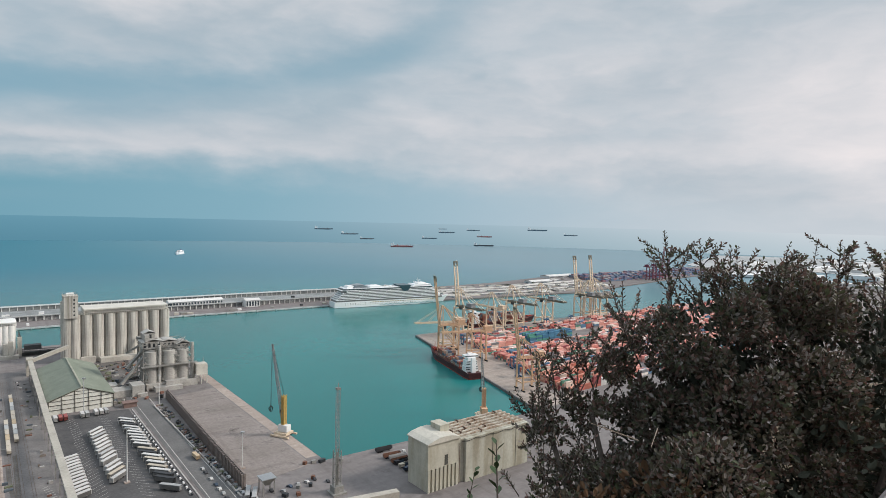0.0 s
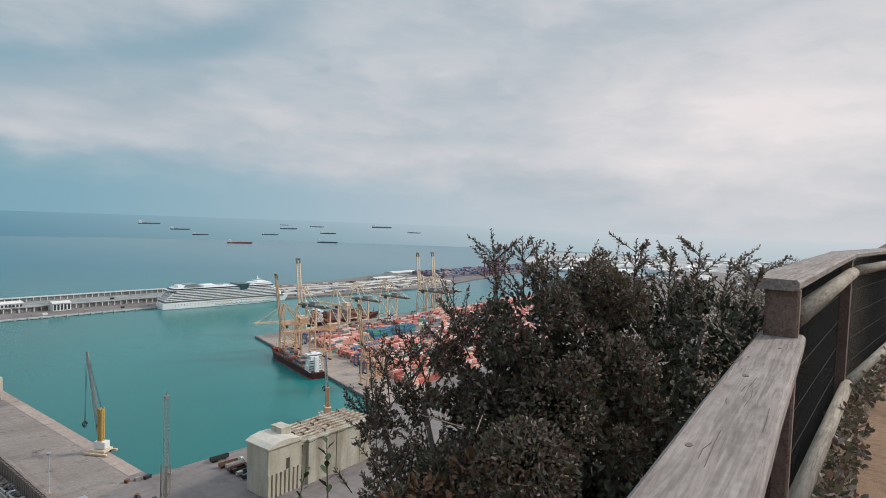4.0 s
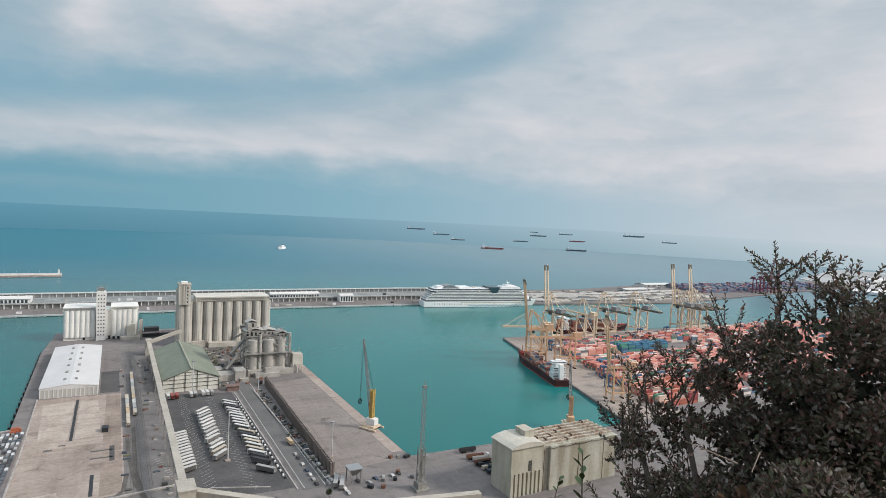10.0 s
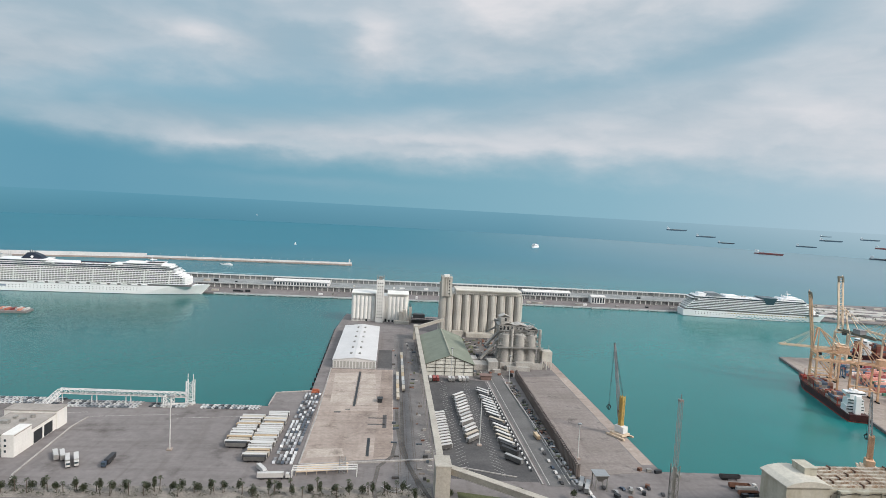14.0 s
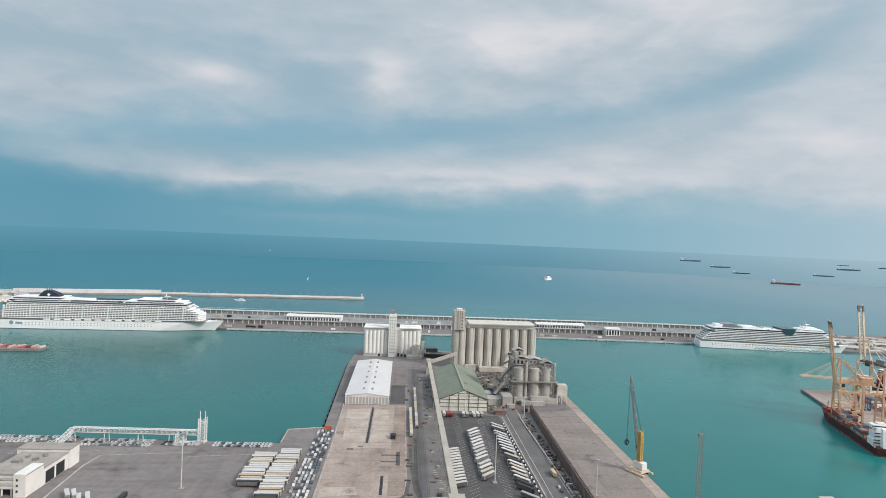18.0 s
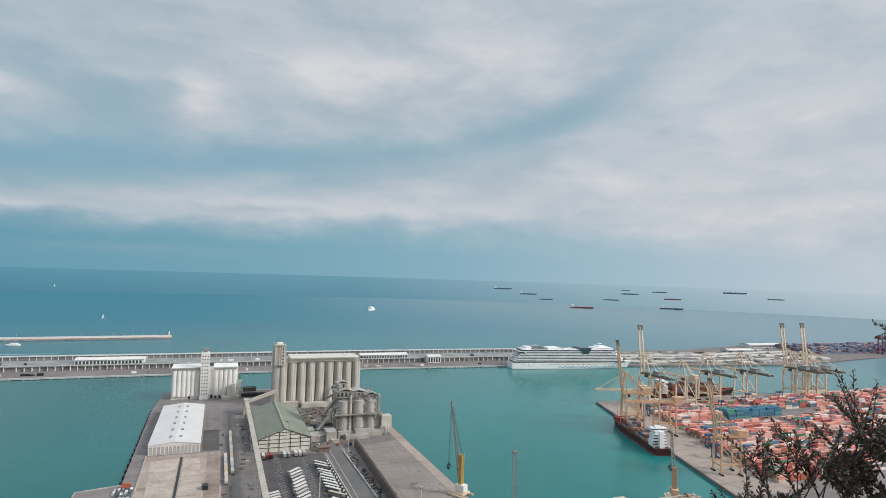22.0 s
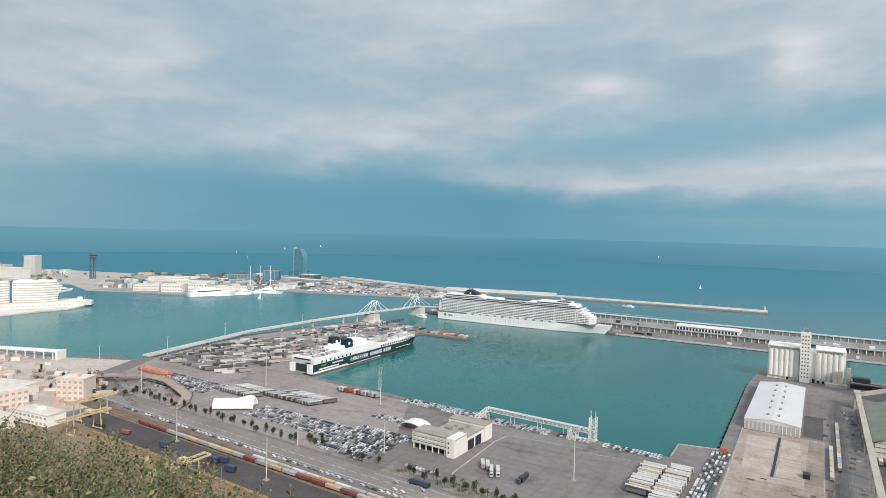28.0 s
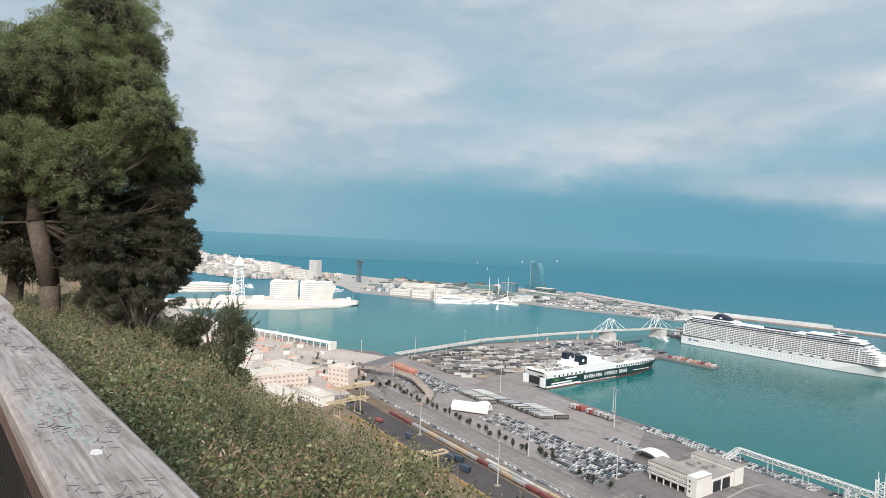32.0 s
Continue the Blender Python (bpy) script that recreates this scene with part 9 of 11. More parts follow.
def quay_canopy():
    s = thing("quay_gallery", at(-770, 352, QZ, 24), "long white covered walkway along the ferry quay", "gallery")
    part("roof", Build().box(-300, 0, -6, 6, 9, 10.4), SILO_WHITE, s)
    part("end_frame", Build().box(-1, 2, -7, 7, 0, 11), SILO_WHITE, s)
    p = Build().box(-0.6, 0.6, -5, -4, 0, 9).mesh("pillar")
    for k in range(24):
        part("pillar", p, SILO_WHITE, s).location = (-6 - 12.5 * k, 0, 0)
    return s


quay_canopy()


def slip_road():
    s = thing("slip_road", at(-600, 335, QZ), "curving concrete slip road on columns", "flyover")
    pts = [(-60, -20, 3), (-20, 4, 6), (13, 18, 7.5), (45, 20, 7), (75, 12, 6), (98, 6, 4.5), (110, -6, 2), (116, -20, 0.6)]
    for a, b in zip(pts, pts[1:]):
        part("deck", Build().beam(a, b, 9, 1.0).beam((a[0], a[1] + 4.4, a[2] + 0.9), (b[0], b[1] + 4.4, b[2] + 0.9), 0.4, 1.0), PALE_CONCRETE, s)
    for x, y, z in pts[1:6]:
        part("column", Build().cyl(x, y, 0, z - 0.4, 0.9, 10), PALE_CONCRETE, s)
    return s


slip_road()
for k in range(12):
    c = container(at(-640 + 6.2 * (k % 4) * 2, 378 + 3 * (k // 4), QZ + 0.02), 1)
    container(at(-640 + 6.2 * (k % 4) * 2, 378 + 3 * (k // 4), QZ + 2.62), 0)
solid("red_canopy", Build().box(-61, -56, 497, 499.6, QZ, QZ + 2.2).box(-60, -55, 501, 503.6, QZ, QZ + 2.2).box(-60.5, -55.5, 498.5, 501, QZ + 2.2, QZ + 3.8), mat("orange_red_sheet", (0.42, 0.13, 0.07), 0.6, 0.1, 0.3, 2), UV, "stacked orange-red boxes at the quay corner", "boxes")
solid("red_hut", Build().box(92, 102, 552, 558, QZ, QZ + 4).box(91, 103, 551, 559, QZ + 4, QZ + 4.6), mat("rusty_red_sheet", (0.25, 0.17, 0.15), 0.7, 0.14, 0.3, 2), UV, "small rusty brown hut near a road bend", "hut")
gate = thing("traffic_gantry", at(-30, 356, QZ), "white steel road gantry frames beside the slab", "gantry")
for k in range(3):
    part("gantry_frame", Build().beam((-22, 3 * k - 12, 0), (-22, 3 * k - 12, 5), 0.3).beam((16, 3 * k - 9, 0), (16, 3 * k - 9, 5), 0.3).beam((-22, 3 * k - 12, 5), (16, 3 * k - 9, 5), 0.4, 0.6), WHITE, gate)
for u, v0, v1 in ((-23.6, 470, 568), (-9, 376, 406)):
    solid("drain_slot", Build().box(-1.0, 1.0, v0, v1, 0, 0.14), DARK, at(u, 0, QZ), "long dark drain slot in a concrete slab", "drain")
WORN = grime(mat("bleached_slab_patch", (0.49, 0.425, 0.375), 0.9, 0.14, 0.05, 0.5, second=(0.37, 0.31, 0.27)), 0.08, 0.62)
for poly in ([(-43, 470), (-25.5, 472), (-25.5, 566), (-47, 560)], [(-21.5, 471), (-5.5, 473), (-9, 560), (-21.5, 566)], [(-48, 372), (-24, 376), (-26, 388), (-48, 386)]):
    slab("slab_patch", poly, WORN, "bleached rectangle in a worn concrete slab", 0.075, "slab")
for u0, u1, v0, v1 in ((-11, 2, 431, 433), (-11, 2, 444, 446), (-38, -33, 455, 458), (0, 3, 425, 452), (-30, -26, 462, 464)):
    slab("dark_patch", [(u0, v0), (u1, v0), (u1, v1), (u0, v1)], ASPHALT, "dark patched trench in a concrete slab", 0.085, "slab")
solid("dark_hut", Build().box(-2, 2, -3, 3, 0, 3).box(-2.3, 2.3, -3.3, 3.3, 3, 3.3), DARK, at(-3, 483, QZ), "small dark hut standing on a slab", "hut")


# ---- street trees ----
def leaf_material(name, tones, rough=0.5, through=0.25, tint=(1, 1, 1), other=(0.8, 0.8, 0.8), scale=0.8):
    m = mat(name, tint, rough, 0.1, scale, 20, island=tones, spec=0.4, second=other)
    nt = m.node_tree
    b = nt.nodes["Principled BSDF"]
    tr, mx = nt.nodes.new("ShaderNodeBsdfTranslucent"), nt.nodes.new("ShaderNodeMixShader")     # light shining through the blades
    nt.links.new(b.inputs["Base Color"].links[0].from_socket, tr.inputs[0])
    mx.inputs[0].default_value = through
    nt.links.new(b.outputs[0], mx.inputs[1])
    nt.links.new(tr.outputs[0], mx.inputs[2])
    nt.links.new(mx.outputs[0], nt.nodes["Material Output"].inputs[0])
    return m


SHRUB_FAR = leaf_material("brownish_bush_leaves", [(0.12, 0.13, 0.07), (0.16, 0.14, 0.085), (0.09, 0.10, 0.055), (0.20, 0.16, 0.10)])
STREET_LEAF = leaf_material("street_tree_leaves", [(0.05, 0.07, 0.035), (0.07, 0.085, 0.045), (0.04, 0.055, 0.03), (0.10, 0.10, 0.06)])
BARK = mat("grey_brown_bark", (0.16, 0.125, 0.10), 0.9, 0.25, 3, 18, bump=0.7)
protos = []
for k in range(4):
    t = thing("street_tree", at(-2000, -1000 - 30 * k, QZ), "small dark evergreen street tree beside the port road", "tree", "street trees")
    h = (6.4, 7.6, 5.4, 9.0)[k]
    w = (1.9, 1.6, 2.1, 1.4)[k]
    part("trunk", Build().cyl(0, 0, 0, h * 0.5, 0.16, 7, 0.08).tube((0, 0, h * 0.4), (0.5, 0.3, h * 0.75), 0.07, 0.03, 5).tube((0, 0, h * 0.4), (-0.5, 0.1, h * 0.75), 0.07, 0.03, 5), BARK, t)
    rt = random.Random(k)
    bl = [(rt.uniform(-w, w) * 0.5, rt.uniform(-w, w) * 0.5, h * rt.uniform(0.45, 0.85), w * 0.6, w * 0.6, h * 0.2) for _ in range(7)]
    leaves("crown", 620, bl, 0.55, k + 3, STREET_LEAF, t)
    protos.append(t)
spots = [(-232 + 7.4 * k + r8.uniform(-2, 2), 324 + r8.uniform(-2.5, 3)) for k in range(34)]
spots += [(-560 + 9 * k + r8.uniform(-2, 2), 322 + r8.uniform(-2, 2)) for k in range(26)]
spots += [(-330 + 4.2 * k, 329 + r8.uniform(-3, 3)) for k in range(5)] + [(-282, 322), (-276, 325), (-268, 320), (-258, 326)]
spots += [(20, 318), (40, 322), (80, 318), (112, 322), (-640, 290), (-650, 300), (-620, 300), (-590, 310), (-700, 300), (-680, 290), (-720, 310)]
for k, (u, v) in enumerate(spots):
    copy_thing(protos[k % 4], at(u, v, QZ, 57 * k))

# lit copy of the yard concrete: the sun here is in its colour
slab("pavement", [(-1500, 20), (-560, 120), (-548, 290), (-640, 292), (-700, 400), (-775, 360), (-1000, 286), (-1500, 205)], mat("bright_yard_concrete", (0.52, 0.46, 0.42), 0.9, 0.12, 0.02, 0.25, second=(0.41, 0.35, 0.31)),
     "pale sunlit concrete of the ferry quays", 0.04)
for k in range(14):
    container(at(-536 + 5.2 * k, 803 + (k % 3) * 2.6, QZ + 0.02, 90), (2, 6, 0, 6, 1)[k % 5])
jun = Build()
rj = random.Random(61)
for k in range(150):
    jun.obox(rj.uniform(-1000, -570), rj.uniform(150, 330), QZ + 0.05, rj.uniform(3, 14), rj.uniform(2, 6), rj.uniform(1.5, 5), rj.uniform(0, 90))
solid("yard_stores", jun, mat("yard_store_paint", (1, 1, 1), 0.7, 0.08, 0.2, 1, island=[(0.74, 0.70, 0.66), (0.62, 0.55, 0.50), (0.50, 0.42, 0.36), (0.30, 0.29, 0.29), (0.66, 0.44, 0.36)]),
      UV, "scattered pale stores and vehicles on the ferry quays", "stores", kind="stuff")
far_yard = Build()
for k in range(240):
    v = rj.uniform(650, 835)
    far_yard.obox(rj.uniform(-695 + (v - 650) * 0.02, -556 + (v - 650) * 0.02), v, QZ + 0.1, rj.choice((4.4, 4.4, 13)), rj.choice((1.8, 2.4)), rj.choice((1.4, 1.5, 3.6)), 60 + rj.uniform(-8, 8))
solid("parked_vehicles", far_yard, CAR_PAINT, UV, "mixed cars and trailers parked behind the ferry", "vehicles", kind="stuff")


# ---- lorries, hopper and small things on the quays ----
def tipper(u, v, turn, tone, label):
    s = thing("tipper_trailer", at(u, v, QZ + 0.05, turn), label, "trailer", "tipping trailers by the grain store")
    part("tub", Build().loft([[(x, -1.25, 3.4), (x, -1.0, 1.3), (x, 1.0, 1.3), (x, 1.25, 3.4), (x, 1.1, 3.4), (x, 0.9, 1.5), (x, -0.9, 1.5), (x, -1.1, 3.4)] for x in (-6.2, 6.2)]), tone, s)
    part("tail_board", Build().box(-6.35, -6.2, -1.2, 1.2, 1.3, 3.4), tone, s)
    part("head_board", Build().box(6.2, 6.35, -1.2, 1.2, 1.3, 3.5), tone, s)
    part("chassis", Build().box(-6, 6, -0.5, 0.5, 0.8, 1.25), SKIRT, s)
    for x in (-4.6, -3.2, -1.8):
        part("axle", Build().tube((x, -1.2, 0.5), (x, 1.2, 0.5), 0.5, n=9), BLACK, s)
    part("support_leg", Build().box(4, 4.3, -0.8, 0.8, 0, 0.9), SKIRT, s)
    return s


RUST_TUB = mat("rust_brown_tub", (0.22, 0.11, 0.075), 0.7, 0.2, 0.4, 2)
tipper(223, 350, -4, TRAILER_TOPS[6], "black tipping trailer parked on the quay")
tipper(222, 338, -6, RUST_TUB, "rust-brown tipping trailer parked on the quay")
tipper(224, 333.5, -5, TRAILER_TOPS[3], "grey tipping trailer parked on the quay")
tipper(222, 328, -2, RUST_TUB, "rust-brown tipping trailer parked on the quay")
tractor(231.5, 337, -5, 0)
for u, v, tn in ((121.5, 338, 66), (124, 334, 66)):
    trailer(u, v, tn, 3, 13.6, 3.6)
hop = thing("loading_hopper", at(132, 336, QZ), "square steel loading hopper on legs", "hopper")
part("funnel", Build().loft([[(-w, -w, z), (w, -w, z), (w, w, z), (-w, w, z)] for w, z in ((1.2, 5), (4.2, 9.5))]), GREY_STEEL, hop)
part("rim", Build().box(-4.4, 4.4, -4.4, 4.4, 9.5, 10.0), STEEL, hop)
for x in (-3.4, 3.4):
    for y in (-3.4, 3.4):
        part("leg", Build().box(x - 0.25, x + 0.25, y - 0.25, y + 0.25, 0, 9.4), GREY_STEEL, hop)
for k, v in enumerate((412, 391, 384, 373, 363, 356, 349, 342)):
    near_car(110.6, v, 92, (0, 3, 6, 0, 4)[k % 5], TRAILER_NAMES[(0, 3, 6, 0, 4)[k % 5]]) if k else trailer(112, 411, 94, 2, 9, 3.4)
pf = thing("pipe_rack", at(-50, 348, QZ), "low cream steel pipe rack beside the road", "pipe rack")
for k in range(4):
    part("pipe", Build().beam((0, 2.6 * k, 2.2), (30, 2.6 * k + 5, 2.2), 0.7), CREAM, pf)
for k in range(6):
    part("post", Build().beam((6 * k, k, 0), (6 * k, k, 2.4), 0.4).beam((6 * k, k, 2), (6 * k, k + 8, 2), 0.4), CREAM, pf)
part("mesh_tower", Build().lattice((27, 5, 0), (27, 5, 9), 3.4, 0.3, 3), STEEL, pf)
for k, (u, v, w) in enumerate(((173.6, 359.7, 3), (179, 358, 4.5), (168, 361, 2.5), (150, 331, 3), (157, 329, 2.5), (146, 322, 2.2), (190, 352, 2.4), (139, 325, 3.4), (163, 338, 2.0))):
    b = Build().box(-w / 2, w / 2, -1.1, 1.1, 0.2, 1.9).box(-w / 2 - 0.1, w / 2 + 0.1, -1.2, 1.2, 1.9, 2.1).box(-w / 2, -w / 2 + 0.4, -1, 1, 0, 0.2).box(w / 2 - 0.4, w / 2, -1, 1, 0, 0.2)
    solid("steel_skip", b, (GREY_STEEL, DARK, RUST_TUB)[k % 3], at(u, v, QZ, 17 * k), "small dark steel skip standing on the quay", "skip", "quay skips")


def palm(u, v, h, turn):
    s = thing("palm_tree", at(u, v, QZ, turn), "slim palm beside the port road", "tree", "roadside palms")
    part("trunk", Build().tube((0, 0, 0), (0.2, 0.1, h), 0.24, 0.16, 7), BARK, s)
    fr = Build()
    rr = random.Random(int(u * 7 + v))
    for k in range(18):
        a, e = 2 * math.pi * k / 18, rr.uniform(-0.3, 0.9)
        p = Vector((0.2, 0.1, h))
        d = Vector((math.cos(a) * math.cos(e), math.sin(a) * math.cos(e), math.sin(e)))
        sd = Vector((-math.sin(a), math.cos(a), 0)) * 0.28
        m1, m2 = p + d * 1.2, p + d * 2.1 + Vector((0, 0, -0.7))
        fr.add([p, m1 + sd, m2, m1 - sd], [(0, 1, 2, 3)])
    part("frond", fr, STREET_LEAF, s)
    return s


rp8 = random.Random(41)
for k in range(26):
    palm(-205 + 8.6 * k + rp8.uniform(-2, 2), 322 + rp8.uniform(-2, 6), rp8.uniform(5, 8.5), 40 * k)
verge = leaves("verge_shrubs", 7000, [(rp8.uniform(-245, 28), rp8.uniform(319, 333), QZ + 0.5, rp8.uniform(0.8, 2.4), rp8.uniform(0.7, 1.6), rp8.uniform(0.5, 1.2)) for _ in range(210)], 0.5, 61, STREET_LEAF)
verge.matrix_basis = UV
tagged(verge, "dark low shrubs planted along the port road", "shrubs", kind="stuff")
solid("boat_wake", Build().loft([[(x, -w, 0.04), (x, w, 0.04), (x, w, 0.08), (x, -w, 0.08)] for x, w in ((0, 0.6), (20, 2.0), (60, 3.2), (110, 2.6), (150, 0.6))]), mat("wake_foam", (0.34, 0.52, 0.56), 0.6, 0.2, 0.1, 0.8), at(-420, 1280, 0, 2), "thin pale wake of a motor boat", "wake", kind="structure")
small_boat(-428, 1280, 182, 22, "small white motor boat under way behind the pier")


# ---- low clutter on the far pier ----
def far_pier_clutter():
    r = random.Random(71)
    b, tr = Build(), []
    for k in range(210):
        u = r.uniform(640, 1330)
        v0 = 985 - 0.13 * (u - 640) if u < 1000 else 925 + 0.1 * (u - 1000)
        v = v0 + r.choice((12, 26, 48, 80, 110, 150, 175)) + r.uniform(-5, 5)
        if v > 1140 + 0.03 * (u - 440):
            continue
        L = r.uniform(4, 34)
        b.obox(u, v, QZ, L, r.uniform(3, 9), r.uniform(1.0, 3.6), -4 + r.uniform(-2, 2))
        if k % 5 == 0:
            tr.append((u + 20, v + 6, QZ + 2.5, r.uniform(2, 7), 2.5, 2.6))
    solid("pier_clutter", b, mat("pier_clutter_paint", (1, 1, 1), 0.8, 0.1, 0.1, 1, island=[(0.55, 0.54, 0.52), (0.30, 0.29, 0.28), (0.70, 0.69, 0.67), (0.16, 0.16, 0.16), (0.40, 0.36, 0.32), (0.24, 0.28, 0.30), (0.60, 0.56, 0.5)]), UV, "low sheds, boxes and walls along the far pier", "clutter", kind="stuff")
    t = leaves("pier_greenery", 2600, tr, 1.6, 72, STREET_LEAF)
    t.matrix_basis = UV
    tagged(t, "dull green trees scattered along the far pier", "trees", kind="stuff")
    w = Build()
    for v in (40, 92, 128):
        w.beam((640, 985 + v, QZ + 1.5), (1000, 938 + v, QZ + 1.5), 1.2, 3).beam((1000, 938 + v, QZ + 1.5), (1330, 960 + v, QZ + 1.5), 1.2, 3)
    solid("pier_wall", w, SILO_WHITE, UV, "long low pale walls along the far pier", "wall", kind="structure")
    slab("road", [(640, 1003), (1000, 962), (1320, 985), (1320, 997), (1000, 976), (640, 1017)], ASPHALT, "grey service road along the far pier", 0.06, "road")
    slab("road", [(640, 1062), (1000, 1020), (1320, 1040), (1320, 1060), (1000, 1044), (640, 1085)], mat("far_pier_paving", (0.19, 0.18, 0.175), 0.9, 0.2, 0.03, 0.4), "dull grey paving along the far pier", 0.06, "road")


far_pier_clutter()


# ---- worn clutter between the yards ----
def yard_clutter():
    r = random.Random(83)
    b = Build()
    for k in range(190):                         # scrap along the foot of the storage wall
        u, v = r.uniform(117, 124) + 0.02 * 0, r.uniform(345, 545)
        u -= 0.012 * (v - 345)
        b.obox(u, v, QZ, r.uniform(0.6, 3.2), r.uniform(0.5, 2.2), r.uniform(0.3, 1.6), r.uniform(0, 90))
    for k in range(60):                         # pallets and boxes along the tracks
        u, v = r.choice((25, 27.5, 30, 9.5)) + r.uniform(-1.2, 1.2), r.uniform(340, 700)
        b.obox(u, v, QZ, r.uniform(0.8, 4.5), r.uniform(0.8, 2.4), r.uniform(0.2, 1.8), r.uniform(-12, 12))
    for k in range(150):                         # round the plant and silos
        u, v = r.uniform(84, 128), r.uniform(566, 725)
        b.obox(u, v, QZ, r.uniform(1, 5), r.uniform(1, 4), r.uniform(0.4, 3), r.uniform(0, 90))
    solid("yard_clutter", b, mat("clutter_paint", (1, 1, 1), 0.85, 0.12, 0.3, 2, island=[(0.12, 0.11, 0.105), (0.20, 0.17, 0.15), (0.06, 0.06, 0.06), (0.30, 0.28, 0.26), (0.24, 0.12, 0.09), (0.42, 0.40, 0.38), (0.10, 0.12, 0.14), (0.16, 0.17, 0.11)]), UV, "scattered scrap, pallets and boxes between the yards", "clutter", kind="stuff")


yard_clutter()
bar = thing("barrier_line", at(0, 0, QZ + 0.08), "line of black and white concrete barriers beside a trailer park", "barrier")
for k in range(46):
    part("barrier_block", Build().loft([[(95.3 - 0.006 * k + x, 358 + 3.7 * k + y, z) for x, y in ((-0.5, -0.9), (0.5, -0.9), (0.5, 0.9), (-0.5, 0.9))] for z in (0, 1.0)]) if k < 2 else Build().box(94.8, 95.8, 357 + 3.7 * k, 358.9 + 3.7 * k, 0, 1.0), WHITE if k % 2 else DARK, bar)
rb8 = random.Random(97)
for k in range(16):
    p = copy_thing(protos[k % 4], at(-640 + rb8.uniform(-40, 90), 306 + rb8.uniform(-30, 34), QZ, 40 * k))
park = leaves("park_bushes", 3000, [(rb8.uniform(-720, -520), rb8.uniform(288, 345), QZ + 1.4, rb8.uniform(1.5, 4), rb8.uniform(1.5, 4), rb8.uniform(1, 2.4)) for _ in range(60)], 0.9, 98, SHRUB_FAR)
park.matrix_basis = UV
tagged(park, "brownish green bushes round the port offices", "bushes", kind="stuff")
for t in protos:
    for o in list(t.children):
        bpy.data.objects.remove(o)
    bpy.data.objects.remove(t)


# ---- far shores ----
def far_shores():
    r = random.Random(121)
    b = Build()
    for k in range(90):                          # long sheds on the river flats
        u, v = r.uniform(2000, 3700), r.uniform(-200, 1500)
        if v > 1080 + 0.25 * (u - 1900) or math.hypot(u, v) > 3900:
            continue
        b.obox(u, v, 2.0, r.uniform(60, 260), r.uniform(20, 50), r.uniform(5, 13), r.choice((0, 0, 8, 90)) + r.uniform(-4, 4))
    solid("river_sheds", b, mat("pale_shed_paint", (1, 1, 1), 0.8, 0.08, 0.02, 0.2, island=[(0.74, 0.74, 0.74), (0.62, 0.62, 0.63), (0.80, 0.80, 0.80), (0.55, 0.56, 0.57), (0.70, 0.68, 0.66)]), UV, "long pale sheds on the hazy river flats", "sheds", kind="stuff")
    m = Build()
    near, far = (Vector((-1215, 1010)), Vector((-1540, 770))), (Vector((-1490, 1470)), Vector((-1880, 1130)))
    for k in range(300):                         # huts, stores and halls on the spit
        q, w = r.random(), r.uniform(0.1, 0.93)
        p = near[0].lerp(near[1], q).lerp(far[0].lerp(far[1], q), w)
        h = r.uniform(3, 10) if k % 7 else r.uniform(10, 17)
        m.obox(p.x, p.y, 2.0, r.uniform(10, 60), r.uniform(8, 18), h, 37 + r.choice((0, 0, 90)) + r.uniform(-6, 6))
    for k in range(160):
        q, w = r.random(), r.uniform(0.12, 0.9)
        p = Vector((-1205, 1090)).lerp(Vector((-830, 1240)), q).lerp(Vector((-1380, 1480)).lerp(Vector((-880, 1385)), q), w)
        m.obox(p.x, p.y, 2.0, r.uniform(5, 30), r.uniform(4, 12), r.uniform(2.5, 7), 20 + r.choice((0, 90)) + r.uniform(-6, 6))
    solid("marina_huts", m, mat("marina_paint", (1, 1, 1), 0.8, 0.08, 0.1, 0.6, island=[(0.66, 0.65, 0.64), (0.52, 0.49, 0.45), (0.36, 0.36, 0.36), (0.22, 0.26, 0.26), (0.14, 0.17, 0.17), (0.50, 0.42, 0.36), (0.07, 0.09, 0.07)]), UV, "pale huts and stores round the marina", "huts", kind="stuff")
    g = leaves("shore_trees", 5200, [(u, v, 5.0, r.uniform(4, 12), r.uniform(3, 6), 3.2) for u, v in ((r.uniform(-2500, -1250), r.uniform(480, 1380)) for _ in range(170)) if v < 980 + 0.5 * (u + 1218) + 420 and v > 980 + 0.55 * (u + 1218) + 50], 2.4, 123, SHRUB_FAR)
    g.matrix_basis = UV
    tagged(g, "scattered dull green trees between the far houses", "trees", kind="stuff")


far_shores()


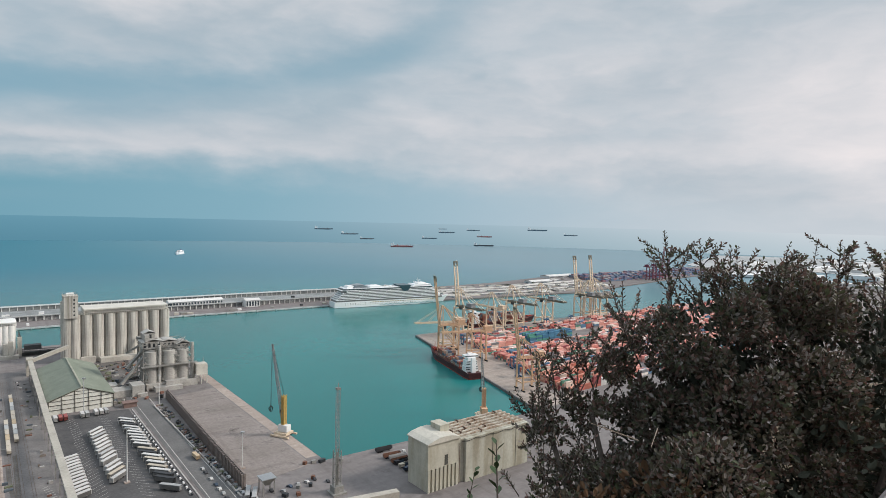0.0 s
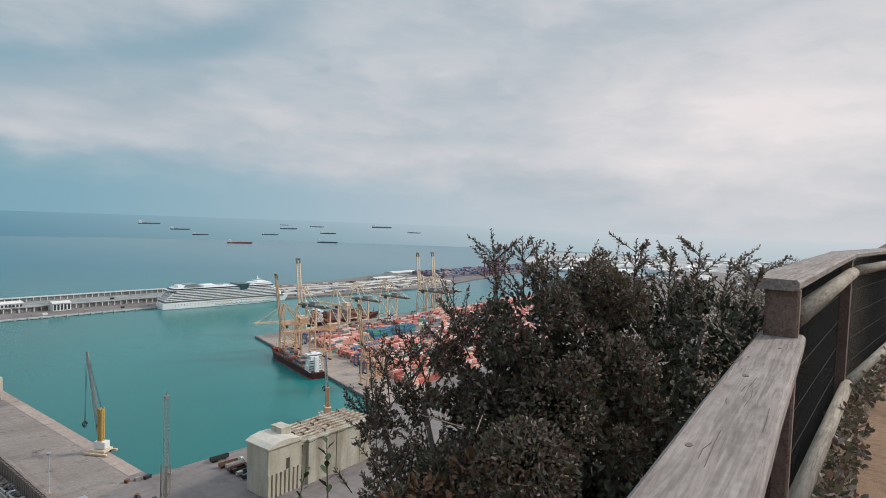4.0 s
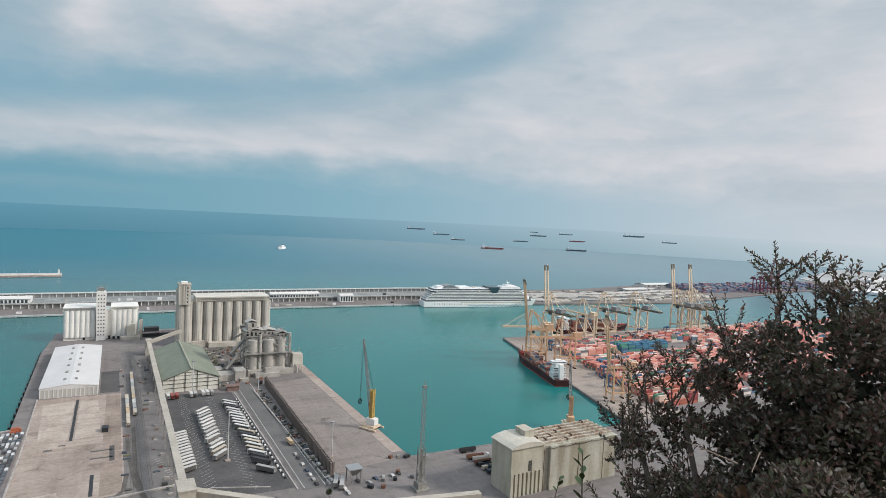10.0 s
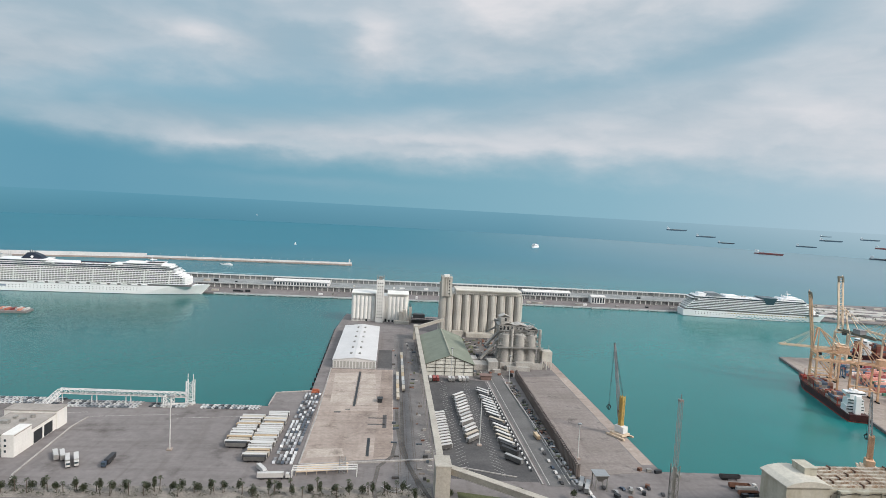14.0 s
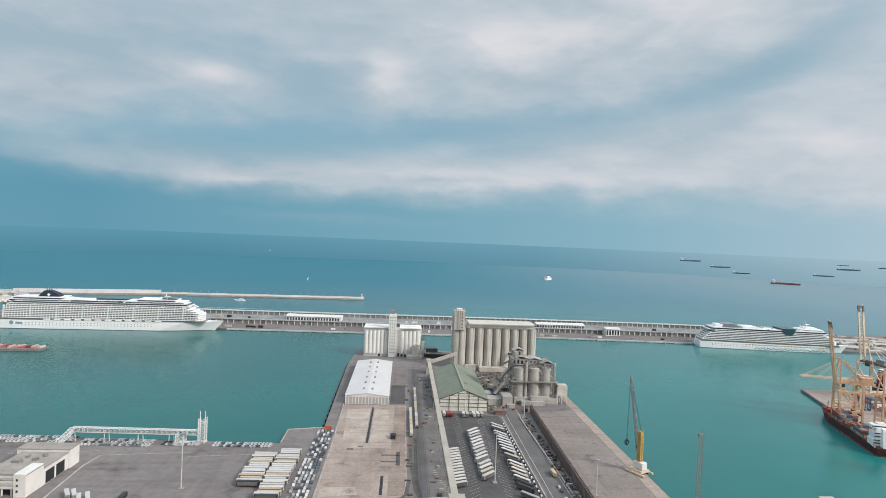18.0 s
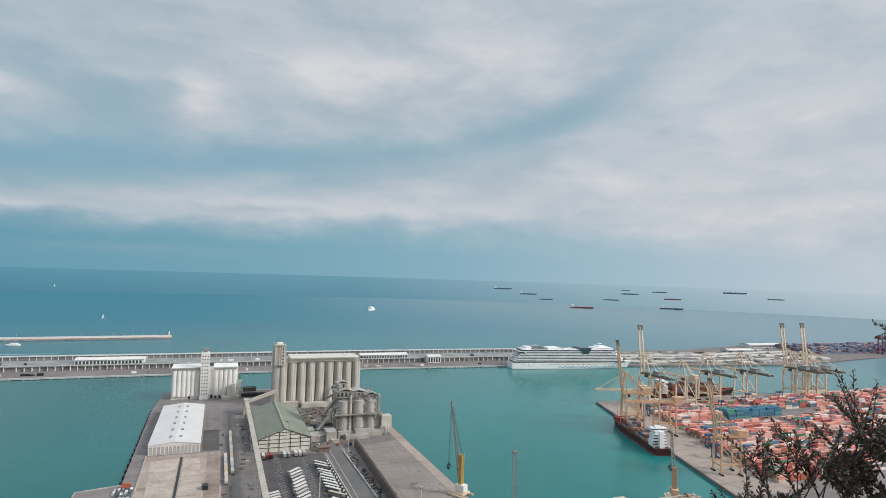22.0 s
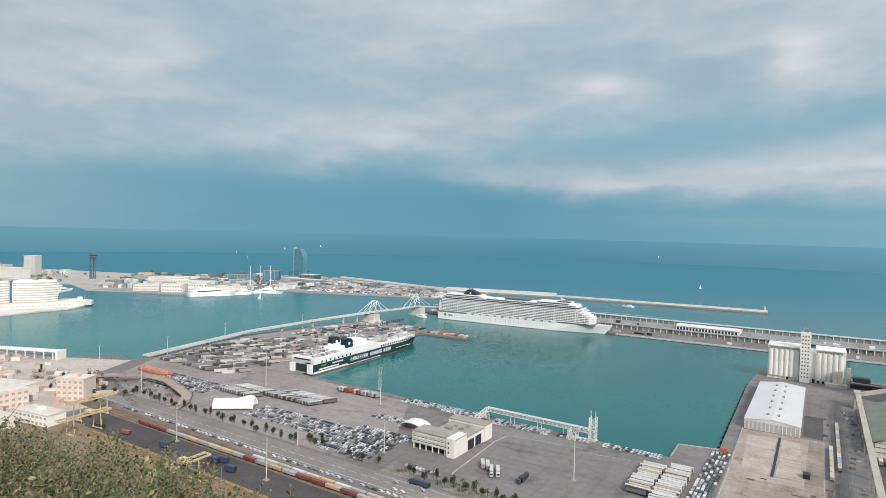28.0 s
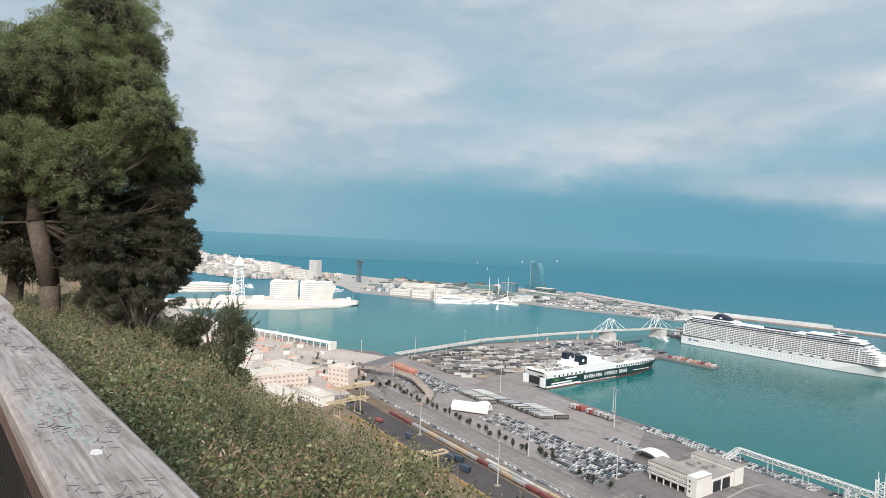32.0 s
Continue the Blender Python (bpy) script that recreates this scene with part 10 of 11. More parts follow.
# ---- the lookout: railing, path and plants ----
def wood_material(name, col, dark, rough=0.8):
    m = mat(name, col, rough, 0.10, 3.0, 40, second=dark)
    nt = m.node_tree
    b = nt.nodes["Principled BSDF"]
    tcw, mp, nz = nt.nodes.new("ShaderNodeTexCoord"), nt.nodes.new("ShaderNodeMapping"), nt.nodes.new("ShaderNodeTexNoise")
    mp.inputs["Scale"].default_value = (2.6, 46.0, 46.0)
    nz.inputs["Scale"].default_value, nz.inputs["Detail"].default_value, nz.inputs["Distortion"].default_value = 1.0, 6, 1.6
    nt.links.new(tcw.outputs["Object"], mp.inputs[0])
    nt.links.new(mp.outputs[0], nz.inputs["Vector"])
    old = b.inputs["Base Color"].links[0].from_socket
    rp = nt.nodes.new("ShaderNodeValToRGB")
    rp.color_ramp.elements[0].position, rp.color_ramp.elements[0].color = 0.35, (0.62, 0.6, 0.58, 1)
    rp.color_ramp.elements[1].position, rp.color_ramp.elements[1].color = 0.6, (1, 1, 1, 1)
    nt.links.new(nz.outputs["Fac"], rp.inputs[0])
    mx = nt.nodes.new("ShaderNodeMix")
    mx.data_type, mx.blend_type = "RGBA", "MULTIPLY"
    mx.inputs[0].default_value = 1.0
    nt.links.new(old, mx.inputs[6])
    nt.links.new(rp.outputs[0], mx.inputs[7])
    fleck, fr, fm = nt.nodes.new("ShaderNodeTexNoise"), nt.nodes.new("ShaderNodeValToRGB"), nt.nodes.new("ShaderNodeMix")      # short checks and weathered flecks
    fmap = nt.nodes.new("ShaderNodeMapping")
    fmap.inputs["Scale"].default_value = (11.0, 95.0, 95.0)
    fleck.inputs["Scale"].default_value, fleck.inputs["Detail"].default_value, fleck.inputs["Roughness"].default_value = 1.0, 7, 0.72
    nt.links.new(tcw.outputs["Object"], fmap.inputs[0])
    nt.links.new(fmap.outputs[0], fleck.inputs["Vector"])
    fr.color_ramp.elements[0].position, fr.color_ramp.elements[0].color = 0.34, (0.78, 0.76, 0.75, 1)
    fr.color_ramp.elements[1].position, fr.color_ramp.elements[1].color = 0.52, (1.03, 1.03, 1.03, 1)
    nt.links.new(fleck.outputs["Fac"], fr.inputs[0])
    fm.data_type, fm.blend_type = "RGBA", "MULTIPLY"
    fm.inputs[0].default_value = 1.0
    nt.links.new(mx.outputs[2], fm.inputs[6])
    nt.links.new(fr.outputs[0], fm.inputs[7])
    nt.links.new(fm.outputs[2], b.inputs["Base Color"])
    bn = nt.nodes.new("ShaderNodeBump")
    bn.inputs["Strength"].default_value, bn.inputs["Distance"].default_value = 0.5, 0.004
    nt.links.new(nz.outputs["Fac"], bn.inputs["Height"])
    nt.links.new(bn.outputs[0], b.inputs["Normal"])
    return m


GREY_WOOD = wood_material("weathered_grey_wood", (0.335, 0.294, 0.28), (0.245, 0.212, 0.20))
BROWN_WOOD = wood_material("reddish_post_wood", (0.165, 0.112, 0.095), (0.095, 0.064, 0.055))
# same grey wood, lightened: sheen on this stretch is put in the colour
PALE_GREY_WOOD = wood_material("sheen_grey_wood", (0.41, 0.372, 0.36), (0.325, 0.29, 0.28))
POST_WOOD = wood_material("pinkish_post_wood", (0.245, 0.175, 0.155), (0.165, 0.115, 0.102))
PALE_LOG = wood_material("pale_rail_wood", (0.36, 0.32, 0.27), (0.24, 0.21, 0.175))
WIRE = mat("dark_fence_wire", (0.025, 0.024, 0.023), 0.7, 0.1, 5, 40)
INK = mat("faded_ink", (0.20, 0.175, 0.205), 0.9, 0.2, 8, 60)


def plank(x0, x1, y0, y1, z0, z1, r=0.012, rise=0.0):
    """A board with softened long edges."""
    prof = [(y0 + r, z0), (y1 - r, z0), (y1, z0 + r), (y1, z1 - r), (y1 - r, z1), (y0 + r, z1), (y0, z1 - r), (y0, z0 + r)]
    n = max(2, int(abs(x1 - x0) / 0.25))
    rings = []
    for k in range(n + 1):
        x = x0 + (x1 - x0) * k / n
        w = noise.noise(Vector((x * 1.7, 0, z0))) * 0.004
        rings.append([(x, y + w, z + w * 0.12 + rise * k / n) for y, z in prof])
    return Build().loft(rings)


FLOOR_Z = 166.53
TOP1, TOP2 = 167.585, 167.82


def wire_panel(x0, x1, z0, z1, y=0.0, step=0.036):
    b = Build()
    n = int((x1 - x0) / step)
    for k in range(n + 1):
        x = x0 + (x1 - x0) * k / n
        b.box(x - 0.002, x + 0.002, y - 0.002, y + 0.002, z0, z1)
    z = z0 + 0.05
    while z < z1:
        b.box(x0, x1, y - 0.004, y - 0.0015, z - 0.0012, z + 0.0012)
        z += 0.22
    return b


def railing():
    s = thing("wooden_railing", at(0, 0.166, 0, 3.75), "weathered grey wooden railing with wire mesh along a lookout path", "railing")
    # the low stretch in front of the eye
    top = part("top_board", plank(-0.25, 2.86, -0.086, 0.09, TOP1 - 0.055, TOP1), GREY_WOOD, s, "grey weathered board with knots and cracks")
    part("side_board", plank(-0.25, 2.8, -0.052, -0.018, TOP1 - 0.19, TOP1 - 0.056), GREY_WOOD, s)
    part("wire_mesh", wire_panel(-0.25, 2.72, FLOOR_Z + 0.1, TOP1 - 0.06, 0.0), WIRE, s)
    part("kick_board", plank(-0.25, 2.72, -0.05, 0.05, FLOOR_Z, FLOOR_Z + 0.11), PALE_LOG, s)
    part("post", Build().loft([[(2.80 + a * 0.065, b * 0.062, z) for a, b in ((-1, -0.85), (-0.85, -1), (0.85, -1), (1, -0.85), (1, 0.85), (0.85, 1), (-0.85, 1), (-1, 0.85))] for z in (FLOOR_Z - 0.3, TOP2 - 0.045)]), POST_WOOD, s)
    knot = mat("dark_wood_knot", (0.17, 0.135, 0.12), 0.9, 0.1, 10, 60)
    rk = random.Random(27)
    for x, y, r in ((1.9, 0.03, 0.009), (2.45, -0.02, 0.006), (1.2, 0.05, 0.007), (0.75, -0.045, 0.007), (2.2, 0.055, 0.005)):
        part("knot", Build().prism([(x + 1.7 * r * math.cos(a * 0.52) * rk.uniform(0.8, 1.1), y + r * math.sin(a * 0.52) * rk.uniform(0.8, 1.1)) for a in range(12)], TOP1 - 0.002, TOP1 + 0.0012), knot, top)
    for k in range(11):
        x, y, L = rk.uniform(0.3, 2.6), rk.uniform(-0.07, 0.075), rk.uniform(0.05, 0.3)
        mid = (x + L * 0.5, y + rk.uniform(-0.006, 0.006), TOP1 + 0.0008)
        part("crack", Build().beam((x, y, TOP1 + 0.0008), mid, 0.0007, 0.0012).beam(mid, (x + L, y + rk.uniform(-0.008, 0.008), TOP1 + 0.0008), 0.001, 0.0014), knot, top)
    return s


def scrawled_railing():
    """The stretch the other way, at a slight bend."""
    s = thing("wooden_railing", at(-0.27, 0.228, 0, 7.4), "weathered grey wooden railing scrawled with faint ink", "railing")
    top = part("top_board", plank(-3.02, 0, -0.086, 0.09, TOP1 - 0.055, TOP1), PALE_GREY_WOOD, s, "grey weathered board scrawled with faint ink")
    part("side_board", plank(-3.0, 0, -0.052, -0.018, TOP1 - 0.19, TOP1 - 0.056), BROWN_WOOD, s)
    part("wire_mesh", wire_panel(-3.0, 0, FLOOR_Z + 0.1, TOP1 - 0.06, 0.0), WIRE, s)
    part("kick_board", plank(-3.0, 0, -0.05, 0.05, FLOOR_Z, FLOOR_Z + 0.11), PALE_LOG, s)
    part("post", Build().box(-2.95, -2.80, -0.07, 0.05, FLOOR_Z - 0.3, TOP1 - 0.06), BROWN_WOOD, s)
    part("cap_board", plank(-6.6, -2.98, -0.10, 0.10, TOP1 - 0.02, TOP1 + 0.03), PALE_GREY_WOOD, s)
    part("post", Build().box(-6.6, -6.45, -0.07, 0.05, FLOOR_Z - 0.3, TOP1 - 0.02), BROWN_WOOD, s)
    part("wire_mesh", wire_panel(-6.5, -3.1, FLOOR_Z + 0.1, TOP1 - 0.04, 0.02), WIRE, s)
    r = random.Random(14)
    for k in range(46):        # ink scrawls in short lines, too faint to read
        wx, wy, lean = r.uniform(-2.75, -0.25), r.uniform(-0.05, 0.05), r.uniform(-0.5, 0.5)
        for j in range(r.randint(6, 13)):
            x, y = wx + r.gauss(0, 0.030), max(-0.068, min(0.068, wy + r.gauss(0, 0.014)))
            a, L = (math.pi / 2 if j % 2 else 0.0) + lean + r.uniform(-0.5, 0.5), r.uniform(0.006, 0.022)
            end = (x + L * math.cos(a), max(-0.07, min(0.07, y + L * math.sin(a))), TOP1 + 0.001)
            part("scrawl", Build().beam((x, y, TOP1 + 0.001), end, 0.0005 if k % 3 else 0.0009, 0.0010), INK, top)
    spot = mat("pale_paint_spot", (0.62, 0.60, 0.58), 0.8, 0.05, 10, 60)
    part("paint_spot", Build().prism([(-0.95 + 0.016 * math.cos(a * 0.7), 0.009 * math.sin(a * 0.7) * (1 + 0.3 * (a % 2))) for a in range(9)], TOP1, TOP1 + 0.0012), spot, top)
    smear = mat("turquoise_smear", (0.26, 0.315, 0.30), 0.9, 0.2, 14, 60, second=(0.34, 0.335, 0.32))
    for k in range(70):                      # dry brush strokes of thinned paint along the grain
        x, y, L = -1.32 + r.gauss(0, 0.13), r.gauss(-0.005, 0.024), r.uniform(0.03, 0.11)
        if abs(y) > 0.07:
            continue
        w = r.uniform(0.0015, 0.0055)
        part("paint_smear", Build().prism([(x, y), (x + L * 0.3, y - w), (x + L * 0.8, y - w * 0.7), (x + L, y + w * 0.2), (x + L * 0.6, y + w), (x + L * 0.2, y + w * 0.8)], TOP1 - 0.001, TOP1 + 0.0006 + 0.000004 * k), smear, top)
    return s


scrawled_railing()
railing()


def raised_railing(u, v, turn, length, first, low, rise, label):
    """A taller bay: posts, a thin cap, a round rail, mesh and a foot log."""
    s = thing("wooden_railing", at(u, v, 0, turn), label, "railing")
    part("cap_board", plank(-0.10 if first else 0.02, length, -0.095, 0.095, TOP2 + low - 0.045, TOP2 + low, 0.010, rise), GREY_WOOD, s)
    part("rail_log", Build().tube((0.08, -0.075, TOP2 + low - 0.155), (length, -0.075, TOP2 + low + rise - 0.165), 0.045, n=12), PALE_LOG, s, smooth=True)
    part("foot_log", Build().tube((0.08, -0.085, FLOOR_Z + 0.24), (length, -0.085, FLOOR_Z + 0.24), 0.045, n=12), PALE_LOG, s, smooth=True)
    part("wire_mesh", wire_panel(0.08, length, FLOOR_Z + 0.06, TOP2 + low - 0.035, 0.0), WIRE, s)
    part("post", Build().box(length - 0.07, length + 0.07, -0.07, 0.07, FLOOR_Z - 0.3, TOP2 + low + rise - 0.03), BROWN_WOOD, s)
    return s


raised_railing(2.80, 0.378, -1.0, 3.14, True, 0.0, 0.05, "taller bay of a weathered wooden railing past a post")
raised_railing(5.94, 0.325, -6.0, 3.5, False, 0.05, 0.01, "next taller bay of a weathered wooden railing")
raised_railing(9.42, -0.04, -6.0, 4.0, False, 0.06, 0.0, "last bay of a weathered wooden railing by the path")
SAND = mat("sandy_path_earth", (0.29, 0.185, 0.12), 0.95, 0.16, 1.2, 14, bump=0.7, second=(0.20, 0.125, 0.082))
pathb = Build()
nu, nv = 60, 10
for i in range(nu + 1):
    for j in range(nv + 1):
        u, v = -16 + 38 * i / nu, -3.6 + 3.55 * j / nv + (0.065 if -16 + 38 * i / nu < 3 else 0.033) * (-16 + 38 * i / nu) * (1 if -16 + 38 * i / nu < 6 else 0) + (0.20 - 0.105 * (u - 6) if u >= 6 else 0)
        pathb.v.append((u, v, FLOOR_Z + 0.01 + 0.025 * noise.noise(Vector((u * 1.1, v * 1.1, 3)))))
pathb.f += [(i * (nv + 1) + j, (i + 1) * (nv + 1) + j, (i + 1) * (nv + 1) + j + 1, i * (nv + 1) + j + 1) for i in range(nu) for j in range(nv)]
solid("path", pathb, SAND, UV, "sandy ochre footpath behind the railing", "path", kind="structure", smooth=True)


def by_sight(az_deg, el_deg, d):
    """A place d metres from the eye in that direction, in the quay's axes."""
    a, e = radians(az_deg), radians(el_deg)
    x, y = -math.sin(a) * math.cos(e) * d, math.cos(a) * math.cos(e) * d
    return x * CU + y * SU, -x * SU + y * CU, EYE + math.sin(e) * d


BUSH_LEAF = leaf_material("dark_bush_leaves", [(0.105, 0.092, 0.062), (0.125, 0.108, 0.075), (0.072, 0.060, 0.046), (0.155, 0.132, 0.100), (0.190, 0.110, 0.088), (0.30, 0.262, 0.238), (0.140, 0.085, 0.070), (0.100, 0.112, 0.060)], through=0.34)
TWIG = mat("grey_twig_bark", (0.12, 0.095, 0.08), 0.9, 0.2, 8, 60)


def sprig(b, lv, p, q, r0, n, size, rr):
    """A shoot from p to q with leaves along it; blades go to lv."""
    p, q = Vector(p), Vector(q)
    b.tube(p, q, r0, r0 * 0.4, 5)
    d = (q - p).normalized()
    for k in range(n):
        t = 0.25 + 0.75 * (k + 0.5) / n
        c = p.lerp(q, t)
        out = d.orthogonal().normalized()
        out.rotate(Matrix.Rotation(k * 2.4 + rr.uniform(-0.4, 0.4), 3, d))
        ax = (out * 0.85 + d * 0.75).normalized()
        sd = ax.cross(d).normalized()
        nm = sd.cross(ax)
        L = size * rr.uniform(0.75, 1.25) * (1.0 if t < 0.9 else 0.75)
        lv.add([c, c + ax * L * 0.5 + sd * L * 0.24 + nm * L * 0.05, c + ax * L * 0.82 + sd * L * 0.18, c + ax * L, c + ax * L * 0.82 - sd * L * 0.18, c + ax * L * 0.5 - sd * L * 0.24 + nm * L * 0.05],
               [(0, 1, 2, 3), (0, 3, 4, 5)])


def big_bush():
    s = thing("evergreen_bush", UV, "dense dark evergreen bush with upright leafy shoots beyond the railing", "bush")
    B = [(-23.5, -10, 2.3, .21), (-28, -10, 2.5, .28), (-34, -10, 2.6, .28), (-39, -8.8, 2.8, .26), (-17.8, -13.5, 2.3, .15), (-27, -18, 2.35, .35), (-32, -18, 2.45, .46), (-38.5, -18, 2.7, .28),
         (-13.5, -17, 2.2, .10), (-9.5, -18.8, 2.2, .07), (-13.5, -22, 2.2, .18), (-25, -24, 2.35, .22), (-27, -29, 2.2, .46), (-36, -28, 2.3, .30), (-9, -26, 2.1, .12), (-12, -31, 2.1, .26), (-20, -38, 2.0, .45),
         (-31, -38, 2.0, .38), (-43, -10, 3.0, .25), (-16.5, -24.5, 2.3, .15), (-21, -23.5, 2.4, .17), (-22, -31, 2.3, .22), (-16, -29.5, 2.2, .16), (-19.5, -19, 2.3, .16), (-18.5, -27, 2.25, .16), (-11, -25.5, 2.15, .10)]
    blobs = []
    for a, e, d, r in B:
        u, v, z = by_sight(a, e, d)
        blobs.append((u, v, z, r, r, r * 0.95))
    sub, rr = [], random.Random(2)
    for j, (u, v, z, r, _, _) in enumerate(blobs):
        for k in range(7 if B[j][0] > -19 else 9):
            w = Vector((rr.gauss(0, 1), rr.gauss(0, 1), rr.gauss(0, 1))).normalized() * r * 0.8
            q = r * rr.uniform(0.22, 0.42)
            if v + w.y - q > 0.46 + 0.065 * u:
                sub.append((u + w.x, v + w.y, z + w.z, q, q, q))
    leaves("foliage", 125000, sub, 0.0180, 5, BUSH_LEAF, s)
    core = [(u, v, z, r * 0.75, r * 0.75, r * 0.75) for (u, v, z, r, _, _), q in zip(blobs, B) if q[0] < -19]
    # inner leaves get a darker colour for the shade within the bush
    leaves("inner_foliage", 12000, core, 0.034, 6, mat("shaded_bush_leaves", (0.06, 0.065, 0.045), 0.7, 0.15, 2, 20), s)
    tw, lv = Build(), Build()
    root = Vector(by_sight(-26, -50, 2.2))
    for u, v, z, r, _, _ in blobs:
        c = Vector((u, v, z))
        tw.tube(root, c, 0.022, 0.008, 6)
    for k in range(170):
        u, v, z, r, _, _ = rr.choice(blobs[:5] + blobs[7:10] + blobs[:5] + blobs[18:])
        p = Vector((u + rr.uniform(-r, r) * 0.8, v + rr.uniform(-r, r) * 0.5, z + r * 0.5))
        if p.y < 0.5 + 0.065 * p.x:
            continue
        q = p + Vector((rr.uniform(-0.16, 0.16), rr.uniform(-0.12, 0.12), rr.uniform(0.08, 0.26)))
        sprig(tw, lv, p, q, 0.0022, rr.randint(24, 36), 0.0165, rr)
    for k in range(60):
        u, v, z, r, _, _ = rr.choice(blobs)
        p = Vector((u, v, z))
        w = Vector((rr.gauss(0, 1), rr.gauss(0, 1), rr.gauss(0, 0.6))).normalized()
        if (p + w * r * 1.25).y < 0.5 + 0.065 * (p + w * r * 1.25).x:
            continue
        sprig(tw, lv, p + w * r * 0.7, p + w * r * 1.25 + Vector((0, 0, 0.05)), 0.0022, 22, 0.0165, rr)
    for a, e, a0, e0 in ((-8.4, -12.3, -11, -17), (-11, -13, -13, -17), (-15.6, -8.4, -18, -13), (-19.5, -0.6, -20.5, -8), (-22.5, -1.2, -23, -8), (-26, -3, -26, -8), (-29.3, -2, -29, -8),
                         (-33, -1.0, -33, -8), (-36, -1.6, -36, -8), (-38.5, -1.0, -38, -8), (-41, -2.2, -40, -8), (-43.5, -2.6, -42, -8), (-12, -10.5, -14, -16), (-6, -17.5, -10, -19), (-7, -21, -10, -20), (-14.5, -11, -17, -14), (-24.5, -4, -25, -9), (-11, -18, -15, -24), (-8, -24, -13, -28), (-13, -25, -17, -30), (-9, -28.5, -14, -32), (-16, -22, -19, -28), (-5.5, -27, -10, -31)):
        sprig(tw, lv, by_sight(a0, e0, 2.3), by_sight(a, e, 2.25), 0.0028, 52, 0.017, rr)
        for q in range(8):
            t = rr.uniform(0.3, 0.85)
            am, em = a0 + (a - a0) * t, e0 + (e - e0) * t
            sprig(tw, lv, by_sight(am, em, 2.27), by_sight(am + rr.uniform(-2.5, 2.5), em + rr.uniform(0.8, 2.4), 2.25 + rr.uniform(-0.1, 0.1)), 0.0016, 24, 0.016, rr)
    part("shoot", lv, BUSH_LEAF, s)
    part("branch", tw, TWIG, s)
    pale_twig = mat("pale_dry_twig", (0.30, 0.24, 0.19), 0.9, 0.15, 8, 60)
    for k in range(9):
        a, e = rr.uniform(-34, -8), rr.uniform(-27, -18)
        p, q = Vector(by_sight(a, e, 1.9)), Vector(by_sight(a + rr.uniform(-5, 5), e + rr.uniform(-3, 4), 1.75))
        part("dry_twig", Build().tube(p, q, 0.0020, 0.001, 5), pale_twig, s)
    leaves("dry_leaves", 500, [(*by_sight(-20, -25, 1.95), .14, .14, .12), (*by_sight(-14, -27, 1.9), .12, .12, .1)], 0.03, 8, mat("dry_brown_leaves", (0.20, 0.11, 0.06), 0.8, 0.2, 5, 30), s)
    return s


big_bush()


def sapling():
    s = thing("sapling", UV, "young plant with broad glossy leaves below the railing", "plant")
    green, rr = mat("glossy_green_leaf", (0.05, 0.085, 0.035), 0.4, 0.15, 5, 30), random.Random(3)
    for p, q, r0, n, size in ((by_sight(-4.6, -27, 1.7), by_sight(-4.3, -20.6, 1.7), 0.003, 9, 0.036), (by_sight(-1.5, -27, 1.8), by_sight(-2.4, -23.0, 1.8), 0.002, 6, 0.03)):
        tw, lv = Build(), Build()
        sprig(tw, lv, p, q, r0, n, size, rr)
        part("leaf_spray", lv, green, part("stem", tw, TWIG, s))
    return s


sapling()
SHRUB = leaf_material("shrub_leaves", [(0.105, 0.145, 0.060), (0.145, 0.185, 0.088), (0.070, 0.102, 0.046), (0.195, 0.215, 0.118), (0.120, 0.170, 0.090), (0.085, 0.130, 0.062), (0.165, 0.205, 0.112), (0.040, 0.058, 0.028), (0.050, 0.075, 0.034), (0.25, 0.28, 0.165)], through=0.16, tint=(1.0, 0.98, 0.90), other=(1.3, 1.08, 0.92), scale=1.5)
SHRUB_TIP = leaf_material("dry_shrub_tips", [(0.27, 0.22, 0.135), (0.36, 0.27, 0.20), (0.205, 0.182, 0.098), (0.45, 0.375, 0.295), (0.245, 0.16, 0.12), (0.17, 0.18, 0.092)], through=0.16, tint=(1.0, 1.0, 0.92), other=(1.15, 1.0, 0.92), scale=1.5)


def canopy_top(u, v):
    """Height of the shrubs' upper skin."""
    z = 167.16 - 0.42 * max(0, v - 0.3) if v < 2 else 166.45 - 0.75 * (v - 2)
    z -= 0.9 * min(1.0, max(0.0, (u + 1.15) / 0.75)) ** 2
    z += 0.19 - 0.37 * min(1.0, max(0.0, (-u - 1.6) / 3.6))
    z -= 0.075 * max(0.0, -u - 5.0) * min(1.0, max(0.0, (2.6 - v) / 2.0))
    z += 0.12 * math.exp(-((u + 4.6) / 1.6) ** 2)
    z -= 0.75 * max(0.0, -0.02 - noise.noise(Vector((u * 4.6, v * 4.6, 11))))
    return max(ground_height(u, v) + 0.30, z + 0.27 * noise.noise(Vector((u * 1.1, v * 1.3, 5))) + 0.26 * noise.noise(Vector((u * 3.1, v * 3.1, 1))) + 0.10 * noise.noise(Vector((u * 11, v * 11, 7))))


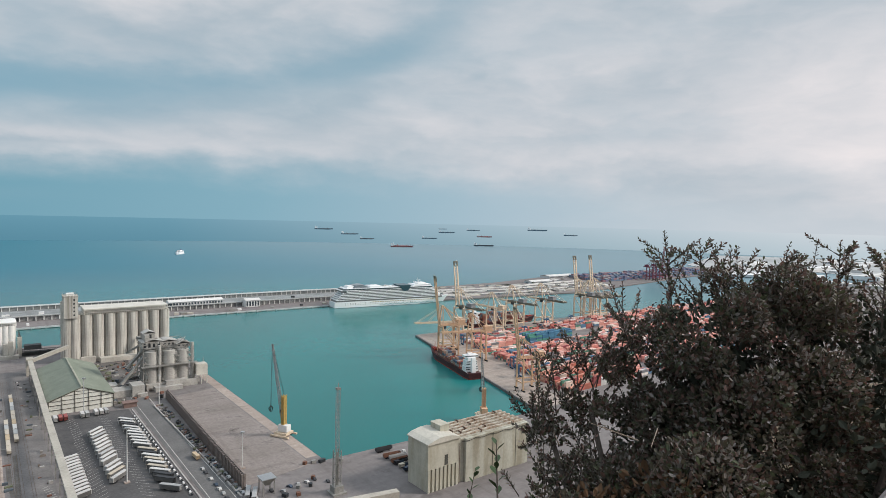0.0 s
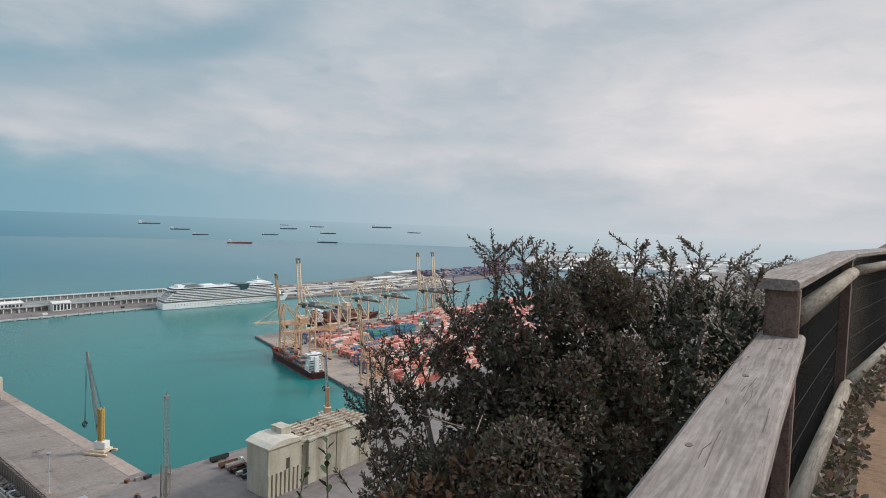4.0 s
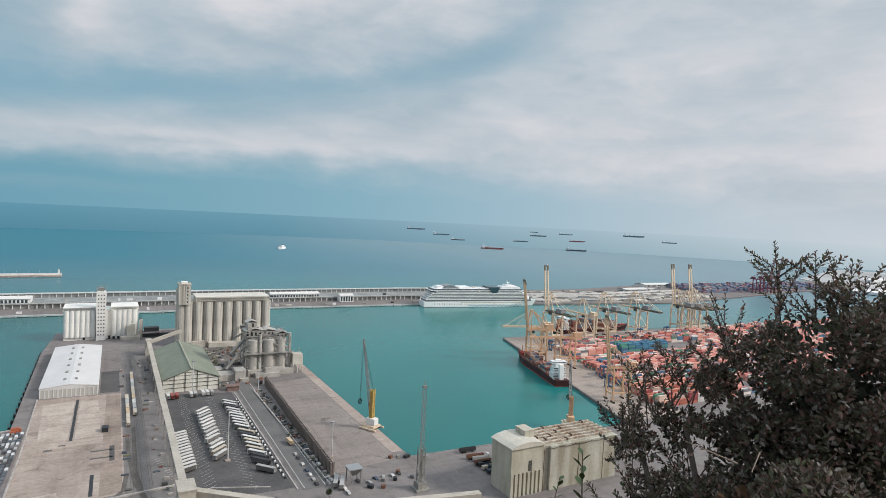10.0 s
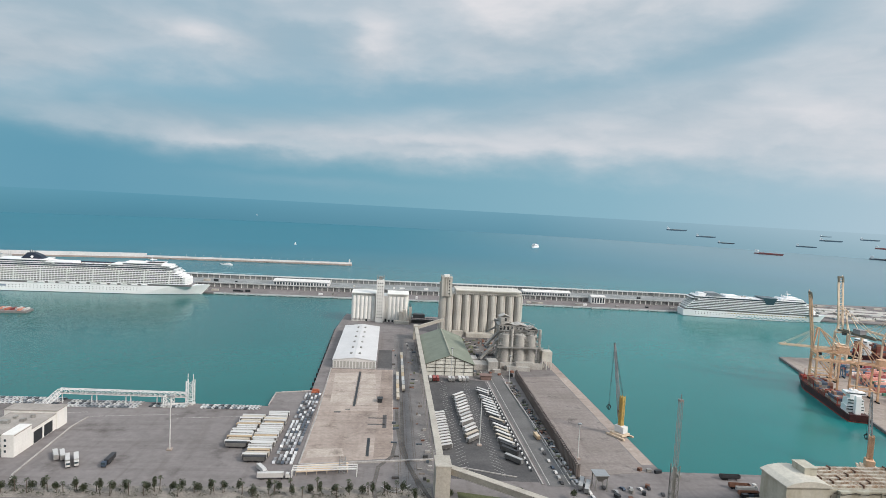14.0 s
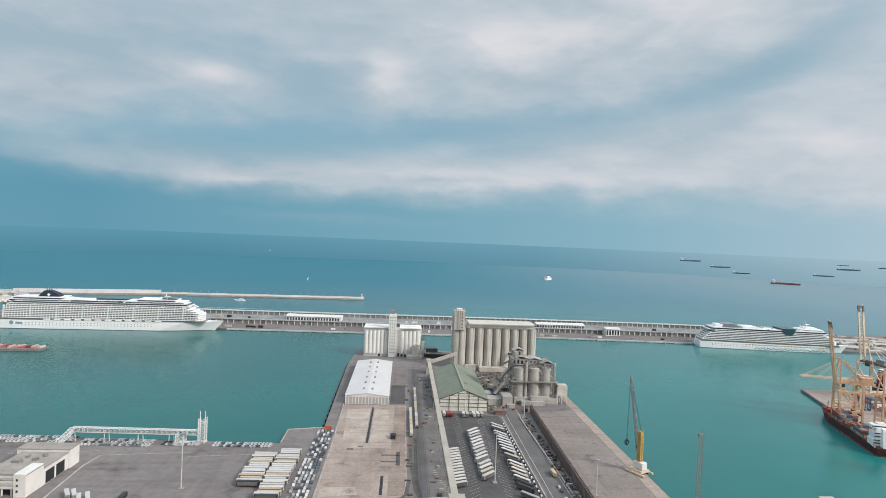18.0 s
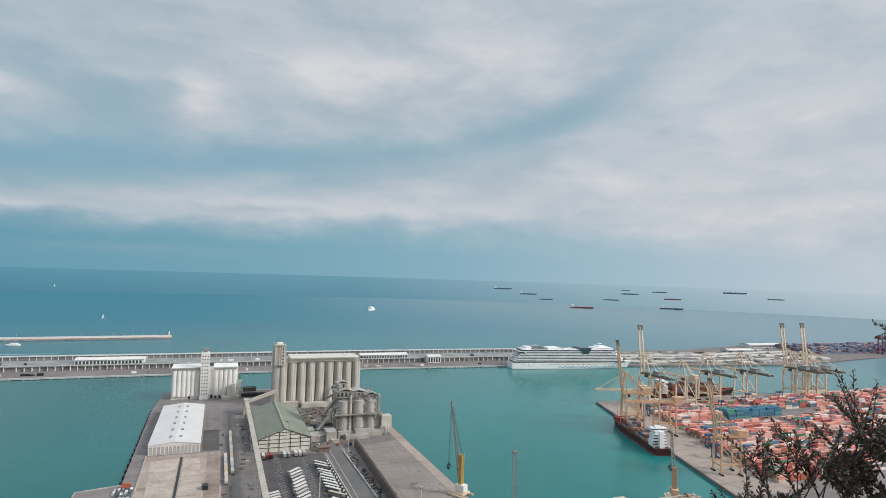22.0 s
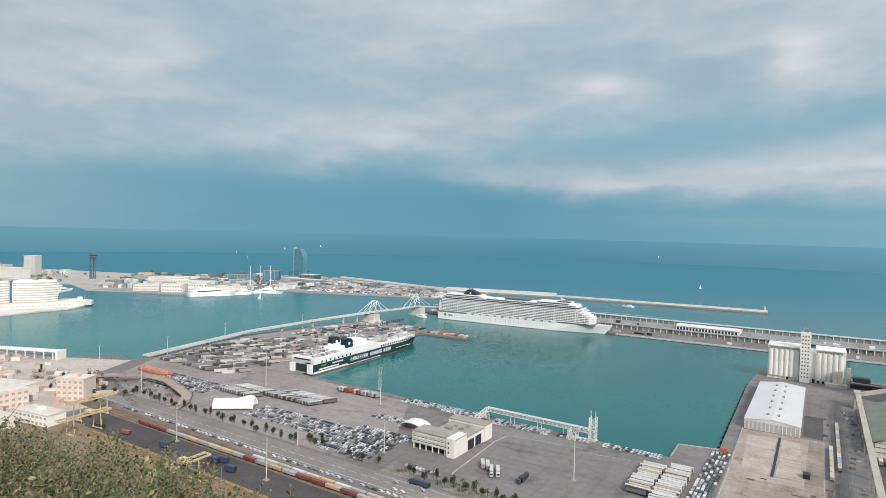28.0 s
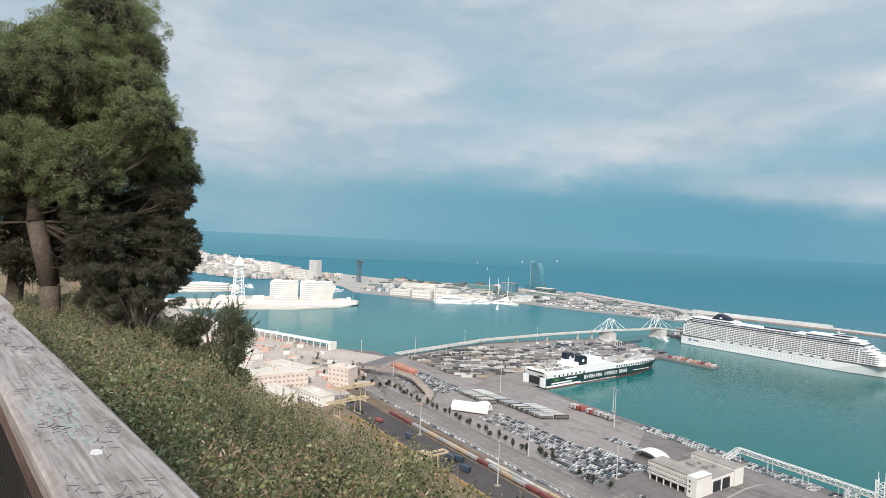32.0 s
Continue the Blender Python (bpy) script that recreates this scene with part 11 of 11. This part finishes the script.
def shrub_blades(name, n, seed, size, depth, wide, patchy, material, label):
    """Single leaves on the shrubs' skin; patchy ones stand on the drier crowns alone."""
    r = np.random.RandomState(seed)
    u = -0.45 * np.exp(np.log(42) * r.random_sample(n))
    rail = 0.18 + 0.065 * u + 0.16
    v = rail + (3.2 - rail) * r.random_sample(n) ** 1.1
    if patchy:
        dry = np.array([noise.noise(Vector((a * 1.9, b * 1.9, 3))) + 0.6 * noise.noise(Vector((a * 5, b * 5, 8))) - 0.04 * min(0.0, a + 2.5) for a, b in zip(u, v)])
        keep = r.random_sample(n) < np.clip(0.50 + dry * 1.5, 0.06, 1)
        u, v = u[keep], v[keep]
        n = len(u)
    z = np.array([canopy_top(a, b) for a, b in zip(u, v)]) - depth * r.random_sample(n) ** 1.5
    c = np.stack([u, v, z], 1)
    ax = r.normal(size=(n, 3)) * np.array([1, 1, 0.8]) + np.array([0, 0.1, 0.25])
    ax /= np.linalg.norm(ax, axis=1)[:, None]
    sd = np.cross(ax, r.normal(size=(n, 3)) * 1.1 + np.array([0, 0, 0.8]))
    sd /= np.linalg.norm(sd, axis=1)[:, None]
    L = (size * (1 + np.abs(u) * 0.07) * r.uniform(0.6, 1.5, n))[:, None]
    V = np.empty((n, 4, 3))
    V[:, 0], V[:, 1], V[:, 2], V[:, 3] = c, c + ax * L * 0.5 + sd * L * wide, c + ax * L, c + ax * L * 0.5 - sd * L * wide
    m = bpy.data.meshes.new(name)
    m.from_pydata(V.reshape(-1, 3).tolist(), [], np.arange(n * 4).reshape(n, 4).tolist())
    m.update()
    ob = part(name, m, material)
    ob.matrix_basis = UV
    tagged(ob, label, "shrubs", kind="stuff")


def hillside_shrubs():
    shrub_blades("hillside_shrubs", 250000, 9, 0.0140, 0.40, 0.38, False, SHRUB, "tangled green shrubs covering the slope below the railing")
    shrub_blades("dry_shrub_tips", 330000, 10, 0.0120, 0.12, 0.16, True, SHRUB_TIP, "fine dry brown tips over the green shrubs")
    rr = random.Random(4)
    tw, tuft = Build(), Build()
    for k in range(420):                      # leafy shoots that break the skin
        a = -0.7 * math.exp(math.log(24) * rr.random())
        b = 0.42 + 0.065 * a + rr.uniform(0.1, 2.3)
        p = Vector((a, b, canopy_top(a, b) - 0.04))
        g = 1 + abs(a) * 0.10
        sprig(tw, tuft, p, p + Vector((rr.uniform(-0.06, 0.06), rr.uniform(-0.05, 0.08), rr.uniform(0.06, 0.15))) * g, 0.002 * g, rr.randint(14, 24), 0.0165 * g, rr)
    tf = part("shrub_shoots", tuft, SHRUB)
    tf.matrix_basis = UV
    tagged(tf, "leafy green shoots standing out of the slope shrubs", "shrubs", kind="stuff")
    for k in range(260):
        a = -0.5 * math.exp(math.log(26) * rr.random())
        b = 0.34 + 0.065 * a + rr.uniform(0.05, 2.2)
        p = Vector((a, b, canopy_top(a, b) - 0.05))
        L = rr.uniform(0.05, 0.22)
        tw.tube(p, p + Vector((rr.uniform(-1, 1), rr.uniform(-1, 1), rr.uniform(0.1, 0.8))).normalized() * L, 0.0022 * (1 + abs(a) * 0.15), 0.001, 4)
    ob2 = part("dry_stems", tw, mat("dry_stem", (0.27, 0.20, 0.14), 0.9, 0.15, 8, 60))
    ob2.matrix_basis = UV
    tagged(ob2, "thin dry stems standing out of the shrubs", "stems", kind="stuff")
    # a near-black sheet below the leaves paints the shade between them
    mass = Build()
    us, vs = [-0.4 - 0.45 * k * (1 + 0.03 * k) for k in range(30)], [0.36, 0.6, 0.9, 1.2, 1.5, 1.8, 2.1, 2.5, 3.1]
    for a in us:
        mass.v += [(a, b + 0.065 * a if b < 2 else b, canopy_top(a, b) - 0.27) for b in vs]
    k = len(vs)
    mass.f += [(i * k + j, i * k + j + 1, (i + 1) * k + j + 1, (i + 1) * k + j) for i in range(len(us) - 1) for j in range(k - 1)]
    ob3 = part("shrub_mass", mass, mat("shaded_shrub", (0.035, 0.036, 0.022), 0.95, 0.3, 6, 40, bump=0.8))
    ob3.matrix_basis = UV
    tagged(ob3, "near-black sheet under the slope shrubs, for their inner shade", "shrubs", kind="stuff")


hillside_shrubs()

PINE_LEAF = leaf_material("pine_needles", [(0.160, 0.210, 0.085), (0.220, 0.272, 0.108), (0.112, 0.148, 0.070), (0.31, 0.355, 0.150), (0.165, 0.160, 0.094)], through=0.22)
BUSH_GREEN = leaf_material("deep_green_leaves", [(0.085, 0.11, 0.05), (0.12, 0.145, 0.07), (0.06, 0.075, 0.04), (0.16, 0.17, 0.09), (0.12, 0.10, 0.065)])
# darker browner tones stand for shade under and inside the pine's crown
PINE_DARK = leaf_material("dark_pine_needles", [(0.07, 0.08, 0.042), (0.085, 0.09, 0.05), (0.06, 0.058, 0.04), (0.10, 0.075, 0.055)])


def far_bush(az_deg, el_deg, d, r, seed):
    u, v, z = by_sight(az_deg, el_deg, d)
    s = thing("round_bush", at(u, v, z - r * 1.6), "round dark green bush on the edge of the slope", "bush")
    rr = random.Random(seed)
    bl = [(rr.uniform(-r, r) * 0.7, rr.uniform(-r, r) * 0.7, r * 1.6 + rr.uniform(-r, r) * 0.7, r * 0.4, r * 0.4, r * 0.35) for _ in range(14)]
    leaves("foliage", 9000, bl, 0.027, seed, BUSH_GREEN, s)
    tw, lv = Build(), Build()
    for k in range(46):                          # shoots that break the outline
        q = rr.choice(bl)
        w = Vector((rr.gauss(0, 1), rr.gauss(0, 1), abs(rr.gauss(0.5, 0.6)))).normalized()
        p = Vector(q[:3]) + w * q[3] * 0.8
        sprig(tw, lv, p, p + w * rr.uniform(0.12, 0.34) + Vector((0, 0, 0.08)), 0.004, rr.randint(14, 22), 0.036, rr)
    part("shoot", lv, BUSH_GREEN, s)
    for b in bl:
        tw.tube((0, 0, -r), b[:3], 0.04, 0.01, 5)
    part("stem", tw, BARK, s)
    return s


far_bush(112.9, -9.6, 9, 0.42, 3)
far_bush(116.0, -9.6, 9.5, 0.30, 4)
far_bush(113.2, -12.6, 8.8, 0.36, 5)


def needles(name, n, clumps, seed, material, s, length=(0.024, 0.050), flat=0.78):
    """Short blades lying on round clumps, facing outwards as tufts do."""
    r = np.random.RandomState(seed)
    B = np.array(clumps)
    w = B[:, 3] ** 2
    pick = r.choice(len(B), n, p=w / w.sum())
    d = r.normal(size=(n, 3)) + np.array([0, 0, 0.35])
    d /= np.linalg.norm(d, axis=1)[:, None]
    c = B[pick, :3] + d * B[pick, 3:] * (r.random_sample(n) ** 0.22)[:, None]
    nm = d + r.normal(size=(n, 3)) * (1 - flat)
    nm /= np.linalg.norm(nm, axis=1)[:, None]
    ax = np.cross(nm, r.normal(size=(n, 3))) + d * 0.45
    ax /= np.linalg.norm(ax, axis=1)[:, None]
    sd = np.cross(nm, ax)
    L = r.uniform(length[0], length[1], n)[:, None]
    V = np.empty((n, 3, 3))
    V[:, 0], V[:, 1], V[:, 2] = c - sd * L * 0.19, c + sd * L * 0.19, c + ax * L
    m = bpy.data.meshes.new(name)
    m.from_pydata(V.reshape(-1, 3).tolist(), [], np.arange(n * 3).reshape(n, 3).tolist())
    m.update()
    return part(name, m, material, s)


def pine():
    base = by_sight(126.6, -7.6, 12.5)
    bu, bv, bz = base
    s = thing("pine_tree", at(bu, bv, bz - 0.4), "tall spreading pine with clumped needles and bare lower limbs", "tree")
    P = [(127.4, 13.0, 0.8), (123.4, 15.6, 1.05), (120.6, 13.6, 0.55), (126.5, 10.7, 1.37), (122.0, 10.6, 0.9), (127.9, 4.7, 1.3), (122.4, 6.4, 1.26), (119.0, 4.7, 0.78), (125.5, 0.4, 1.3), (119.6, 0.4, 1.05), (127.6, -3.0, 0.9),
         (122.1, -3.4, 1.0), (117.9, -4.6, 0.55), (116.9, -1.4, 0.58), (117.6, 2.2, 0.5), (132.8, 8.6, 1.5), (132.6, 1.3, 1.72), (119.8, 9.0, 0.6), (118.0, 7.0, 0.5), (116.8, 4.2, 0.42), (116.6, -3.0, 0.42), (118.6, -2.0, 0.6), (124.0, 1.8, 0.8), (123.2, -1.4, 0.8), (125.0, 3.6, 0.8)]
    rr = random.Random(6)
    blobs, tops, unders = [], [], []
    for a, e, r in P:
        d = 12.5 + rr.uniform(-0.9, 1.4)
        u, v, z = by_sight(a, e, d)
        c = Vector((u - bu, v - bv, z - bz + 0.4))
        blobs.append((c, r))
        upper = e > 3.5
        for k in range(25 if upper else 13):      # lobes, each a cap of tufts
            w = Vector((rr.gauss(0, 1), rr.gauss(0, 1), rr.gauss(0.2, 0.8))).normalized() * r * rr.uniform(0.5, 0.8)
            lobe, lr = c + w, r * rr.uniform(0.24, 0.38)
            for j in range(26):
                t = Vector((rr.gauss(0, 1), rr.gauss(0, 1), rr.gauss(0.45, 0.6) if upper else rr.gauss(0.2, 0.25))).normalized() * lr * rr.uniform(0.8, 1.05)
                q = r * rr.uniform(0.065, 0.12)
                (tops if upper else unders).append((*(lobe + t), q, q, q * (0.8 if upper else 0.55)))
    needles("inner_crown", 150000, [(*c, r * 0.66, r * 0.66, r * 0.6) for c, r in blobs], 9, PINE_DARK, s, (0.06, 0.11), 0.5)
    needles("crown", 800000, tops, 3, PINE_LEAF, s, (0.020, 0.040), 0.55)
    needles("lower_crown", 330000, unders, 4, PINE_DARK, s)
    tr = Build()
    pts = [Vector((0, 0.05, -0.5)), Vector((0.05, 0.02, 0.9)), Vector((0.0, -0.22, 2.0)), Vector((-0.3, -0.2, 3.2)), Vector((-0.2, 0.0, 4.2)), Vector((0.0, 0.2, 4.9))]
    rad = [0.18, 0.155, 0.14, 0.11, 0.08, 0.04]
    for a, b, r0, r1 in zip(pts, pts[1:], rad, rad[1:]):
        tr.tube(a, b, r0, r1, 10)
    part("trunk", tr, BARK, s, smooth=True)
    for c, rb in blobs:
        lb = Build()
        st = pts[2].lerp(pts[5], max(0.0, min(1.0, (c.z - 2.6) / 5.2)))
        mid = st.lerp(c, 0.5) + Vector((0, 0, -0.25))
        lb.tube(st, mid, 0.026, 0.020, 6).tube(mid, c, 0.020, 0.010, 5)
        for k in range(14):
            w = Vector((rr.gauss(0, 1), rr.gauss(0, 1), rr.gauss(0, 0.5))).normalized() * rb * rr.uniform(0.6, 1.0)
            lb.tube(mid.lerp(c, rr.uniform(0.2, 1)), c + w, 0.012, 0.004, 4)
        part("limb", lb, BARK, s)
    bare = Build()
    for k in range(75):                      # dead twigs, sagging and forked
        p = Vector((rr.uniform(-0.5, 0.3), rr.uniform(-0.4, 0.9), rr.uniform(1.2, 3.3)))
        d = Vector((rr.uniform(-0.6, 0.8), rr.uniform(-0.3, 1.3), rr.uniform(-0.35, 0.25)))
        for j in range(3):
            q = p + d * 0.36 + Vector((rr.uniform(-0.1, 0.1), rr.uniform(-0.1, 0.1), rr.uniform(-0.16, 0.04)))
            bare.tube(p, q, 0.0075 - 0.002 * j, 0.0055 - 0.002 * j, 4)
            bare.tube(q, q + Vector((rr.uniform(-0.2, 0.2), rr.uniform(-0.1, 0.3), rr.uniform(-0.25, 0.08))), 0.0035, 0.0015, 3)
            p = q
    part("bare_branch", bare, TWIG, s)
    return s


pine()


def second_pine():
    u, v, z = by_sight(129.2, -7.5, 13.4)
    s = thing("pine_tree", at(u, v, z - 0.4), "leaning pine trunk behind the larger pine", "tree")
    part("trunk", Build().tube((0, 0, -0.6), (-0.8, 0.1, 1.1), 0.17, 0.14, 10).tube((-0.8, 0.1, 1.1), (-1.5, 0.4, 4.6), 0.14, 0.08, 10), BARK, s, smooth=True)
    needles("crown", 9000, [(-1.4, 0.4, 5.0, 0.8, 0.8, 0.5), (-0.8, 0.3, 4.4, 0.7, 0.7, 0.4), (-2.0, 0.4, 4.2, 0.7, 0.7, 0.4)], 12, PINE_DARK, s)
    return s


second_pine()
LOWER = [(123.4, -5.2, 12.0, 0.5), (121.0, -5.6, 11.8, 0.55), (119.2, -5.8, 11.6, 0.42)]


def low_pine_bush():
    u, v, z = by_sight(120, -7.5, 11.8)
    s = thing("low_pine", at(u, v, z - 0.5), "low tangled pine growth at the foot of the tree", "bush")
    bl, rr0 = [], random.Random(18)
    for a, e, d, r in LOWER:
        q = by_sight(a, e, d)
        bl.append((q[0] - u, q[1] - v, q[2] - z + 0.5, r, r, r * 0.8))
    needles("foliage", 70000, [(b[0] + rr0.uniform(-1, 1) * b[3], b[1] + rr0.uniform(-1, 1) * b[3], b[2] + rr0.uniform(-0.9, 1) * b[3] * 0.8, b[3] * 0.24, b[3] * 0.24, b[3] * 0.2) for b in bl for _ in range(34)], 15, PINE_DARK, s)
    tw, rr = Build(), random.Random(8)
    for b in bl:
        for k in range(22):
            tw.tube((rr.uniform(-0.3, 0.3), 0, 0), (b[0] + rr.uniform(-b[3], b[3]), b[1] + rr.uniform(-b[3], b[3]), b[2] + rr.uniform(-b[3], b[3])), 0.02, 0.005, 4)
    part("stem", tw, TWIG, s)
    return s


low_pine_bush()
ivy = [(3.0 + 0.25 * k, 0.20 - 0.105 * max(0.0, 0.25 * k - 3.0) - 0.06 * (k % 2), FLOOR_Z + 0.07 + 0.05 * (k % 3), 0.13, 0.09, 0.10) for k in range(30)]
iv = leaves("ground_ivy", 2200, ivy, 0.05, 19, BUSH_LEAF)
iv.matrix_basis = UV
tagged(iv, "dark ivy creeping along the foot of the railing", "ivy", kind="stuff")
back = leaves("slope_thicket", 26000, [(3.4 + 0.55 * k, 0.95 + 0.02 * k + 0.2 * (k % 3), 166.75 + 0.1 * (k % 2), 0.5, 0.4, 0.65) for k in range(24)], 0.036, 23, BUSH_LEAF)
back.matrix_basis = UV
tagged(back, "dark thicket on the slope behind the railing", "thicket", kind="stuff")


def slope_scrub():
    """Scrub over the rest of the hillside, below the lookout."""
    r = random.Random(131)
    bl = []
    for k in range(900):
        u, v = r.uniform(-70, 70), r.uniform(3.5, 70)
        z = ground_height(u, v)
        s = r.uniform(0.4, 1.3)
        if z + s > 167.0 - 0.62 * math.hypot(u, v):
            continue
        bl.append((u, v, z + 0.2 * s, s, s, s * 0.7))
    ob = leaves("slope_scrub", 30000, bl, 0.16, 132, SHRUB)
    ob.matrix_basis = UV
    tagged(ob, "low scrub and bushes over the steep hillside", "scrub", kind="stuff")


slope_scrub()
